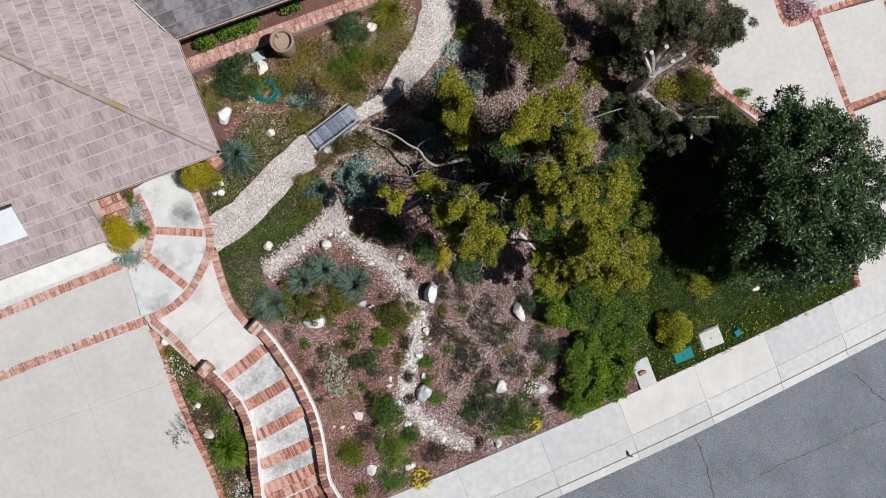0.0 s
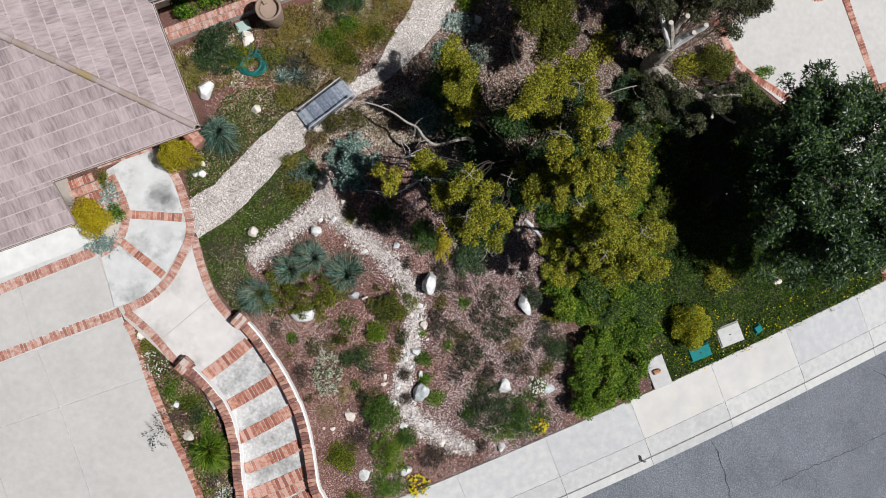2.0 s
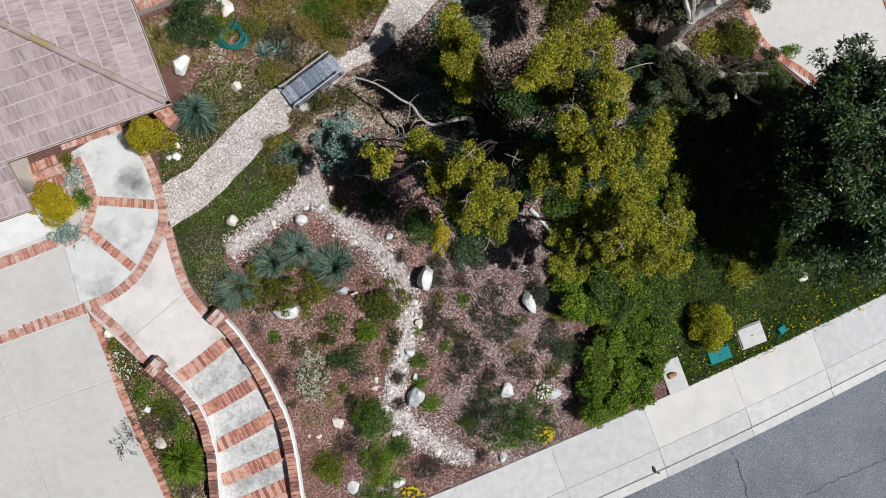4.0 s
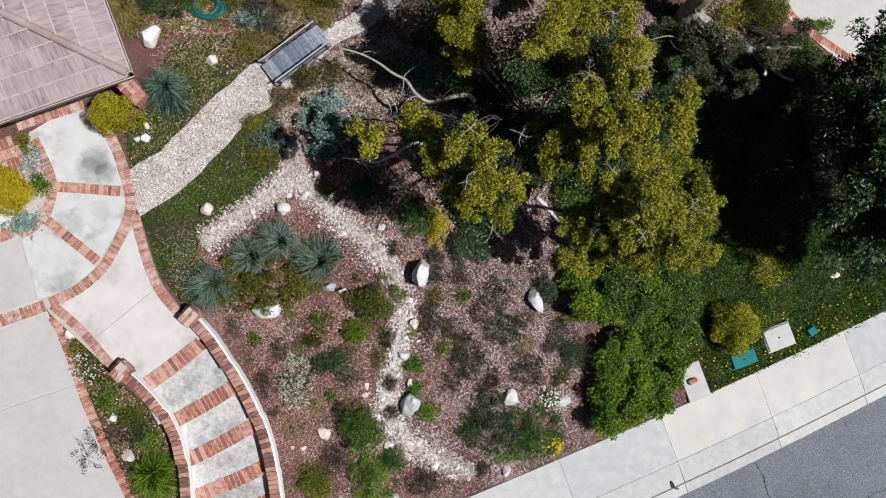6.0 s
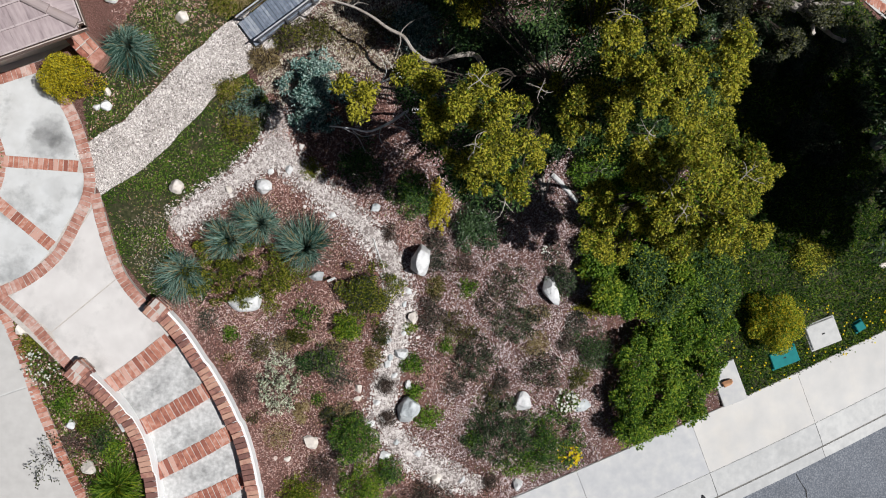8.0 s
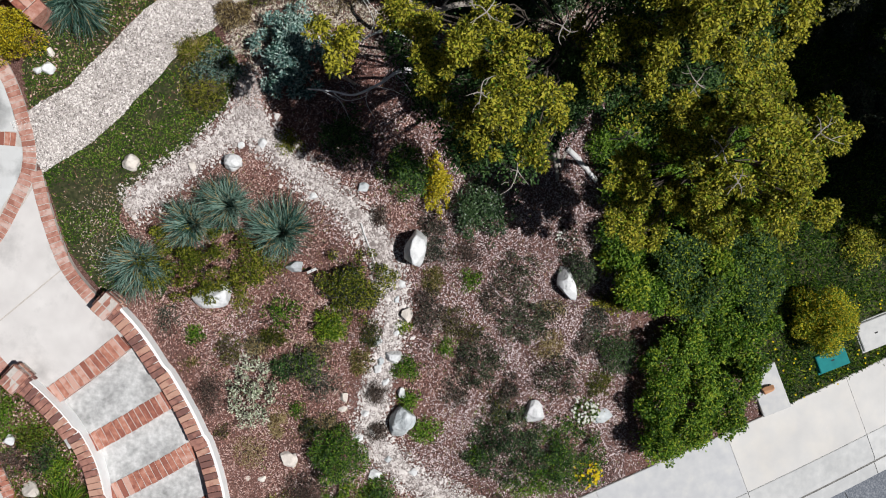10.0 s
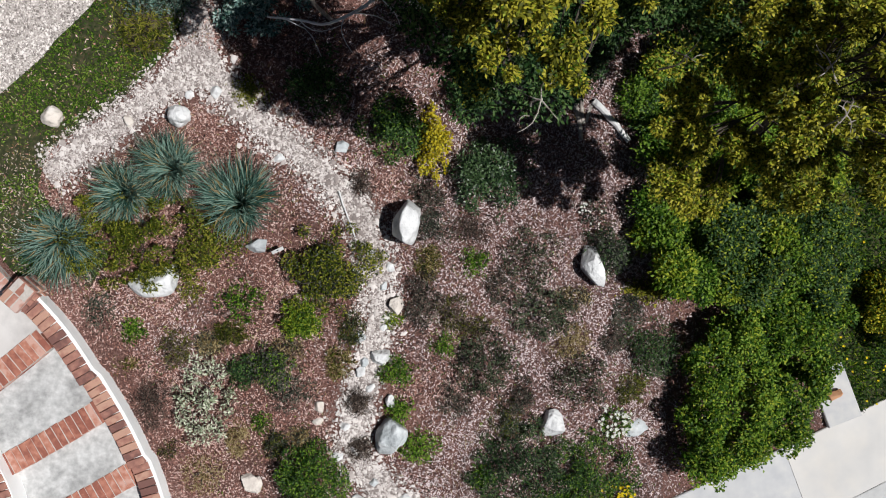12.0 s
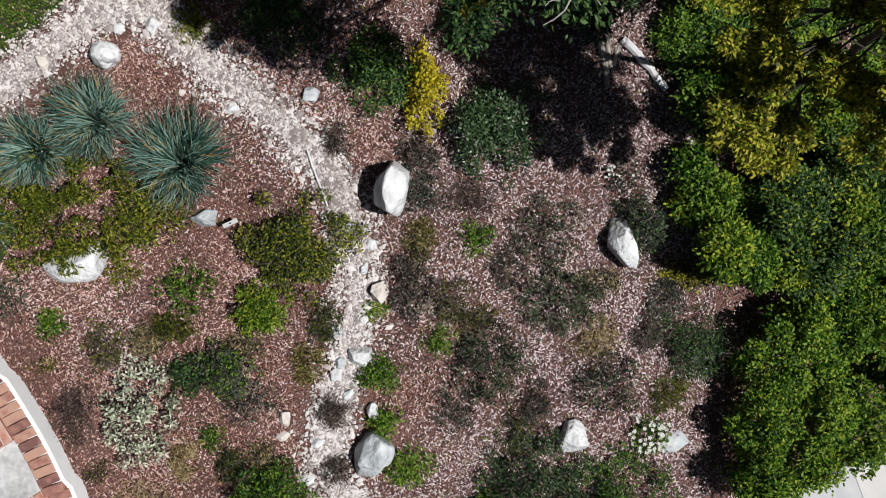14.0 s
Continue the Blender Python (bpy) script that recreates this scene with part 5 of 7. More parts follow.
def tuft(at, r, h, leaf, label, n=420, width=0.014, seed=1, name="grass_tuft", arch=0.5, group="", category="ornamental grass", second=None):
    """A clump of long arching blades."""
    root = thing(name, label, category, group, at=(at[0], at[1], ground(*at)))
    for j, (lf, num) in enumerate([(leaf, n)] + ([second] if second else [])):
        rng = np.random.default_rng(seed + j)
        a = rng.uniform(0, 2 * np.pi, num)
        a += 0.22 * np.sin(3 * a + seed) + 0.12 * np.sin(7 * a + 2 * seed)
        reach = r * rng.uniform(0.2, 1.1, num) * (1 + 0.22 * np.cos(a - 1.1 * seed) + 0.1 * np.sin(5 * a + seed))
        rise = h * rng.uniform(0.4, 1.15, num) * (1.15 - 0.45 * reach / r)
        out = np.column_stack([np.cos(a), np.sin(a), np.zeros(num)])
        side = np.column_stack([-np.sin(a), np.cos(a), rng.normal(0, 0.3, num)])
        base = out * (r * 0.3 * rng.random((num, 1)) ** 0.7) + rng.normal(0, 0.01, (num, 3)) * np.array([1, 1, 0])
        wd = width * rng.uniform(0.6, 1.2, (num, 1))
        vs, up = [], np.array([0, 0, 1.0])
        swing = side * rng.normal(0, 0.42, (num, 1)) * r
        sweep = np.array([math.cos(2.2 + 0.5 * seed), math.sin(2.2 + 0.5 * seed), 0]) * r * 0.18
        for t, wf in ((0, 0.6), (0.35, 1.0), (0.7, 0.75), (1.0, 0.08)):
            hgt = rise * (math.sin(t * math.pi * (0.5 + 0.32 * arch)) if t else 0)
            p = base + out * (reach * t ** 1.15)[:, None] + up * hgt[:, None] + swing * t * t + sweep * (t * t)
            vs += [p + side * wd * wf * 0.5, p - side * wd * wf * 0.5]
        v = np.stack(vs, 1)
        q = np.concatenate([np.arange(num)[:, None] * 8 + np.array(k) for k in ((0, 1, 3, 2), (2, 3, 5, 4), (4, 5, 7, 6))])
        put("blade", mesh_np("blade", v.reshape(-1, 3), q, LEAF[lf]), root)
    return root


def flowers(at, r, n, petal, label, seed=1, size=0.03, h=0.18, leaf="green", leaves=350):
    z = ground(*at)
    root = thing("flowering_plant", label, "flowers", at=(at[0], at[1], z))
    rng = np.random.default_rng(seed)
    p, d = ball_points(rng, n, (0, 0, h * 0.4), (r, r, h * 0.7), 0.75, 0.0)
    c = np.repeat(p, 5, 0)
    a = np.tile(np.arange(5) * 2 * np.pi / 5, len(p))
    ways = np.column_stack([np.cos(a), np.sin(a), np.full(len(a), 0.25)])
    put("blossom", blades("blossom", c, ways, size * 0.6, size * 0.45, LEAF[petal], 0.0, seed, 0.2), root)
    put("foliage", crown_mesh("foliage", [((0, 0, h * 0.3), (r, r, h * 0.6))], leaves, 0.045, 0.018, LEAF[leaf], seed), root)
    stems(root, r, h * 0.8, 5, seed)
    return root


def rock(at, size, material, label, seed=1, turn=0.0, name="rock", sink=0.25, category="rock", lift=0.0, facets=14):
    sx, sy, sz = size
    bm = bmesh.new()
    bmesh.ops.create_icosphere(bm, subdivisions=4, radius=1)
    off = Vector((seed * 3.7, seed * 1.3, 0))
    rnd = random.Random(seed)
    cuts = [(Vector((rnd.gauss(0, 1), rnd.gauss(0, 1), rnd.gauss(0.3, 0.7))).normalized(), rnd.uniform(0.5, 0.86)) for _ in range(facets)]
    for v in bm.verts:
        d = v.co.normalized()
        r = 1 + 0.26 * noise.noise(d * 1.5 + off) + 0.07 * noise.noise(d * 4 + off) + 0.02 * noise.noise(d * 11 + off)
        p = d * r
        for n, lim in cuts:
            e = p.dot(n) - lim
            if e > 0:
                p -= n * e * 0.96
        v.co = Vector((p.x, p.y, max(p.z, -0.5)))
    x0, x1 = min(v.co.x for v in bm.verts), max(v.co.x for v in bm.verts)
    y0, y1 = min(v.co.y for v in bm.verts), max(v.co.y for v in bm.verts)
    for v in bm.verts:
        v.co = Vector(((2 * (v.co.x - x0) / (x1 - x0) - 1) * sx, (2 * (v.co.y - y0) / (y1 - y0) - 1) * sy, v.co.z * sz))
    for f in bm.faces:
        f.smooth = True
    z = ground(*at) + lift
    ob = part(name, bm, M[material], None, "", Matrix.Translation((at[0], at[1], z + sz * (0.75 - sink))) @ Matrix.Rotation(turn, 4, "Z"))
    return tagged(ob, label, category)


# ---- rocks
rock((0.39, -1.04), (0.155, 0.25, 0.34), "rock", "tall pale boulder beside the dry creek", 1, -0.3, "boulder", category="boulder", facets=6)
rock((2.57, -1.56), (0.13, 0.27, 0.2), "rock", "pale jagged rock in the mulch", 2, 0.35)
rock((2.13, -3.44), (0.15, 0.17, 0.14), "rock", "flat pale grey rock in the mulch", 3, 0.2)
rock((0.20, -3.56), (0.18, 0.22, 0.2), "rock_grey", "rounded grey boulder at the creek's edge", 4, -0.5, "boulder", category="boulder", facets=2)
rock((-2.14, 0.10), (0.13, 0.12, 0.14), "rock", "smooth cream rock beside the pebble creek", 5, 0.1, facets=2)
rock((-3.53, 0.08), (0.12, 0.12, 0.11), "rock_tan", "round cream stone lying in the lawn", 6, 0.0, facets=0)
rock((-1.75, 0.38), (0.07, 0.08, 0.07), "rock", "small pale stone on the creek", 7)
rock((-2.71, 0.05), (0.06, 0.075, 0.06), "rock_tan", "small pinkish stone on the creek", 8)
rock((-1.05, -0.34), (0.07, 0.055, 0.05), "rock", "small pale stone at the creek's edge", 9)
rock((-2.43, -1.74), (0.28, 0.19, 0.17), "rock", "long white rock half under a shrub", 10, 0.25)
rock((-1.31, -1.33), (0.13, 0.08, 0.1), "rock_grey", "grey stone under the blue grass", 11)
rock((-0.35, -0.20), (0.08, 0.07, 0.06), "rock_grey", "small blue-grey stone in the mulch", 12)
rock((-0.62, -3.19), (0.06, 0.07, 0.05), "rock_tan", "small tan stone beside the creek", 13)
rock((-0.63, -3.37), (0.07, 0.05, 0.05), "rock_tan", "small flat tan stone beside the creek", 14, 0.4)
rock((0.27, -2.01), (0.085, 0.11, 0.11), "rock_tan", "small pinkish stone beside the creek", 15)
rock((0.08, -2.61), (0.12, 0.1, 0.1), "rock", "pale angular stone in the creek", 16)
rock((0.20, -3.13), (0.06, 0.08, 0.07), "rock", "pale stone at the creek's edge", 17)
rock((-1.39, -4.09), (0.1, 0.13, 0.08), "rock_tan", "flat tan rock in the mulch", 18, 0.3)
rock((3.19, -3.56), (0.16, 0.1, 0.05), "rock_grey", "flat grey stone beside white flowers", 19, 0.5)
rock((-1.99, -4.36), (0.06, 0.05, 0.04), "rock_tan", "small tan stone by the step wall", 20)
rock((-0.17, -4.33), (0.1, 0.08, 0.06), "rock", "pale stone at the creek's edge", 21)
rock((0.69, -4.76), (0.09, 0.1, 0.09), "rock_tan", "tan rounded stone beside the creek", 22)
rock((2.11, -4.91), (0.09, 0.12, 0.12), "rock", "white upright stone by the pavement", 23)
rock((-0.13, -5.40), (0.15, 0.13, 0.12), "rock", "pale rounded rock near the pavement", 24)
rock((-1.07, -5.48), (0.14, 0.14, 0.1), "rock", "pale angular rock near the pavement", 25, 0.4)
rock((-1.35, -4.11), (0.08, 0.11, 0.08), "rock_tan", "tan stone in the mulch", 26)
rock((-1.79, -4.39), (0.06, 0.05, 0.04), "rock_tan", "small tan stone by the step wall", 27)
rock((-5.29, -3.79), (0.09, 0.09, 0.1), "rock", "white round stone in the bed", 28)
rock((-5.03, -4.51), (0.13, 0.12, 0.11), "rock_tan", "pinkish rock in the bed by the steps", 29)
rock((-4.41, -5.63), (0.09, 0.08, 0.06), "rock_tan", "flat tan stone in the bed", 30, 0.6)
rock((-6.00, -2.23), (0.1, 0.1, 0.08), "rock_tan", "tan stone at the tip of the bed", 31)
rock((-1.06, 5.37), (0.15, 0.13, 0.13), "rock_tan", "cream rock in the rough bed", 32)
rock((-4.58, 3.19), (0.19, 0.21, 0.17), "rock", "pale rock beside the house", 33)
rock((-3.47, 2.79), (0.11, 0.1, 0.09), "rock_tan", "round cream stone in the lawn", 34, facets=2)
rock((-3.66, 4.35), (0.14, 0.2, 0.12), "rock_tan", "cream rock beside the big urn", 35)
rock((-4.66, 1.36), (0.1, 0.09, 0.1), "rock", "white stone under the golden shrub", 36)
rock((-4.80, 1.33), (0.06, 0.06, 0.07), "rock", "small white stone under the golden shrub", 37)
rock((-4.64, 1.58), (0.06, 0.07, 0.07), "rock_tan", "small cream stone under the golden shrub", 38)
rock((1.46, 4.93), (0.09, 0.1, 0.09), "rock", "pale stone beside the upper path", 39)
rock((-2.04, 0.35), (0.05, 0.05, 0.04), "rock", "small white stone on the creek", 40)
rnd = random.Random(8)
for i, c in enumerate([(-0.02, -1.42), (0.12, -2.26), (-0.10, -2.67), (-0.14, -2.37), (0.12, -1.78), (-0.21, -3.72), (-0.32, -3.42), (-0.03, -2.97), (-0.14, -2.78), (0.19, -1.56), (-0.41, -3.78), (0.38, -4.31), (0.01, -4.11), (1.14, -4.80)]):
    rock(c, (rnd.uniform(0.045, 0.075), rnd.uniform(0.04, 0.07), 0.05), rnd.choice(["rock", "rock_grey", "rock"]), "pale cobble bedded in the dry creek", 60 + i, rnd.uniform(0, 3), "cobble", category="stone")

# ---- blue grasses
for c, r, h, s in (((-1.47, -0.86), 0.4, 0.42, 1), ((-2.18, -0.5), 0.34, 0.4, 2), ((-2.68, -0.75), 0.32, 0.38, 3), ((-3.38, -1.26), 0.38, 0.4, 4)):
    tuft(c, r, h, "blue", "dense tuft of arching blue-green grass in mulch", 980, 0.012, s, group="blue grass tufts", second=("straw", 130))
tuft((-4.28, 2.27), 0.38, 0.44, "blue", "spiky blue-green grass tuft beside the house", 1000, 0.014, 5, group="blue grass tufts", second=("straw", 60))
tuft((-4.58, -4.84), 0.44, 0.4, "green", "arching green grass in the bed by the steps", 800, 0.012, 6, second=("lime", 250))
tuft((-0.61, 5.74), 0.42, 0.36, "moss", "yellow-green grass tuft beside the path", 420, 0.012, 15)
tuft((-2.37, 3.88), 0.26, 0.26, "sage", "spiky grey-green tuft in the rough bed", 170, 0.013, 17, second=("straw", 120))
tuft((-2.91, 3.51), 0.14, 0.18, "blue", "small blue-green tuft in the rough bed", 150, 0.014, 18)
tuft((-2.57, 3.56), 0.18, 0.2, "teal", "small blue-green tuft in the rough bed", 160, 0.016, 19)
tuft((-5.05, 3.72), 0.36, 0.34, "straw", "dry grass tuft under the eave", 360, 0.012, 16, second=("moss", 200))

for i, (c, lf, sc, r) in enumerate((((-2.79, 4.37), "gold", "straw", 0.42), ((-1.29, 4.55), "gold", "moss", 0.4), ((-0.47, 5.20), "gold", "straw", 0.4), ((-2.04, 3.97), "gold", "straw", 0.34), ((-3.12, 3.96), "moss", "sage", 0.3), ((-1.84, 4.38), "green", "moss", 0.34), ((-2.58, 4.72), "gold", "straw", 0.36), ((-4.88, 3.47), "moss", "straw", 0.34), ((-0.82, 4.54), "dusk", "moss", 0.3), ((-2.44, 3.17), "straw", "dusk", 0.3), ((-0.95, 4.88), "straw", "moss", 0.36), ((-2.08, 4.68), "straw", "brown", 0.34), ((-2.72, 3.08), "moss", "straw", 0.26), ((-0.61, 5.64), "gold", "dusk", 0.4), ((-3.80, 3.96), "moss", "green", 0.3), ((-1.57, 3.98), "dusk", "moss", 0.34), ((-2.66, 1.62), "moss", "straw", 0.22), ((-2.5, 1.06), "moss", "brown", 0.24), ((-1.48, 3.62), "straw", "moss", 0.2), ((-1.8, 2.5), "brown", "moss", 0.2), ((-2.16, 2.14), "straw", "brown", 0.2))):
    shrub(c, (r, r * 0.85), 0.24, lf, "loose mound of low wild grasses by the path", 1500, (0.075, 0.009), 120 + i, "grass_mound", clump=0.22, gaps=0.25, category="wild grass", group="wild grass mounds", second=(sc, 0.5))
# ---- shrubs in the mulch garden
shrub((-2.57, -1.25), (0.7, 0.44), 0.58, "moss", "wide low olive shrub with open twigs", 5600, (0.04, 0.015), 1, clump=0.15, gaps=0.36, second=("dusk", 0.5))
shrub((-1.70, -1.28), 0.26, 0.26, "moss", "small olive shrub beside the blue grass", 900, (0.035, 0.016), 2)
shrub((-0.46, -1.57), (0.47, 0.43), 0.5, "moss", "rounded olive-green shrub beside the creek", 4600, (0.035, 0.016), 3, clump=0.3, second=("sage", 0.4))
shrub((-0.79, -2.15), (0.24, 0.22), 0.36, "lime", "bright green shrub beside the creek", 2200, (0.03, 0.014), 4, clump=0.32, second=("green", 0.4))
shrub((-1.9, -3.07), (0.27, 0.42), 0.42, "cream", "open cream-green shrub with dead twigs", 1300, (0.042, 0.018), 5, clump=0.15, gaps=0.3, second=("brown", 0.25))
shrub((-2.44, -3.08), (0.26, 0.3), 0.26, "brown", "bare dark twiggy plant in the mulch", 1300, (0.06, 0.006), 6, clump=0.3)
shrub((-1.47, -1.96), (0.24, 0.2), 0.22, "green", "thin green plant in the mulch", 500, (0.04, 0.016), 7, clump=0.25, gaps=0.35)
shrub((-2.69, -2.29), 0.13, 0.14, "green", "small dark green plant in the mulch", 350, (0.035, 0.014), 8)
shrub((-1.49, -2.76), 0.17, 0.2, "deep", "small deep green plant in the mulch", 600, (0.035, 0.016), 9)
shrub((-1.11, -2.68), (0.3, 0.24), 0.26, "sage", "loose grey-green shrub in the mulch", 1500, (0.04, 0.012), 10, second=("green", 0.5))
shrub((-0.92, -3.02), (0.24, 0.2), 0.2, "sage", "thin grey-green shrub in the mulch", 600, (0.04, 0.01), 11, gaps=0.3)
shrub((-1.28, -3.36), 0.11, 0.12, "green", "tiny green plant in red mulch", 250, (0.03, 0.012), 12)
shrub((-2.03, -1.82), 0.14, 0.14, "moss", "small olive plant by the white rock", 260, (0.03, 0.012), 13)
shrub((-3.11, -2.08), (0.3, 0.3), 0.1, "sage", "low silvery groundcover by the wall", 900, (0.03, 0.012), 14, name="groundcover", clump=0.25)
shrub((-3.64, -1.94), (0.3, 0.22), 0.1, "green", "low green groundcover by the wall", 800, (0.03, 0.012), 15, name="groundcover", clump=0.25)
shrub((-0.67, -3.98), (0.46, 0.44), 0.55, "green", "dense bright green bush near the creek", 3600, (0.035, 0.014), 16, clump=0.3, gaps=0.0, second=("deep", 0.5))
shrub((-1.95, -3.95), (0.26, 0.22), 0.14, "straw", "dry straw-coloured plant in the mulch", 600, (0.05, 0.008), 17)
shrub((0.25, -0.01), (0.36, 0.36), 0.42, "deep", "dark green rounded shrub above the creek", 2600, (0.035, 0.016), 18, clump=0.3, second=("green", 0.3))
shrub((0.69, -0.16), (0.17, 0.38), 0.5, "yellow", "slender golden leaved shrub beside a darker one", 1500, (0.036, 0.018), 19, clump=0.24, gaps=0.35, second=("olive", 0.4))
# dark leaf colour holds the shade that the tree throws on this shrub
shrub((1.29, -0.51), (0.44, 0.42), 0.5, "dark", "very dark green shrub under the tree, darkened as if shaded", 4200, (0.04, 0.018), 20, clump=0.3)
shrub((1.18, -1.50), 0.15, 0.18, "green", "small bright green plant in the mulch", 500, (0.03, 0.014), 21)
shrub((0.68, -1.09), (0.2, 0.16), 0.22, "sage", "grey-green plant against the boulder", 600, (0.045, 0.01), 22, clump=0.25)
shrub((0.58, -1.92), (0.2, 0.3), 0.24, "brown", "dark twiggy shrub beside the creek", 868, (0.042, 0.013), 23, second=("sage", 0.35))
shrub((1.29, -2.65), (0.3, 0.33), 0.42, "thyme", "low dark grey-green twiggy shrub", 1550, (0.042, 0.013), 24, clump=0.16, gaps=0.38, second=("brown", 0.3))
shrub((1.99, -2.07), (0.31, 0.28), 0.42, "thyme", "low dark grey-green twiggy shrub", 1550, (0.042, 0.013), 25, clump=0.16, gaps=0.38, second=("brown", 0.3))
shrub((2.44, -2.88), (0.34, 0.28), 0.26, "thyme", "thin grey-green twiggy shrub", 806, (0.042, 0.013), 26, clump=0.16, gaps=0.38, second=("brown", 0.3))
shrub((1.84, -1.41), (0.3, 0.28), 0.25, "thyme", "thin grey-green twiggy shrub in shade", 713, (0.042, 0.013), 27, clump=0.16, gaps=0.38, second=("brown", 0.3))
shrub((1.13, -1.12), (0.24, 0.22), 0.2, "brown", "thin dark twigs in the mulch", 800, (0.05, 0.007), 28, gaps=0.3)
shrub((3.33, -2.56), (0.34, 0.32), 0.36, "deep", "dark green rounded shrub in the mulch", 2300, (0.03, 0.012), 29, second=("sage", 0.4))
shrub((0.27, -2.75), 0.19, 0.2, "green", "small bright green plant by the creek", 800, (0.035, 0.014), 30)
shrub((0.31, -3.23), 0.15, 0.18, "green", "small bright green plant by the creek", 600, (0.035, 0.014), 31)
shrub((0.53, -3.68), (0.24, 0.18), 0.16, "green", "low green plant behind the grey boulder", 800, (0.04, 0.014), 32)
shrub((0.23, -2.16), 0.1, 0.1, "lime", "tiny lime plant by the creek", 260, (0.03, 0.014), 33)
shrub((0.82, -2.48), (0.16, 0.14), 0.14, "green", "small green plant in the mulch", 350, (0.035, 0.012), 34, gaps=0.3)
shrub((-0.17, -3.12), 0.15, 0.14, "brown", "dark dry clump in the creek", 700, (0.05, 0.008), 35)
shrub((-0.13, -3.68), 0.14, 0.13, "brown", "dark dry clump in the creek", 700, (0.05, 0.008), 36)
shrub((-0.13, -0.61), 0.13, 0.1, "brown", "dark dry clump above the creek", 500, (0.05, 0.008), 37)
shrub((1.73, -3.92), (0.5, 0.46), 0.4, "thyme", "wide dark grey-green shrub by the pavement", 3224, (0.042, 0.013), 38, clump=0.16, second=("deep", 0.6), gaps=0.3)
shrub((2.59, -4.11), (0.5, 0.46), 0.36, "deep", "wide green shrub by the pavement", 3800, (0.035, 0.014), 39, clump=0.17, gaps=0.3, second=("green", 0.5))
shrub((1.32, -4.06), 0.15, 0.18, "green", "small bright green plant by a shrub", 500, (0.04, 0.014), 40)
shrub((2.18, -4.48), (0.6, 0.3), 0.2, "green", "low green groundcover by the pavement", 2200, (0.035, 0.014), 41, clump=0.22, name="groundcover")
shrub((2.78, -1.34), (0.25, 0.26), 0.34, "sage", "grey-green shrub beside the pale rock", 1200, (0.045, 0.012), 42, second=("deep", 0.4))
shrub((3.37, -1.84), (0.5, 0.14), 0.16, "olive", "low yellowish plants under the tree", 1100, (0.04, 0.018), 43, clump=0.2)
shrub((-0.58, 0.49), (0.32, 0.34), 0.35, "deep", "dark green shrub in the tree's shade", 2000, (0.04, 0.016), 44)
shrub((-1.37, 0.41), (0.2, 0.16), 0.14, "moss", "small olive plant beside the creek", 500, (0.035, 0.012), 45)
shrub((-1.28, 1.6), (0.5, 0.5), 0.75, "teal", "large silvery blue-green shrub in dappled shade", 5200, (0.05, 0.02), 46, clump=0.22, gaps=0.08, second=("blue", 0.5))
shrub((-2.38, 1.40), (0.32, 0.26), 0.3, "blue", "dark grey-blue plant at the lawn's end", 1300, (0.045, 0.012), 95, clump=0.22, gaps=0.25, second=("sage", 0.6))
shrub((-1.32, 2.6), (0.34, 0.22), 0.2, "dusk", "dark low growth beside the footbridge", 900, (0.05, 0.012), 96, clump=0.22, gaps=0.25, second=("brown", 0.5))
shrub((-0.7, 2.5), (0.26, 0.24), 0.16, "brown", "dry brown twigs in pale litter", 500, (0.06, 0.008), 97, clump=0.2, gaps=0.3, second=("straw", 0.5))
shrub((-0.2, 2.75), (0.3, 0.24), 0.18, "dusk", "low olive growth in pale litter", 600, (0.05, 0.01), 98, clump=0.2, gaps=0.3, second=("straw", 0.5))
shrub((0.28, 2.67), (0.42, 0.36), 0.5, "blue", "blue-grey shrub in deep shade", 2200, (0.05, 0.018), 47, second=("silver", 0.4))
shrub((-0.48, -4.92), (0.4, 0.52), 0.36, "green", "bright green spreading bush", 3600, (0.035, 0.014), 49, clump=0.26, second=("lime", 0.4))
shrub((-0.60, -5.70), (0.4, 0.34), 0.26, "green", "low green spreading plants", 2200, (0.035, 0.014), 50, clump=0.26, second=("deep", 0.4))
shrub((-1.56, -5.02), (0.36, 0.34), 0.34, "moss", "olive-green rounded bush by the step wall", 2600, (0.035, 0.014), 51, second=("lime", 0.4))
shrub((-0.11, -4.60), 0.24, 0.26, "deep", "small dark green bush by the creek", 1100, (0.035, 0.014), 52, second=("green", 0.4))
shrub((-1.17, -4.60), (0.36, 0.26), 0.22, "brown", "dark plum twiggy plant in the mulch", 1500, (0.05, 0.008), 53)
shrub((0.52, -5.04), (0.36, 0.26), 0.22, "brown", "dark twiggy plant beside the creek", 1300, (0.05, 0.008), 54, second=("sage", 0.4))
shrub((1.63, -4.84), 0.14, 0.16, "brown", "dark dry clump at the end of the creek", 600, (0.05, 0.008), 55)
shrub((-1.33, -5.99), (0.2, 0.18), 0.16, "moss", "spiky yellow-green plant by the wall", 500, (0.07, 0.01), 56)
rnd = random.Random(21)
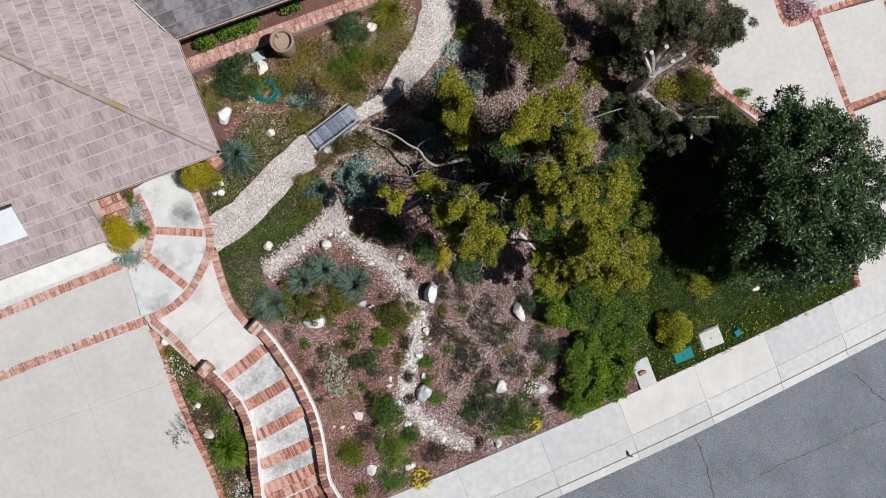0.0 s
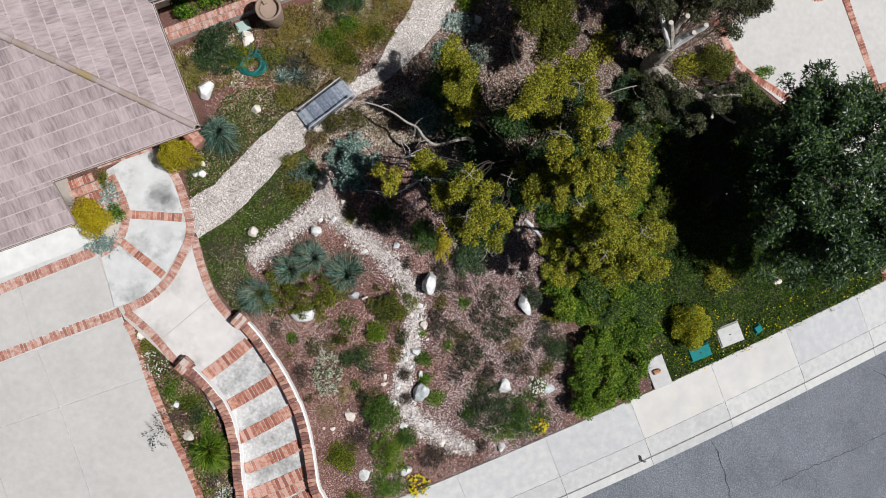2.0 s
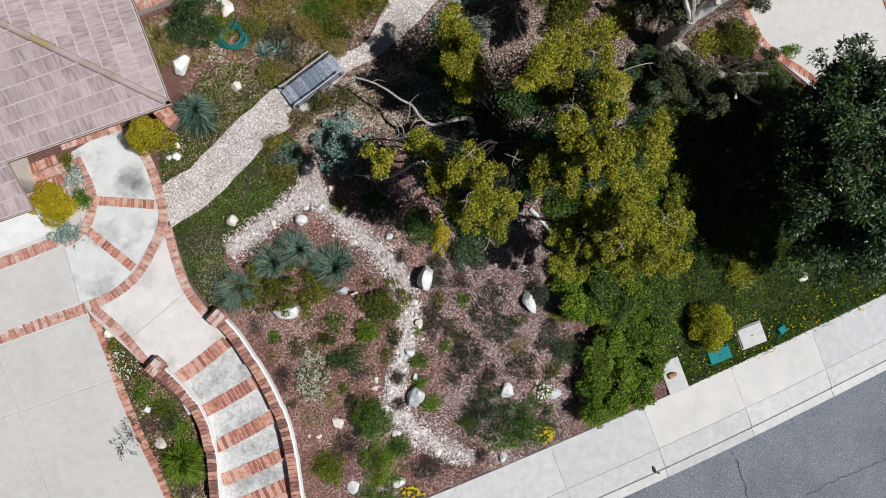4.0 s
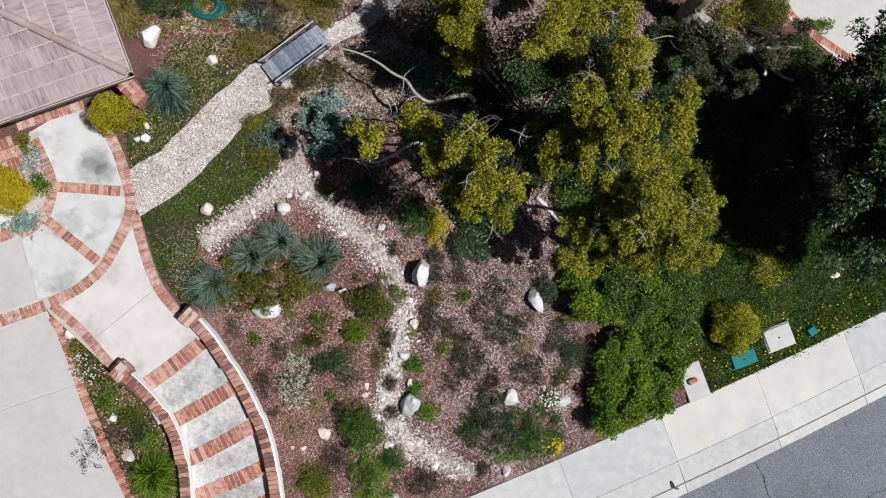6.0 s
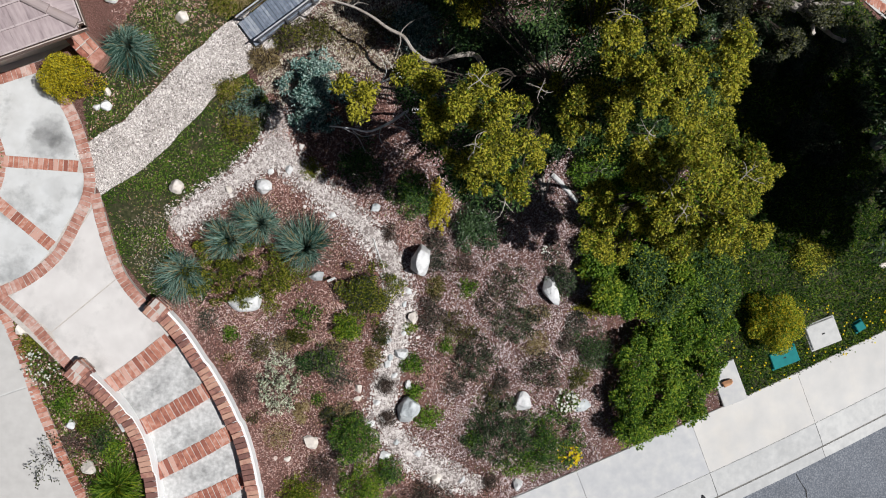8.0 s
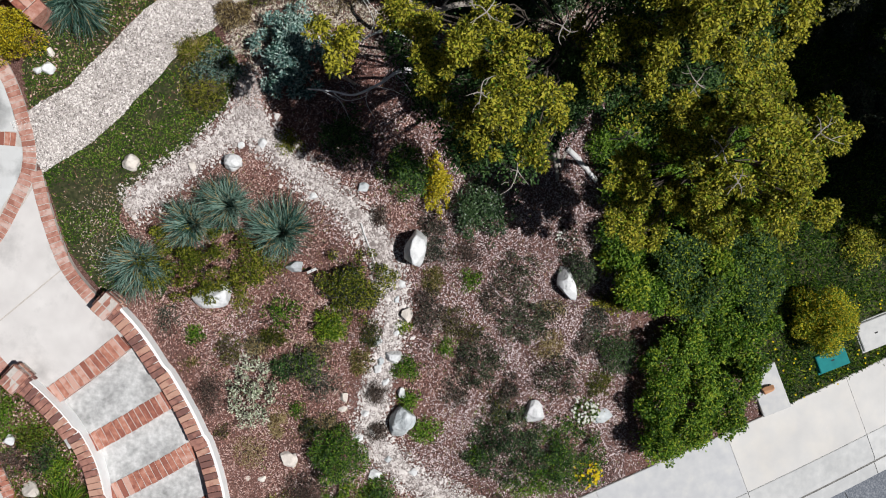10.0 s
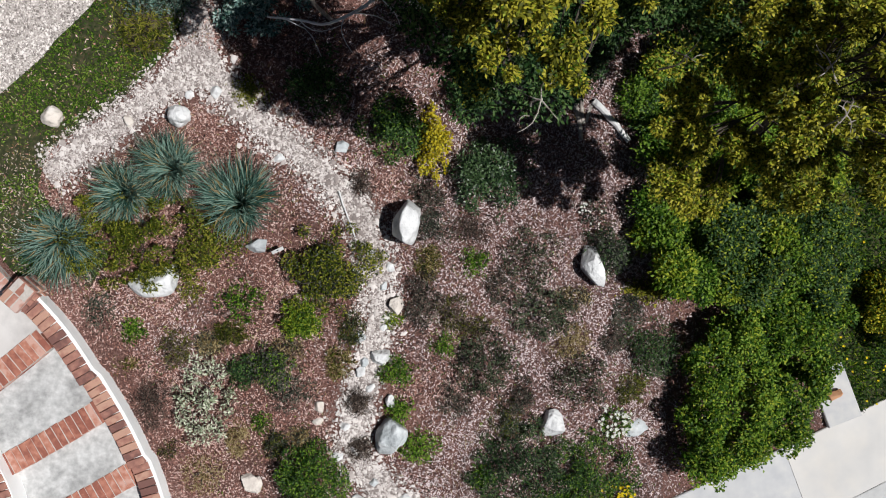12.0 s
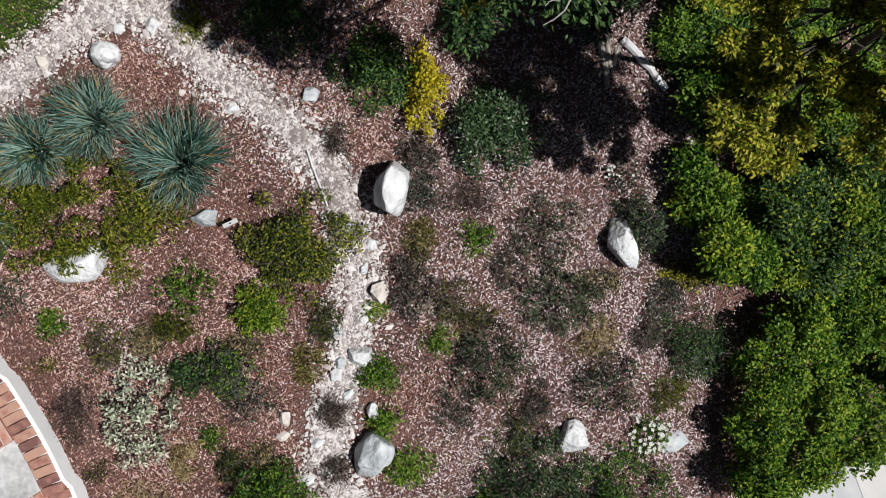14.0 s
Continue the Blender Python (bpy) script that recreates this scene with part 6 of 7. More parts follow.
for i, c in enumerate(((-0.97, -2.53), (-0.38, -2.67), (-1.60, -2.31), (-2.24, -2.50), (-1.12, -3.62), (-1.57, -3.54), (-2.39, -3.64), (1.46, -1.78), (0.92, -2.10), (2.87, -2.42), (2.34, -2.46), (1.56, -3.36), (0.94, -3.13), (3.13, -3.05), (0.64, -1.53), (-2.90, -2.66), (-1.83, -2.44), (2.33, -1.94), (3.04, -2.10), (-0.25, -2.26), (-0.83, -3.56), (1.73, -3.07), (1.15, -2.27), (0.62, -0.76))):
    leaf = rnd.choice(("brown", "brown", "straw", "sage", "dusk", "brown"))
    shrub((c[0], c[1]), (rnd.uniform(0.11, 0.22), rnd.uniform(0.11, 0.2)), rnd.uniform(0.09, 0.16), leaf, {"brown": "small dry brown twiggy plant in the mulch", "straw": "small straw-coloured dry plant in the mulch"}.get(leaf, "small thin greenish plant in the mulch"), rnd.randrange(220, 420), (0.05, 0.009), 140 + i, "low_plant", clump=0.2, gaps=0.35, category="plant", group="small plants in the mulch", second=(rnd.choice(("sage", "straw", "dusk")), 0.3))
# ---- bed by the steps
shrub((-5.83, -2.46), (0.2, 0.24), 0.18, "moss", "small olive plant in the narrow bed", 700, (0.035, 0.014), 57)
flowers((-5.67, -2.79), 0.3, 90, "white_petal", "mound of small white flowers in the bed", 1, 0.035, 0.2)
shrub((-5.33, -3.41), (0.24, 0.3), 0.16, "green", "low green plants in the bed", 900, (0.04, 0.014), 58)
shrub((-4.80, -4.04), (0.26, 0.3), 0.2, "deep", "low dark green plants in the bed", 900, (0.04, 0.014), 59, second=("brown", 0.4))
shrub((-5.62, -4.38), (0.3, 0.36), 0.5, "gum", "loose grey-leaved twigs reaching over the driveway", 80, (0.05, 0.022), 60, clump=0.42, gaps=0.3)
flowers((-4.15, -5.98), 0.3, 110, "white_petal", "pale flowers at the foot of the bed", 2, 0.035, 0.2, "silver")
shrub((-4.96, -3.75), (0.22, 0.2), 0.2, "dusk", "dark olive plant in the bed by the steps", 900, (0.04, 0.014), 131, second=("green", 0.4))
shrub((-5.21, -4.04), (0.2, 0.22), 0.14, "brown", "dark twigs in the bed by the steps", 700, (0.05, 0.008), 132)
shrub((-4.60, -4.18), (0.22, 0.24), 0.2, "green", "low bright green plant in the bed", 900, (0.04, 0.014), 133, second=("lime", 0.4))
shrub((-4.47, -5.39), (0.24, 0.3), 0.2, "brown", "dark twigs at the foot of the bed", 900, (0.05, 0.008), 134, second=("sage", 0.4))
# ---- by the house
shrub((-6.95, 0.38), (0.45, 0.42), 0.72, "yellow", "clipped golden-yellow shrub by the porch", 7000, (0.03, 0.016), 61, clump=0.4, gaps=0.0, second=("yellow", 0.2))
shrub((-5.09, 1.73), (0.45, 0.38), 1.05, "yellow", "clipped golden shrub at the house corner", 6000, (0.03, 0.016), 62, clump=0.4, gaps=0.0, second=("olive", 0.6))
shrub((-6.49, 0.50), 0.2, 0.22, "green", "small bright green plant by the porch", 700, (0.04, 0.018), 63)
shrub((-6.80, -0.19), (0.36, 0.24), 0.14, "silver", "silvery blue rosettes along the brick edge", 900, (0.06, 0.03), 64, name="succulent", category="succulent", clump=0.22)
shrub((-6.68, 0.86), (0.22, 0.26), 0.18, "silver", "silvery succulents by the porch", 500, (0.06, 0.03), 65, name="succulent", category="succulent", clump=0.22)
shrub((-6.78, 1.20), (0.16, 0.2), 0.2, "moss", "small olive plant by the porch", 400, (0.04, 0.014), 66)
shrub((-4.31, 4.06), (0.52, 0.5), 0.62, "dark", "dense dark green shrub by the planter wall", 4600, (0.04, 0.016), 67, clump=0.28, second=("deep", 0.4))
shrub((-1.57, 5.24), (0.42, 0.4), 0.55, "dark", "dark green rounded shrub in the rough bed", 3600, (0.04, 0.016), 68, clump=0.28, second=("deep", 0.4))
shrub((-1.42, 4.65), (0.3, 0.26), 0.3, "green", "low green bush in the rough bed", 1500, (0.035, 0.014), 69)
for c, s in (((-5.02, 4.98), 71), ((-4.51, 5.24), 72), ((-3.93, 5.45), 73), ((-2.98, 5.87), 74), ((-4.27, 5.31), 75)):
    shrub(c, (0.26, 0.22), 0.28, "green", "leafy green plant between wall and house", 900, (0.06, 0.03), s, lift=0.12, group="plants behind the planter wall")
shrub((-2.91, 3.57), 0.16, 0.14, "silver", "small blue-grey plant in the rough bed", 400, (0.04, 0.016), 76)
shrub((-2.36, 3.46), (0.34, 0.3), 0.3, "sage", "grey-green wispy plant in the rough bed", 900, (0.06, 0.01), 77, gaps=0.3)
shrub((-2.63, 3.81), (0.3, 0.3), 0.24, "sage", "grey-green wispy plant in the rough bed", 800, (0.06, 0.01), 78, gaps=0.3)
shrub((-0.55, 5.18), 0.18, 0.16, "silver", "small blue-grey plant beside the path", 400, (0.04, 0.016), 79)
# ---- beyond the path
shrub((1.20, 5.32), 0.24, 0.26, "lime", "small lime-green plant beside the path", 900, (0.045, 0.02), 80)
shrub((1.06, 4.80), (0.4, 0.24), 0.24, "silver", "silvery succulents beside the upper path", 900, (0.06, 0.03), 81, name="succulent", category="succulent")
shrub((0.76, 4.10), (0.3, 0.26), 0.26, "silver", "blue-grey succulents under the tree", 900, (0.06, 0.026), 82, name="succulent", category="succulent", second=("blue", 0.5))
shrub((1.49, 4.08), (0.28, 0.34), 0.34, "sage", "feathery plant with grey green leaves in shade", 1500, (0.05, 0.012), 83, second=("silver", 0.4))
shrub((4.46, 4.43), (0.3, 0.42), 0.4, "olive", "yellow-green shrub in the mulch", 1200, (0.05, 0.022), 84, gaps=0.25)
shrub((7.17, 4.18), (0.5, 0.46), 0.8, "dusk", "round dark olive shrub at the driveway's brick edge", 5200, (0.04, 0.018), 85, clump=0.36, gaps=0.0, second=("moss", 0.4))
shrub((6.53, 4.08), (0.4, 0.3), 0.35, "olive", "yellow-green low shrub below the gum tree", 1600, (0.045, 0.02), 86)
shrub((8.64, 4.14), (0.3, 0.16), 0.14, "green", "low green growth along the brick edge", 600, (0.045, 0.018), 87)
flowers((10.47, 6.61), 0.42, 260, "pink_petal", "bed of small pink flowers by the driveway", 3, 0.05, 0.25)
# ---- by the pavement
shrub((6.59, -2.08), (0.46, 0.5), 1.0, "lime", "clipped rounded yellow-green shrub on the lawn", 9000, (0.032, 0.018), 88, clump=0.4, gaps=0.0, second=("yellow", 0.45))
shrub((7.43, -0.94), (0.36, 0.36), 0.4, "olive", "small yellow-green shrub on the lawn", 1800, (0.04, 0.018), 89, second=("lime", 0.4))
flowers((3.00, -4.40), 0.2, 70, "yellow_petal", "small bright yellow flowers by the pavement", 4, 0.04, 0.16)
flowers((0.15, -5.73), 0.24, 80, "yellow_petal", "bright yellow flowers near the pavement", 5, 0.045, 0.2)
flowers((2.93, -3.46), 0.18, 60, "white_petal", "small white daisies beside a flat stone", 6, 0.04, 0.16)
flowers((2.58, -0.90), 0.15, 18, "white_petal", "a few white daisies in the mulch", 7, 0.032, 0.12, "sage", 160)
rng = np.random.default_rng(77)
dots = scatter(SUNNY, 24, 78, COVERS)
cc = np.repeat(np.column_stack([dots, heights(dots) + 0.09]), 6, 0)
aa = np.tile(np.arange(6) * np.pi / 3, len(dots))
tagged(put("lawn_flowers", blades("lawn_flowers", cc, np.column_stack([np.cos(aa), np.sin(aa), np.full(len(aa), 0.2)]), 0.019, 0.015, LEAF["yellow_petal"], 0.0, 79, 0.2)), "tiny yellow flowers dotted over the lawn", "flowers", kind="stuff")


# ================================================================ trees
def tree(name, base, clumps, leaf, label, bark, count, size, seed, trunk_r=0.09, fork=None, sub=7, second=None, spread=0.62, up=0.4, category="tree", inner=None, limb_r=None, bare=()):
    """A tapered, forked trunk with a limb to each mass of leaves; each mass breaks up into small clumps with gaps between."""
    rnd = random.Random(seed)
    gz = ground(*base)
    root = thing(name, label, category, at=(base[0], base[1], gz))
    o = Vector((base[0], base[1], gz))
    fork = Vector(fork) - o if fork else Vector((0, 0, 0.8))
    bm = bmesh.new()
    limb(bm, (0, 0, -0.1), fork, trunk_r, trunk_r * 0.7, rnd, 0.08, 6, 9)
    part("trunk", bm, M[bark], root)
    small = []
    for (x, y, z), r in clumps:
        bm = bmesh.new()
        c = Vector((x, y, z)) - o
        start = fork if c.z > fork.z - 0.3 else fork * max(0.06, (c.z - 0.25) / fork.z)
        pts = limb(bm, start, c - Vector((0, 0, r * 0.35)), limb_r or trunk_r * 0.34, min(0.008, limb_r or 1), rnd, 0.06, 7, 6)
        for i in range(sub):
            d = Vector((rnd.gauss(0, 1), rnd.gauss(0, 1), rnd.gauss(0.25, 0.8)))
            d = d.normalized() * r * rnd.uniform(0.4, 1.12)
            d.z *= 1.05
            rr = r * spread * rnd.uniform(0.4, 0.9)
            small.append(((c.x + d.x, c.y + d.y, c.z + d.z), (rr, rr, rr * 0.7)))
            if i % 2 == 0:
                limb(bm, pts[4], c + d * 0.8, min(0.009, limb_r or 1), 0.003, rnd, 0.1, 4, 4)
        part("limb", bm, M[bark], root)
    for x, y, z, far in bare:
        bm = bmesh.new()
        c = Vector((x, y, z)) - o
        turn = rnd.uniform(0, 6.28)
        for k in range(4):
            a = turn + k * 1.4 + rnd.uniform(-0.3, 0.3)
            d = Vector((math.cos(a), math.sin(a), rnd.uniform(-0.5, 0.3))) * far * rnd.uniform(0.5, 1.1)
            limb(bm, c, c + d, 0.006, 0.002, rnd, 0.2, 4, 4)
            limb(bm, c + d * 0.5, c + d * 0.8 + Vector((rnd.uniform(-0.08, 0.08), rnd.uniform(-0.08, 0.08), 0)), 0.004, 0.002, rnd, 0.2, 3, 4)
        limb(bm, c, c - Vector((rnd.uniform(-0.1, 0.1), rnd.uniform(-0.1, 0.1), 0.5)), 0.006, 0.01, rnd, 0.1, 3, 5)
        part("twig", bm, M["bark"], root)
    # deeper green leaves below each mass stand for the shade in the crown's gaps
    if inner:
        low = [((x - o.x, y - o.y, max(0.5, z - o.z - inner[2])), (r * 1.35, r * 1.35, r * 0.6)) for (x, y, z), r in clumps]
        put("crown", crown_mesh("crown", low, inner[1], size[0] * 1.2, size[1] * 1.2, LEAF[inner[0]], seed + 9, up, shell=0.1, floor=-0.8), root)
    for j, (lf, num) in enumerate([(leaf, count)] + ([second] if second else [])):
        put("crown", crown_mesh("crown", small, num, size[0], size[1], LEAF[lf], seed + j, up, shell=0.3, floor=-0.5, tumble=0.7), root)
    return root


tree("tree", (2.39, 1.56), [
     ((0.99, 1.01, 4.0), 0.23), ((0.83, 0.71, 3.9), 0.27), ((0.47, 0.71, 3.6), 0.17), ((1.31, 0.64, 4.1), 0.24), ((1.13, 0.27, 4.2), 0.28), ((0.8, 0.15, 3.9), 0.16), ((1.53, 0.26, 4.0), 0.21), ((1.46, -0.08, 3.9), 0.2), ((1.03, -0.09, 3.8), 0.16), ((0.31, 1.32, 2.9), 0.24), ((0.52, 0.5, 3.4), 0.13),
     ((2.52, 1.43, 4.3), 0.27), ((3.14, 1.81, 4.1), 0.28), ((2.9, 1.14, 4.4), 0.3), ((3.36, 1.24, 4.0), 0.24), ((3.84, 1.37, 4.0), 0.22), ((3.93, 1.55, 4.05), 0.18), ((3.88, 1.16, 3.8), 0.21), ((2.77, 0.92, 4.1), 0.24), ((2.3, 0.94, 3.6), 0.27), ((2.18, 0.68, 3.2), 0.18), ((2.6, 0.63, 3.5), 0.22), ((3.28, 0.82, 4.0), 0.24), ((3.23, 0.46, 3.0), 0.2), ((2.0, 1.22, 3.0), 0.12), ((2.59, 1.47, 3.2), 0.16),
     ((0.97, 2.75, 2.7), 0.32), ((0.76, 3.5, 2.2), 0.34), ((0.86, 3.2, 2.1), 0.38), ((1.02, 2.45, 2.3), 0.3), ((1.95, 2.35, 3.9), 0.38), ((2.4, 2.55, 3.8), 0.36), ((2.97, 2.70, 3.60), 0.44), ((3.22, 2.15, 3.80), 0.36), ((2.62, 2.28, 2.60), 0.34), ((3.32, 1.58, 2.40), 0.34), ((3.79, 1.42, 2.20), 0.34), ((2.86, 1.26, 2.60), 0.3), ((4.44, 1.34, 1.60), 0.34), ((0.98, 0.1, 2.15), 0.16), ((1.0, 0.22, 2.28), 0.15)],
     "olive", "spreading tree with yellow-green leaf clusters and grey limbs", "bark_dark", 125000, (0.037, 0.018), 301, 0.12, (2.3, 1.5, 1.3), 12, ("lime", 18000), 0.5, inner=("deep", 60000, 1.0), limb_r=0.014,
     bare=[(0.97, 0.99, 4.3, 0.2), (0.92, 0.28, 4.4, 0.2), (1.7, 0.99, 3.9, 0.25), (1.36, -0.29, 3.45, 0.3), (2.46, 1.65, 4.6, 0.2), (2.98, 0.52, 3.8, 0.2), (2.6, 0.19, 2.8, 0.18), (3.3, 1.9, 4.4, 0.22), (2.9, 2.6, 4.1, 0.2)])
tree("tree", (3.9, -0.2), [
     ((3.43, -0.0, 4.25), 0.27), ((4.1, 0.12, 3.7), 0.28), ((4.38, 0.1, 3.6), 0.2), ((3.22, -0.13, 3.4), 0.23), ((3.5, -0.38, 3.2), 0.23), ((4.09, -0.23, 3.4), 0.22), ((4.14, -0.52, 3.0), 0.28), ((3.63, 0.38, 3.4), 0.2), ((2.73, -0.15, 2.4), 0.24), ((3.02, -0.4, 2.0), 0.21), ((2.78, -0.71, 1.7), 0.23), ((4.79, -0.65, 2.6), 0.18), ((3.38, 0.16, 3.2), 0.17),
     ((3.75, -0.05, 3.85), 0.26), ((3.8, 0.5, 2.7), 0.3), ((4.3, 0.7, 2.2), 0.32), ((4.0, 0.95, 2.5), 0.28), ((4.75, -0.1, 2.0), 0.3), ((4.85, -0.5, 1.6), 0.3), ((4.3, -0.6, 1.1), 0.3), ((3.35, 0.15, 2.2), 0.24), ((3.6, -0.15, 2.5), 0.24), ((3.2, -0.75, 1.5), 0.24), ((3.85, -0.75, 1.9), 0.28), ((3.4, -0.45, 1.9), 0.26), ((3.75, -0.45, 2.3), 0.24), ((3.9, -0.3, 2.3), 0.24), ((4.2, -0.35, 1.4), 0.3)],
     "olive", "smaller yellow-green tree beside the hedge", "bark_dark", 64000, (0.038, 0.019), 302, 0.045, (3.85, 0.0, 2.0), 12, ("lime", 18000), 0.5, limb_r=0.008, bare=[(3.23, -0.1, 3.8, 0.18), (4.0, 0.02, 4.1, 0.2), (3.5, -0.38, 3.5, 0.16)])
tree("tree", (2.67, 4.93), [((3.15, 4.25, 1.2), 0.4), ((2.9, 3.95, 1.1), 0.32), ((2.3, 5.37, 1.30), 0.44), ((2.58, 4.66, 1.70), 0.5), ((2.89, 4.06, 1.30), 0.4), ((2.43, 4.67, 1.40), 0.4), ((3.09, 4.77, 1.30), 0.34), ((2.1, 5.78, 1.20), 0.44), ((2.53, 5.31, 1.60), 0.42), ((2.97, 5.18, 1.20), 0.3)],
     "dusk", "dense dark olive-green small tree beside the upper path", "bark", 34000, (0.045, 0.02), 303, 0.06, None, 14, ("moss", 12000), 0.5, limb_r=0.018)
tree("tree", (-0.47, 1.25), [((-0.62, 1.21, 3.0), 0.13), ((-0.42, 0.96, 3.0), 0.14), ((-0.31, 1.09, 3.0), 0.13), ((-0.42, 0.82, 2.95), 0.1)], "olive", "thin young tree with sparse yellow-green leaves", "bark", 1500, (0.05, 0.022), 304, 0.025, (-0.45, 1.15, 2.2), 7, limb_r=0.008)

# the round dark tree
dome = []
dc = Vector((9.00, 1.21, 1.30))
rnd = random.Random(12)
for i in range(46):
    zz = 1 - 1.25 * (i + 0.5) / 46
    a = 2.39996 * i
    s = math.sqrt(max(0, 1 - zz * zz))
    if s * math.cos(a) > 0.55 and math.sin(a) * s > -0.3 and zz < 0.65 and rnd.random() < 0.62:
        continue
    if i % 4 == 0 and zz > -0.1:
        dome.append(((dc.x + 0.9 * s * math.cos(a + 0.6), dc.y + 1.1 * s * math.sin(a + 0.6), dc.z + 1.0 * max(zz, 0.3)), 0.42))
    dome.append(((dc.x + 1.46 * s * math.cos(a), dc.y + 1.72 * s * math.sin(a), dc.z + 1.2 * zz), 0.46 * rnd.uniform(0.8, 1.15)))
for c, r in (((8.21, 3.03, 0.70), 0.44), ((7.94, 2.56, 0.50), 0.42), ((8.66, 3.26, 0.90), 0.42), ((7.93, 1.85, 0.40), 0.42), ((8.13, 2.46, 1.40), 0.42), ((8.15, -0.42, 0.3), 0.4), ((8.7, -0.7, 0.3), 0.42), ((7.75, 0.15, 0.3), 0.36), ((9.3, -0.75, 0.5), 0.4)):
    dome.append((c, r))
tree("tree", (dc.x - 0.1, dc.y), dome, "dark", "large round tree with glossy dark green leaves", "bark", 84000, (0.09, 0.028), 305, 0.16, None, 7, ("green", 9000), 0.7, 0.5)

# the pollarded gum tree
gum_base = (5.45, 3.91)
gum = tree("tree", gum_base, [((5.05, 4.80, 1.60), 0.4), ((6.21, 4.84, 1.60), 0.42), ((6.85, 4.80, 1.50), 0.44), ((7.30, 5.00, 1.40), 0.36), ((6.5, 5.3, 1.7), 0.42), ((5.7, 5.2, 1.7), 0.42), ((7.28, 5.24, 0.90), 0.42), ((6.95, 4.76, 0.70), 0.4), ((6.47, 5.35, 0.90), 0.34), ((5.43, 5.02, 0.60), 0.34), ((4.77, 5.44, 0.80), 0.38), ((5.03, 4.50, 0.30), 0.3), ((4.35, 5.76, 0.60), 0.34), ((6.13, 3.12, 0.30), 0.25), ((6.82, 2.95, 0.30), 0.24), ((7.20, 3.39, 0.50), 0.22), ((5.51, 2.84, 0.30), 0.25), ((6.37, 2.51, 0.20), 0.24), ((5.70, 5.78, 0.60), 0.4), ((6.31, 4.94, 1.00), 0.32), ((5.65, 3.43, 0.20), 0.25), ((6.97, 3.20, 0.40), 0.18), ((6.06, 5.52, 0.30), 0.28), ((5.46, 4.30, 0.00), 0.3), ((5.46, 3.33, 0.00), 0.3), ((5.33, 4.38, 0.70), 0.28), ((5.84, 5.05, 0.80), 0.3)],
           "gum", "pruned gum tree with pale trunk and dark foliage", "bark_dark", 42000, (0.06, 0.018), 306, 0.2, (5.5, 4.04, -0.3), 8, ("dusk", 9000), 0.5, limb_r=0.006)
rnd = random.Random(9)
gum_foot = Vector((gum_base[0], gum_base[1], ground(*gum_base)))


def over(x, y, h):
    """A place at a height over the ground, counted from the gum tree's foot."""
    return Vector((x, y, ground(x, y) + h)) - gum_foot


upper, lower = over(5.60, 4.14, 1.6), over(6.55, 3.18, 1.1)
bm = bmesh.new()
limb(bm, (0, 0, -0.05), over(5.50, 4.04, 0.75), 0.24, 0.19, rnd, 0.04, 6, 12)
limb(bm, over(5.50, 4.04, 0.7), upper, 0.19, 0.12, rnd, 0.06, 6, 10)
limb(bm, over(5.50, 4.02, 0.55), lower, 0.17, 0.08, rnd, 0.06, 8, 10)
part("limb", bm, M["bark"], gum)
ENDS = [(6.08, 4.39, 2.5), (5.84, 4.25, 2.4), (5.16, 4.60, 2.3), (5.34, 4.44, 2.35), (5.62, 4.52, 2.6), (6.68, 2.69, 1.4), (7.20, 2.59, 1.5), (7.35, 3.20, 1.5), (7.40, 3.45, 1.5)]
for i, e in enumerate(ENDS):
    bm = bmesh.new()
    limb(bm, upper if i < 5 else lower, over(*e), 0.085 if i < 5 else 0.045, 0.05 if i < 5 else 0.028, rnd, 0.14, 7, 8)
    part("limb", bm, M["bark_pale" if i < 3 else "bark"], gum)
    bm = bmesh.new()
    bmesh.ops.create_cone(bm, cap_ends=True, segments=12, radius1=0.055 if i < 5 else 0.034, radius2=0.05 if i < 5 else 0.03, depth=0.05)
    part("cut_end", bm, M["cut"], gum, "pale sawn limb end", Matrix.Translation(over(*e)))


def bare_branch(points, r, label, material="bark", seed=1, twigs=4):
    """A bare crooked branch with side twigs, from its foot on the ground."""
    p0 = Vector(points[0])
    root = thing("bare_branch", label, "branch", at=p0)
    rnd = random.Random(seed)
    pts = [Vector(p) - p0 for p in points]
    line = smooth_line([tuple(p) for p in pts], 0.08)
    bm = bmesh.new()
    n = len(line)
    tube(bm, line, [r * (1 - 0.75 * i / (n - 1)) for i in range(n)], 7)
    part("branch", bm, M[material], root)
    if twigs:
        for i in range(twigs):
            bm = bmesh.new()
            k = int(n * rnd.uniform(0.4, 0.95))
            d = Vector((rnd.uniform(-1, 1), rnd.uniform(-1, 1), rnd.uniform(0, 0.5))).normalized() * rnd.uniform(0.25, 0.6)
            limb(bm, line[min(k, n - 1)], line[min(k, n - 1)] + d, r * 0.2, r * 0.07, rnd, 0.25, 5, 5)
            part("twig", bm, M[material], root)
    return root


def foot(c):
    return (c[0], c[1], ground(*c) - 0.03)


bare_branch([foot((1.4, 2.1)), (1.2, 2.08, 0.8), (0.93, 2.01, 1.15), (0.5, 1.89, 1.2), (0.24, 2.04, 1.2), (0.09, 2.25, 1.2), (-0.13, 2.36, 1.2), (-0.39, 2.54, 1.2), (-0.68, 2.68, 1.2), (-1.05, 2.78, 1.2)], 0.052, "pale crooked limb arching over the path", "bark", 1, 6)
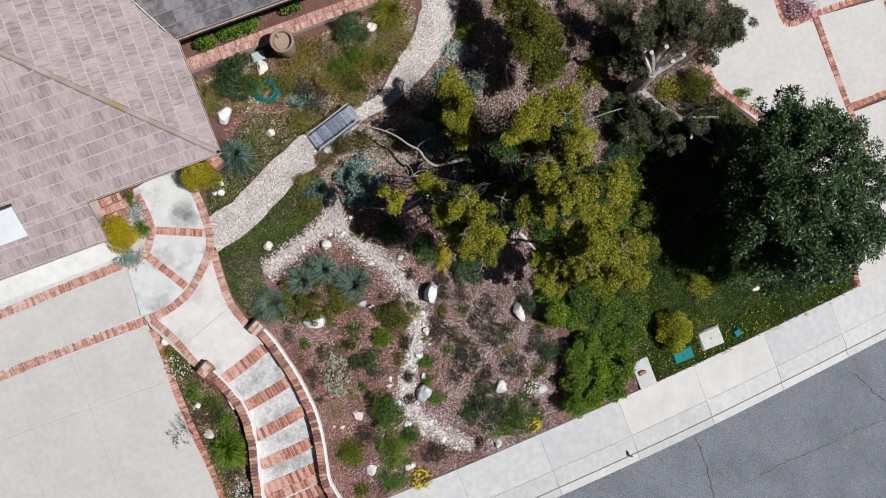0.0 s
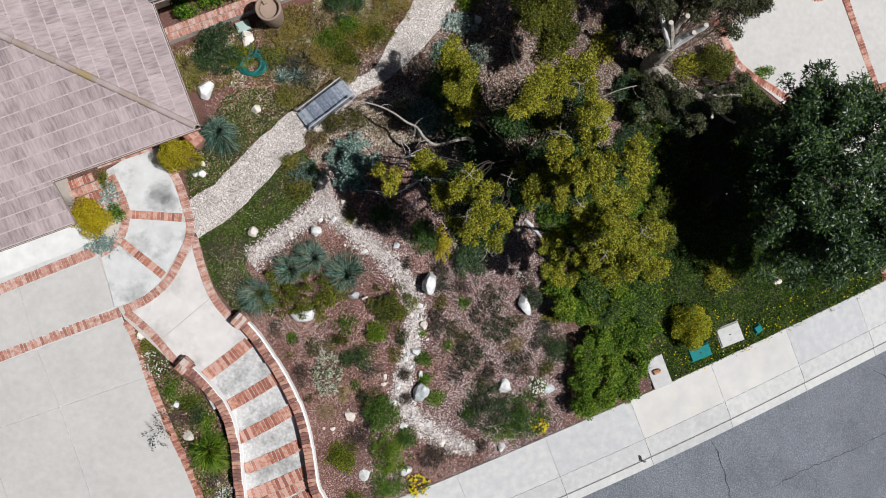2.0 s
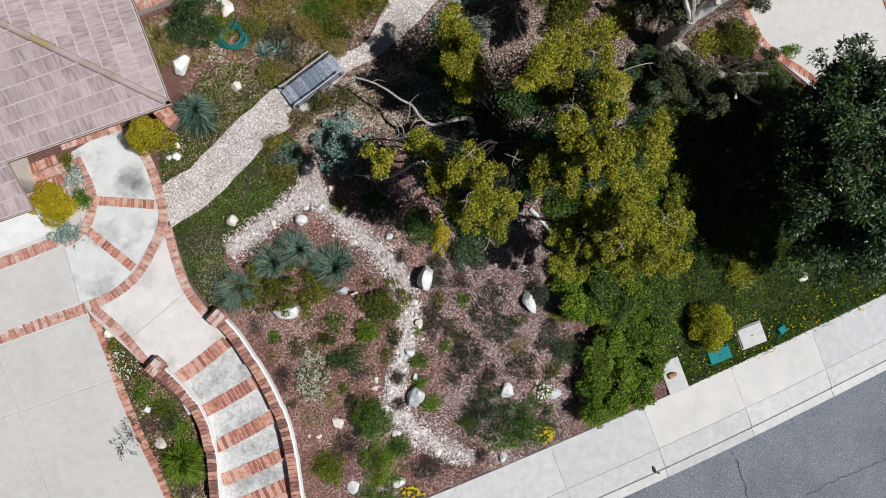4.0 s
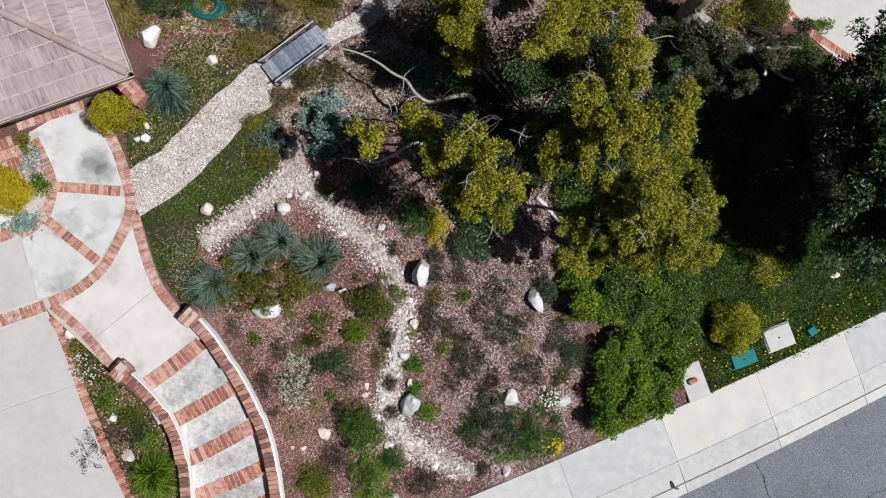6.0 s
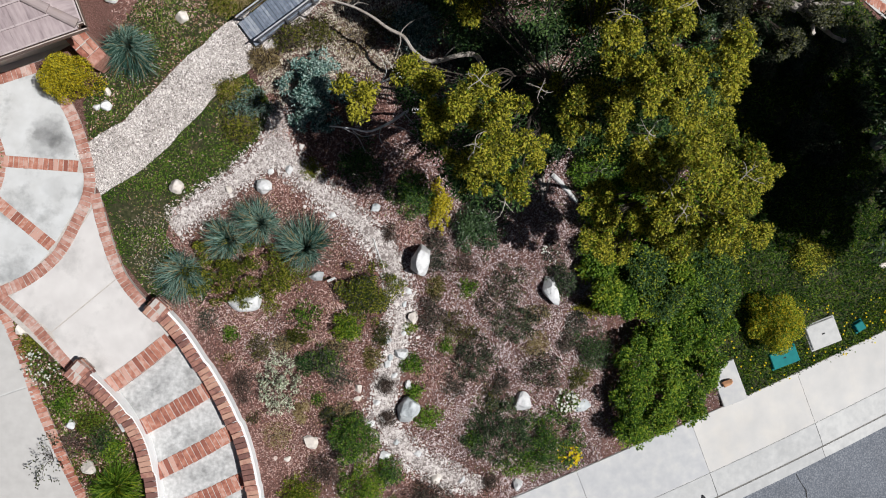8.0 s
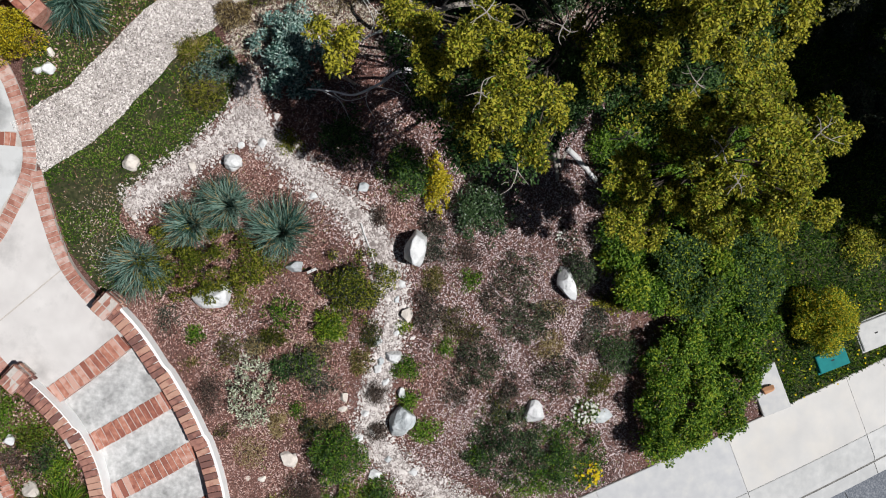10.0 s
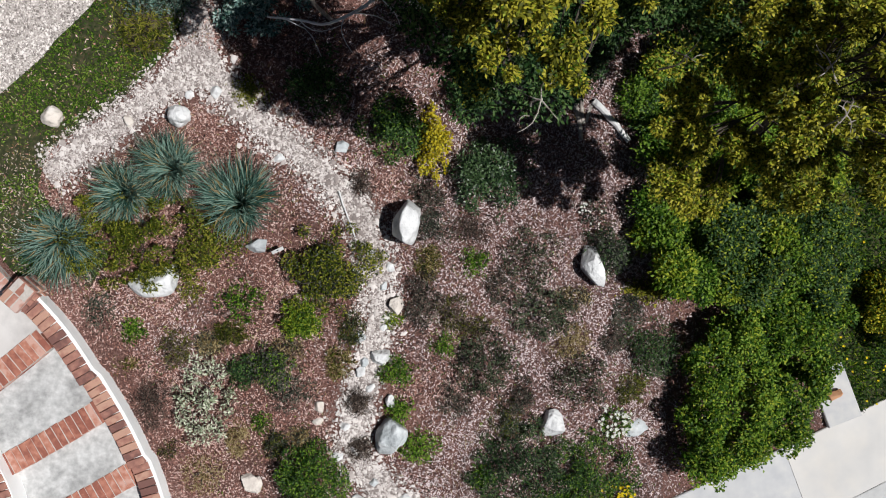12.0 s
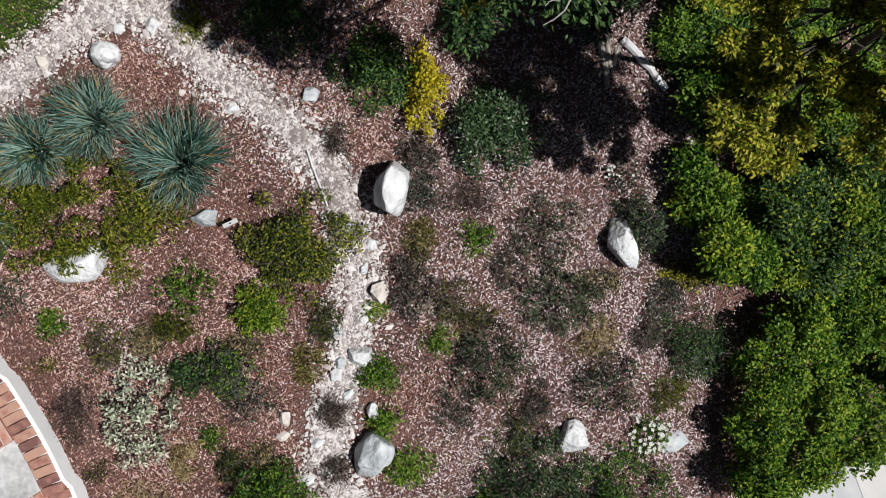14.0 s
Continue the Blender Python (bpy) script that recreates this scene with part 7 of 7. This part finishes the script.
# these two grey branches take the palest bark to stand for sun on them
bare_branch([foot((0.77, 1.26)), (0.26, 1.22, 1.0), (-0.08, 1.02, 1.05), (-0.41, 0.87, 1.05), (-0.68, 0.92, 1.0), (-1.04, 0.95, 1.0)], 0.034, "thin pale bare branch under the tree, lightened as if sunlit", "bark_pale", 2, 8)
bare_branch([foot((0.63, 1.63)), (0.1, 1.67, 1.05), (-0.16, 1.63, 1.1), (-0.34, 1.53, 1.1), (-0.52, 1.52, 1.1)], 0.034, "thin pale bare branch under the tree, lightened as if sunlit", "bark_pale", 3, 5)
bare_branch([foot((2.24, 4.49)), (2.20, 3.88, 0.60), (2.38, 3.44, 0.80), (2.57, 3.11, 0.80)], 0.035, "thin bare trunk beside the path", "bark", 5, 4)
bare_branch([foot((5.42, 3.63)), (4.83, 3.34, 0.30), (4.37, 3.17, 0.50), (3.81, 2.89, 0.60)], 0.016, "long thin grey bare branch", "bark", 6, 3)

# ---- hedge by the pavement
def hedge(centres, leaf, second, label, count, seed, r=0.5, h=0.7):
    base = centres[0]
    z0 = ground(*base)
    root = thing("hedge", label, "hedge", at=(base[0], base[1], z0))
    rnd = random.Random(seed)
    clumps = []
    for x, y in centres:
        zg = ground(x, y) - z0
        for i in range(17):
            a = rnd.uniform(0, 6.28)
            d = r * 0.85 * math.sqrt(rnd.random())
            rr = r * rnd.uniform(0.16, 0.34)
            clumps.append(((x - base[0] + math.cos(a) * d, y - base[1] + math.sin(a) * d, zg + h * rnd.uniform(0.35, 0.9) * (1 - 0.3 * (d / r) ** 2)), (rr, rr, rr * 0.8)))
        clumps.append(((x - base[0], y - base[1], zg + h * 0.4), (r * 0.75, r * 0.75, h * 0.35)))
    put("foliage", crown_mesh("foliage", clumps, count, 0.042, 0.022, LEAF[leaf], seed, shell=0.5), root)
    put("foliage", crown_mesh("foliage", clumps, int(count * 0.38), 0.044, 0.022, LEAF[second], seed + 1, shell=0.3), root)
    stems(root, r, h, 9, seed, thick=0.014)
    return root


hedge([(4.01, -3.86), (4.47, -3.72), (4.98, -3.51), (5.21, -3.08), (5.26, -2.62), (3.98, -3.31), (4.03, -2.74), (4.66, -3.06), (4.71, -2.45), (4.30, -2.37), (5.37, -2.15), (4.85, -2.00)], "green", "lime", "dense bright green hedge beside the pavement", 34000, 401, 0.36, 0.9)
hedge([(4.41, -1.67), (4.93, -1.46), (4.11, -1.17), (5.29, -1.11), (4.70, -0.90), (5.38, -1.75)], "deep", "lime", "dark green bushes between hedge and tree", 20000, 402, 0.42, 1.1)
hedge([(5.44, -0.83), (5.89, 0.01), (5.73, 0.86)], "dusk", "lime", "leafy green undergrowth by the lawn", 12000, 403, 0.36, 0.7)
def thicket(outline, leaf, second, label, count, seed, h=0.6, per_area=11, light=0.5):
    """Low leafy growth of uneven height that fills an outline."""
    pts = scatter(outline, per_area, seed)
    base = pts.mean(0)
    z0 = ground(*base)
    root = thing("undergrowth", label, "undergrowth", at=(base[0], base[1], z0))
    rnd = random.Random(seed)
    clumps = []
    for x, y in pts:
        r = rnd.uniform(0.1, 0.24)
        tall = h * (0.75 + 0.9 * noise.noise((x * 1.3, y * 1.3, seed))) * rnd.uniform(0.5, 1.2)
        zz = ground(x, y) - z0 + max(0.08, tall)
        clumps.append(((x - base[0], y - base[1], zz), (r, r, r * 0.75)))
    put("foliage", crown_mesh("foliage", clumps, count, 0.045, 0.022, LEAF[leaf], seed, shell=0.2, floor=-0.7), root)
    put("foliage", crown_mesh("foliage", clumps[::2], int(count * light), 0.048, 0.023, LEAF[second], seed + 1, shell=0.4, floor=-0.2), root)
    stems(root, 0.6, h, 12, seed, thick=0.01)
    return root


thicket([(3.25, -1.45), (3.18, -0.9), (3.22, -0.3), (3.3, 0.2), (3.4, 0.5), (3.8, 0.3), (4.6, 0.35), (5.3, 0.2), (5.5, -0.6), (5.6, -1.7), (4.6, -1.9), (3.7, -1.9)], "green", "lime", "dense leafy undergrowth below the yellow-green tree", 60000, 404, 0.62, 20, 0.55)
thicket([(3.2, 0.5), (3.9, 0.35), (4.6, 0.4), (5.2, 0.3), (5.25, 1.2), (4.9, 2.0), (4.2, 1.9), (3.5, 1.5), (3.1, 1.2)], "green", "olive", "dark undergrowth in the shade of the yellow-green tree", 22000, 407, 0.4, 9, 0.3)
# the next three thickets are added in dark leaves to stand for the trees' shade
thicket([(5.57, 2.98), (6.84, 3.47), (8.16, 3.68), (8.84, 3.04), (9.02, 1.68), (8.33, 0.62), (7.16, 0.90), (6.68, 2.07)], "dark", "gum", "sparse growth with leaves darkened for the deep shade below two trees", 14000, 408, 0.3, 6, 0.4)
thicket([(4.6, 5.7), (5.2, 5.6), (5.5, 4.6), (5.2, 4.1), (4.75, 4.3)], "dark", "gum", "dark growth standing for shade beside the gum tree's trunk", 8000, 410, 0.35, 14, 0.3)
thicket([(4.69, 3.77), (5.50, 4.13), (6.04, 3.29), (5.45, 2.33), (4.78, 2.24)], "dark", "dusk", "low growth with leaves darkened for shade beside the gum tree", 13000, 409, 0.3, 14, 0.25)
shrub((4.3, 0.66), (0.55, 0.4), 0.4, "green", "spreading leafy bush below the tree", 3600, (0.045, 0.02), 94, second=("deep", 0.5))
shrub((3.45, 0.35), (0.4, 0.34), 0.45, "green", "leafy green bush below the tree", 2600, (0.045, 0.02), 93, second=("deep", 0.5))
shrub((3.08, 0.5), (0.2, 0.24), 0.4, "green", "leafy green bush beside the white log", 1500, (0.04, 0.018), 90)
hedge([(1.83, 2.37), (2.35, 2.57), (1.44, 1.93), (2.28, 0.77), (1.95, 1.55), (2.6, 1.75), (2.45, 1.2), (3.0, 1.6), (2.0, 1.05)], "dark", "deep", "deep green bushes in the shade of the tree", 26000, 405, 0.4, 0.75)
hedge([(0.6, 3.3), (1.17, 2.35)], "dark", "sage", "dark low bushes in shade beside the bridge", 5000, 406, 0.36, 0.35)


# ================================================================ small things
# ---- footbridge
B0, B1 = Vector((-2.42, 2.51, 0)), Vector((-1.43, 3.28, 0))
bz = ground(B0.x, B0.y) + 0.1
bridge = thing("footbridge", "small weathered grey wooden footbridge with low rails", "bridge", at=((B0.x + B1.x) / 2, (B0.y + B1.y) / 2, bz))
bd = (B1 - B0)
blen = bd.length
bang = math.atan2(bd.y, bd.x)
plank = [box_mesh("plank", 0.05, 0.45, 0.03, M["wood"], 0.004, 0.003, i) for i in range(3)]
rnd = random.Random(3)
num = int(blen / 0.054)
for i in range(num):
    t = (i + 0.5) / num - 0.5
    put("plank", rnd.choice(plank), bridge, Matrix.Rotation(bang, 4, "Z") @ Matrix.Translation((t * blen, rnd.uniform(-0.006, 0.006), 0.07 * (1 - 4 * t * t))) @ Matrix.Rotation(0.4 * t, 4, "Y"))
for side in (-0.23, 0.23):
    rot = Matrix.Rotation(bang, 4, "Z")
    put("beam", box_mesh("beam", blen, 0.03, 0.12, M["rail"], 0.004), bridge, rot @ Matrix.Translation((0, side * 0.9, -0.13)))
    for t in (-0.42, 0.0, 0.42):
        put("post", box_mesh("post", 0.032, 0.032, 0.36, M["rail"], 0.004), bridge, rot @ Matrix.Translation((t * blen, side, -0.05)))
    put("handrail", box_mesh("handrail", blen * 0.96, 0.02, 0.024, M["rail_pale"], 0.004), bridge, rot @ Matrix.Translation((0, side, 0.31)))
    put("handrail", box_mesh("handrail", blen * 0.9, 0.014, 0.02, M["rail"], 0.003), bridge, rot @ Matrix.Translation((0, side, 0.19)))

# ---- urn
ub = (-3.06, 4.78)
urn = thing("urn", "large plain brown clay urn beside the brick wall", "urn", at=(ub[0], ub[1], ground(*ub)))
bm = bmesh.new()
prof = [(0.18, 0.0), (0.2, 0.06), (0.225, 0.3), (0.25, 0.52), (0.265, 0.72), (0.26, 0.84), (0.25, 0.88), (0.275, 0.91), (0.275, 0.95), (0.225, 0.95), (0.215, 0.9), (0.205, 0.82), (0.195, 0.8)]
rings = [[bm.verts.new((r * math.cos(2 * math.pi * k / 32), r * math.sin(2 * math.pi * k / 32), z)) for k in range(32)] for r, z in prof]
for a, b in zip(rings, rings[1:]):
    for k in range(32):
        f = bm.faces.new((a[k], a[(k + 1) % 32], b[(k + 1) % 32], b[k]))
        f.smooth = True
bm.faces.new(rings[0][::-1])
part("body", bm, M["clay"], urn)
bm = bmesh.new()
bmesh.ops.create_cone(bm, cap_ends=True, segments=28, radius1=0.2, radius2=0.2, depth=0.02)
part("lid", bm, M["clay"], urn, "sunken clay lid", Matrix.Translation((0.01, 0, 0.83)))
put("spout", box_mesh("spout", 0.07, 0.12, 0.06, M["clay"], 0.01), urn, turn_z(-0.1, 0.15, 0.84, 0.6), "small clay block inside the rim")

# ---- hose
hc = (-3.56, 3.79)
hose = thing("garden_hose", "coiled teal garden hose lying on a wire stand", "hose", at=(hc[0], hc[1], ground(*hc)))
cu = bpy.data.curves.new("coil", "CURVE")
cu.dimensions, cu.bevel_depth, cu.bevel_resolution = "3D", 0.013, 2
sp = cu.splines.new("POLY")
rnd = random.Random(2)
npt = 14 * 24
sp.points.add(npt - 1)
for i in range(npt):
    a = 2 * math.pi * i / 24
    turn = int(i / 24)
    rr = 0.33 - 0.02 * (turn % 7) + 0.03 * math.sin(a * 2 + turn)
    sp.points[i].co = (rr * math.cos(a) + 0.035 * math.sin(turn * 2.1), rr * 0.85 * math.sin(a) + 0.035 * math.cos(turn * 1.7), 0.05 + 0.014 * (turn // 2) + 0.01 * math.sin(a * 3 + turn), 1)
cu.materials.append(M["hose"])
put("coil", cu, hose)
bm = bmesh.new()
limb(bm, (-0.05, 0.55, 0), (-0.02, 0.1, 0.35), 0.01, 0.01, rnd, 0.02, 3, 6)
limb(bm, (0.12, 0.5, 0), (0.1, 0.1, 0.35), 0.01, 0.01, rnd, 0.02, 3, 6)
part("stand", bm, M["rail"], hose)
lb = (-3.76, 4.62)
lidbox = thing("irrigation_box", "pale green rectangular cover beside the urn", "utility cover", at=(lb[0], lb[1], ground(*lb)))
M["pale_green"] = mat("pale_green_plastic", [(0.3, 0.42, 0.38), (0.4, 0.5, 0.46)], 8, 0.6, 0.1)
put("cover", box_mesh("cover", 0.3, 0.22, 0.12, M["pale_green"], 0.015), lidbox, Matrix.Rotation(0.35, 4, "Z"))
put("rim", box_mesh("rim", 0.34, 0.26, 0.06, M["rail"], 0.01), lidbox, Matrix.Rotation(0.35, 4, "Z"))

# ---- covers by the pavement
def ground_box(at, size, angle, material, name, label, rim=None, knob=False):
    root = thing(name, label, "utility cover", at=(at[0], at[1], ground(*at)))
    rot = Matrix.Rotation(angle, 4, "Z")
    put("lid", box_mesh("lid", size[0], size[1], size[2], material, 0.012), root, rot @ Matrix.Translation((0, 0, 0.075)))
    put("rim", box_mesh("rim", size[0] + 0.05, size[1] + 0.05, 0.06, rim or material, 0.008), root, rot @ Matrix.Translation((0, 0, 0.03)))
    if knob:
        put("lift_hole", box_mesh("lift_hole", 0.05, 0.02, 0.006, M["crack"], 0), root, rot @ Matrix.Translation((0, 0, 0.075 + size[2])))
    return root


sa = radians(STREET)
ground_box((7.00, -2.77), (0.5, 0.28, 0.07), sa, M["green_box"], "valve_box", "teal plastic valve box cover in the lawn", None, True)
ground_box((7.80, -2.35), (0.56, 0.45, 0.05), sa, M["kerb"], "meter_box", "pale concrete meter box cover in the lawn", None, True)
ground_box((8.59, -2.23), (0.17, 0.16, 0.08), sa + 0.2, M["green_box"], "valve_box", "small teal valve cover in the lawn")
st = (5.93, -3.22)
stone = thing("stepping_slab", "pale concrete slab beside the hedge by the pavement", "paving slab", at=(st[0], st[1], ground(*st)))
put("slab", box_mesh("slab", 0.46, 0.75, 0.075, M["walkway"], 0.01), stone, Matrix.Rotation(sa, 4, "Z"))
M["orange"] = mat("orange_clay", [(0.5, 0.24, 0.12), (0.66, 0.36, 0.2)], 8, 0.7, 0.2)
oc = (5.89, -3.20)
rock(oc, (0.1, 0.06, 0.09), "orange", "small orange clay piece on the slab", 90, 0.5, "clay_piece", 0.2, "ornament", 0.075)
pc = (9.13, -1.08)
rock(pc, (0.14, 0.07, 0.05), "rock_tan", "flat pinkish stone under the dark tree", 91, 0.3)

# ---- plant label, log, planks and sticks in the mulch
pl = (-1.05, -1.38)
tag = thing("plant_label", "small pale plate on a dark stake in the mulch", "plant label", at=(pl[0], pl[1], ground(*pl)))
put("plate", box_mesh("plate", 0.14, 0.04, 0.008, M["kerb"], 0.003), tag, Matrix.Translation((0, 0, 0.16)) @ Matrix.Rotation(0.45, 4, "Z") @ Matrix.Rotation(0.3, 4, "X"))
put("stake", box_mesh("stake", 0.02, 0.02, 0.17, M["rail"], 0), tag)


def log(a, b, r, material, label, name="log"):
    up = r + (0.07 if r < 0.02 else 0.03)
    a, b = Vector(foot(a)) + Vector((0, 0, up)), Vector(foot(b)) + Vector((0, 0, up))
    root = thing(name, label, "log", at=a)
    bm = bmesh.new()
    limb(bm, (0, 0, 0), b - a, r, r * 0.8, random.Random(int(a.x * 50)), 0.04, 7, 9)
    part("wood", bm, M[material], root)


log((2.58, 0.41), (3.02, -0.06), 0.043, "bark_pale", "bleached white log lying in the mulch")
log((2.34, 0.40), (2.43, -0.06), 0.03, "bark", "grey-brown stick leaning in the mulch", "stick")
log((2.43, 0.42), (2.46, 0.13), 0.025, "bark", "grey-brown stick lying in the mulch", "stick")
log((2.55, 0.35), (2.50, 0.15), 0.02, "cut", "pale stick lying in the mulch", "stick")
log((-0.38, -0.71), (-0.20, -1.22), 0.011, "bark_pale", "thin pale stick along the creek", "stick")

# ---- red clay block with a blue cover by the far driveway
bk = (7.03, 6.06)
blk = thing("brick_bin", "red brick box with a blue cover beside the driveway", "garden box", at=(bk[0], bk[1], ground(*bk)))
M["blue"] = mat("blue_cover", [(0.03, 0.09, 0.2), (0.05, 0.14, 0.28)], 8, 0.6, 0.2)
put("body", box_mesh("body", 0.35, 0.7, 0.5, M["brick"], 0.01), blk, Matrix.Rotation(-0.35, 4, "Z"))
put("cover", box_mesh("cover", 0.5, 0.35, 0.05, M["blue"], 0.01), blk, Matrix.Translation((-0.03, 0.42, 0.5)) @ Matrix.Rotation(0.35, 4, "Z"))

# ---- brick porch paving and the stub wall at the house corner
porch = thing("porch_paving", "pinkish brick paving beside the porch", "paving", kind="structure")
pa, pb = Vector((-7.78, 1.07)), Vector((-7.03, 1.37))
pd = (pb - pa).normalized()
pn = Vector((pd.y, -pd.x))
for j in range(4):
    o = pn * (0.1 + 0.205 * j)
    band("course", [tuple(pa + o), tuple(pb + o + pd * 0.12 * j)], "brick_soft" if j % 2 else "brick", "", porch, height=0.0, lift=0.08, seed=90 + j)
stub = thing("stub_wall", "short brick wall end under the eave corner", "garden wall", kind="structure")
sa0, sb0 = Vector((-4.92, 2.30, 0.50)), Vector((-4.60, 1.97, 0.50))
sd = (sb0 - sa0).normalized()
for j in (-1, 0, 1):
    side = Vector((-sd.y, sd.x, 0)) * 0.1 * j
    band("course", [(sa0 + side - sd * 0.3).xy.to_tuple(), (sb0 + side).xy.to_tuple()], "brick", "", stub, height=0.45, lift=0.05, width=0.095, pitch=0.205, seed=95 + j)
bm = bmesh.new()
bmesh.ops.create_cube(bm, size=1)
part("core", bm, M["brick_soft"], stub, m=turn_z((sa0.x + sb0.x) / 2 - sd.x * 0.15, (sa0.y + sb0.y) / 2 - sd.y * 0.15, 0.15, math.atan2(sd.y, sd.x), (sb0 - sa0).length + 0.3, 0.28, 0.6))
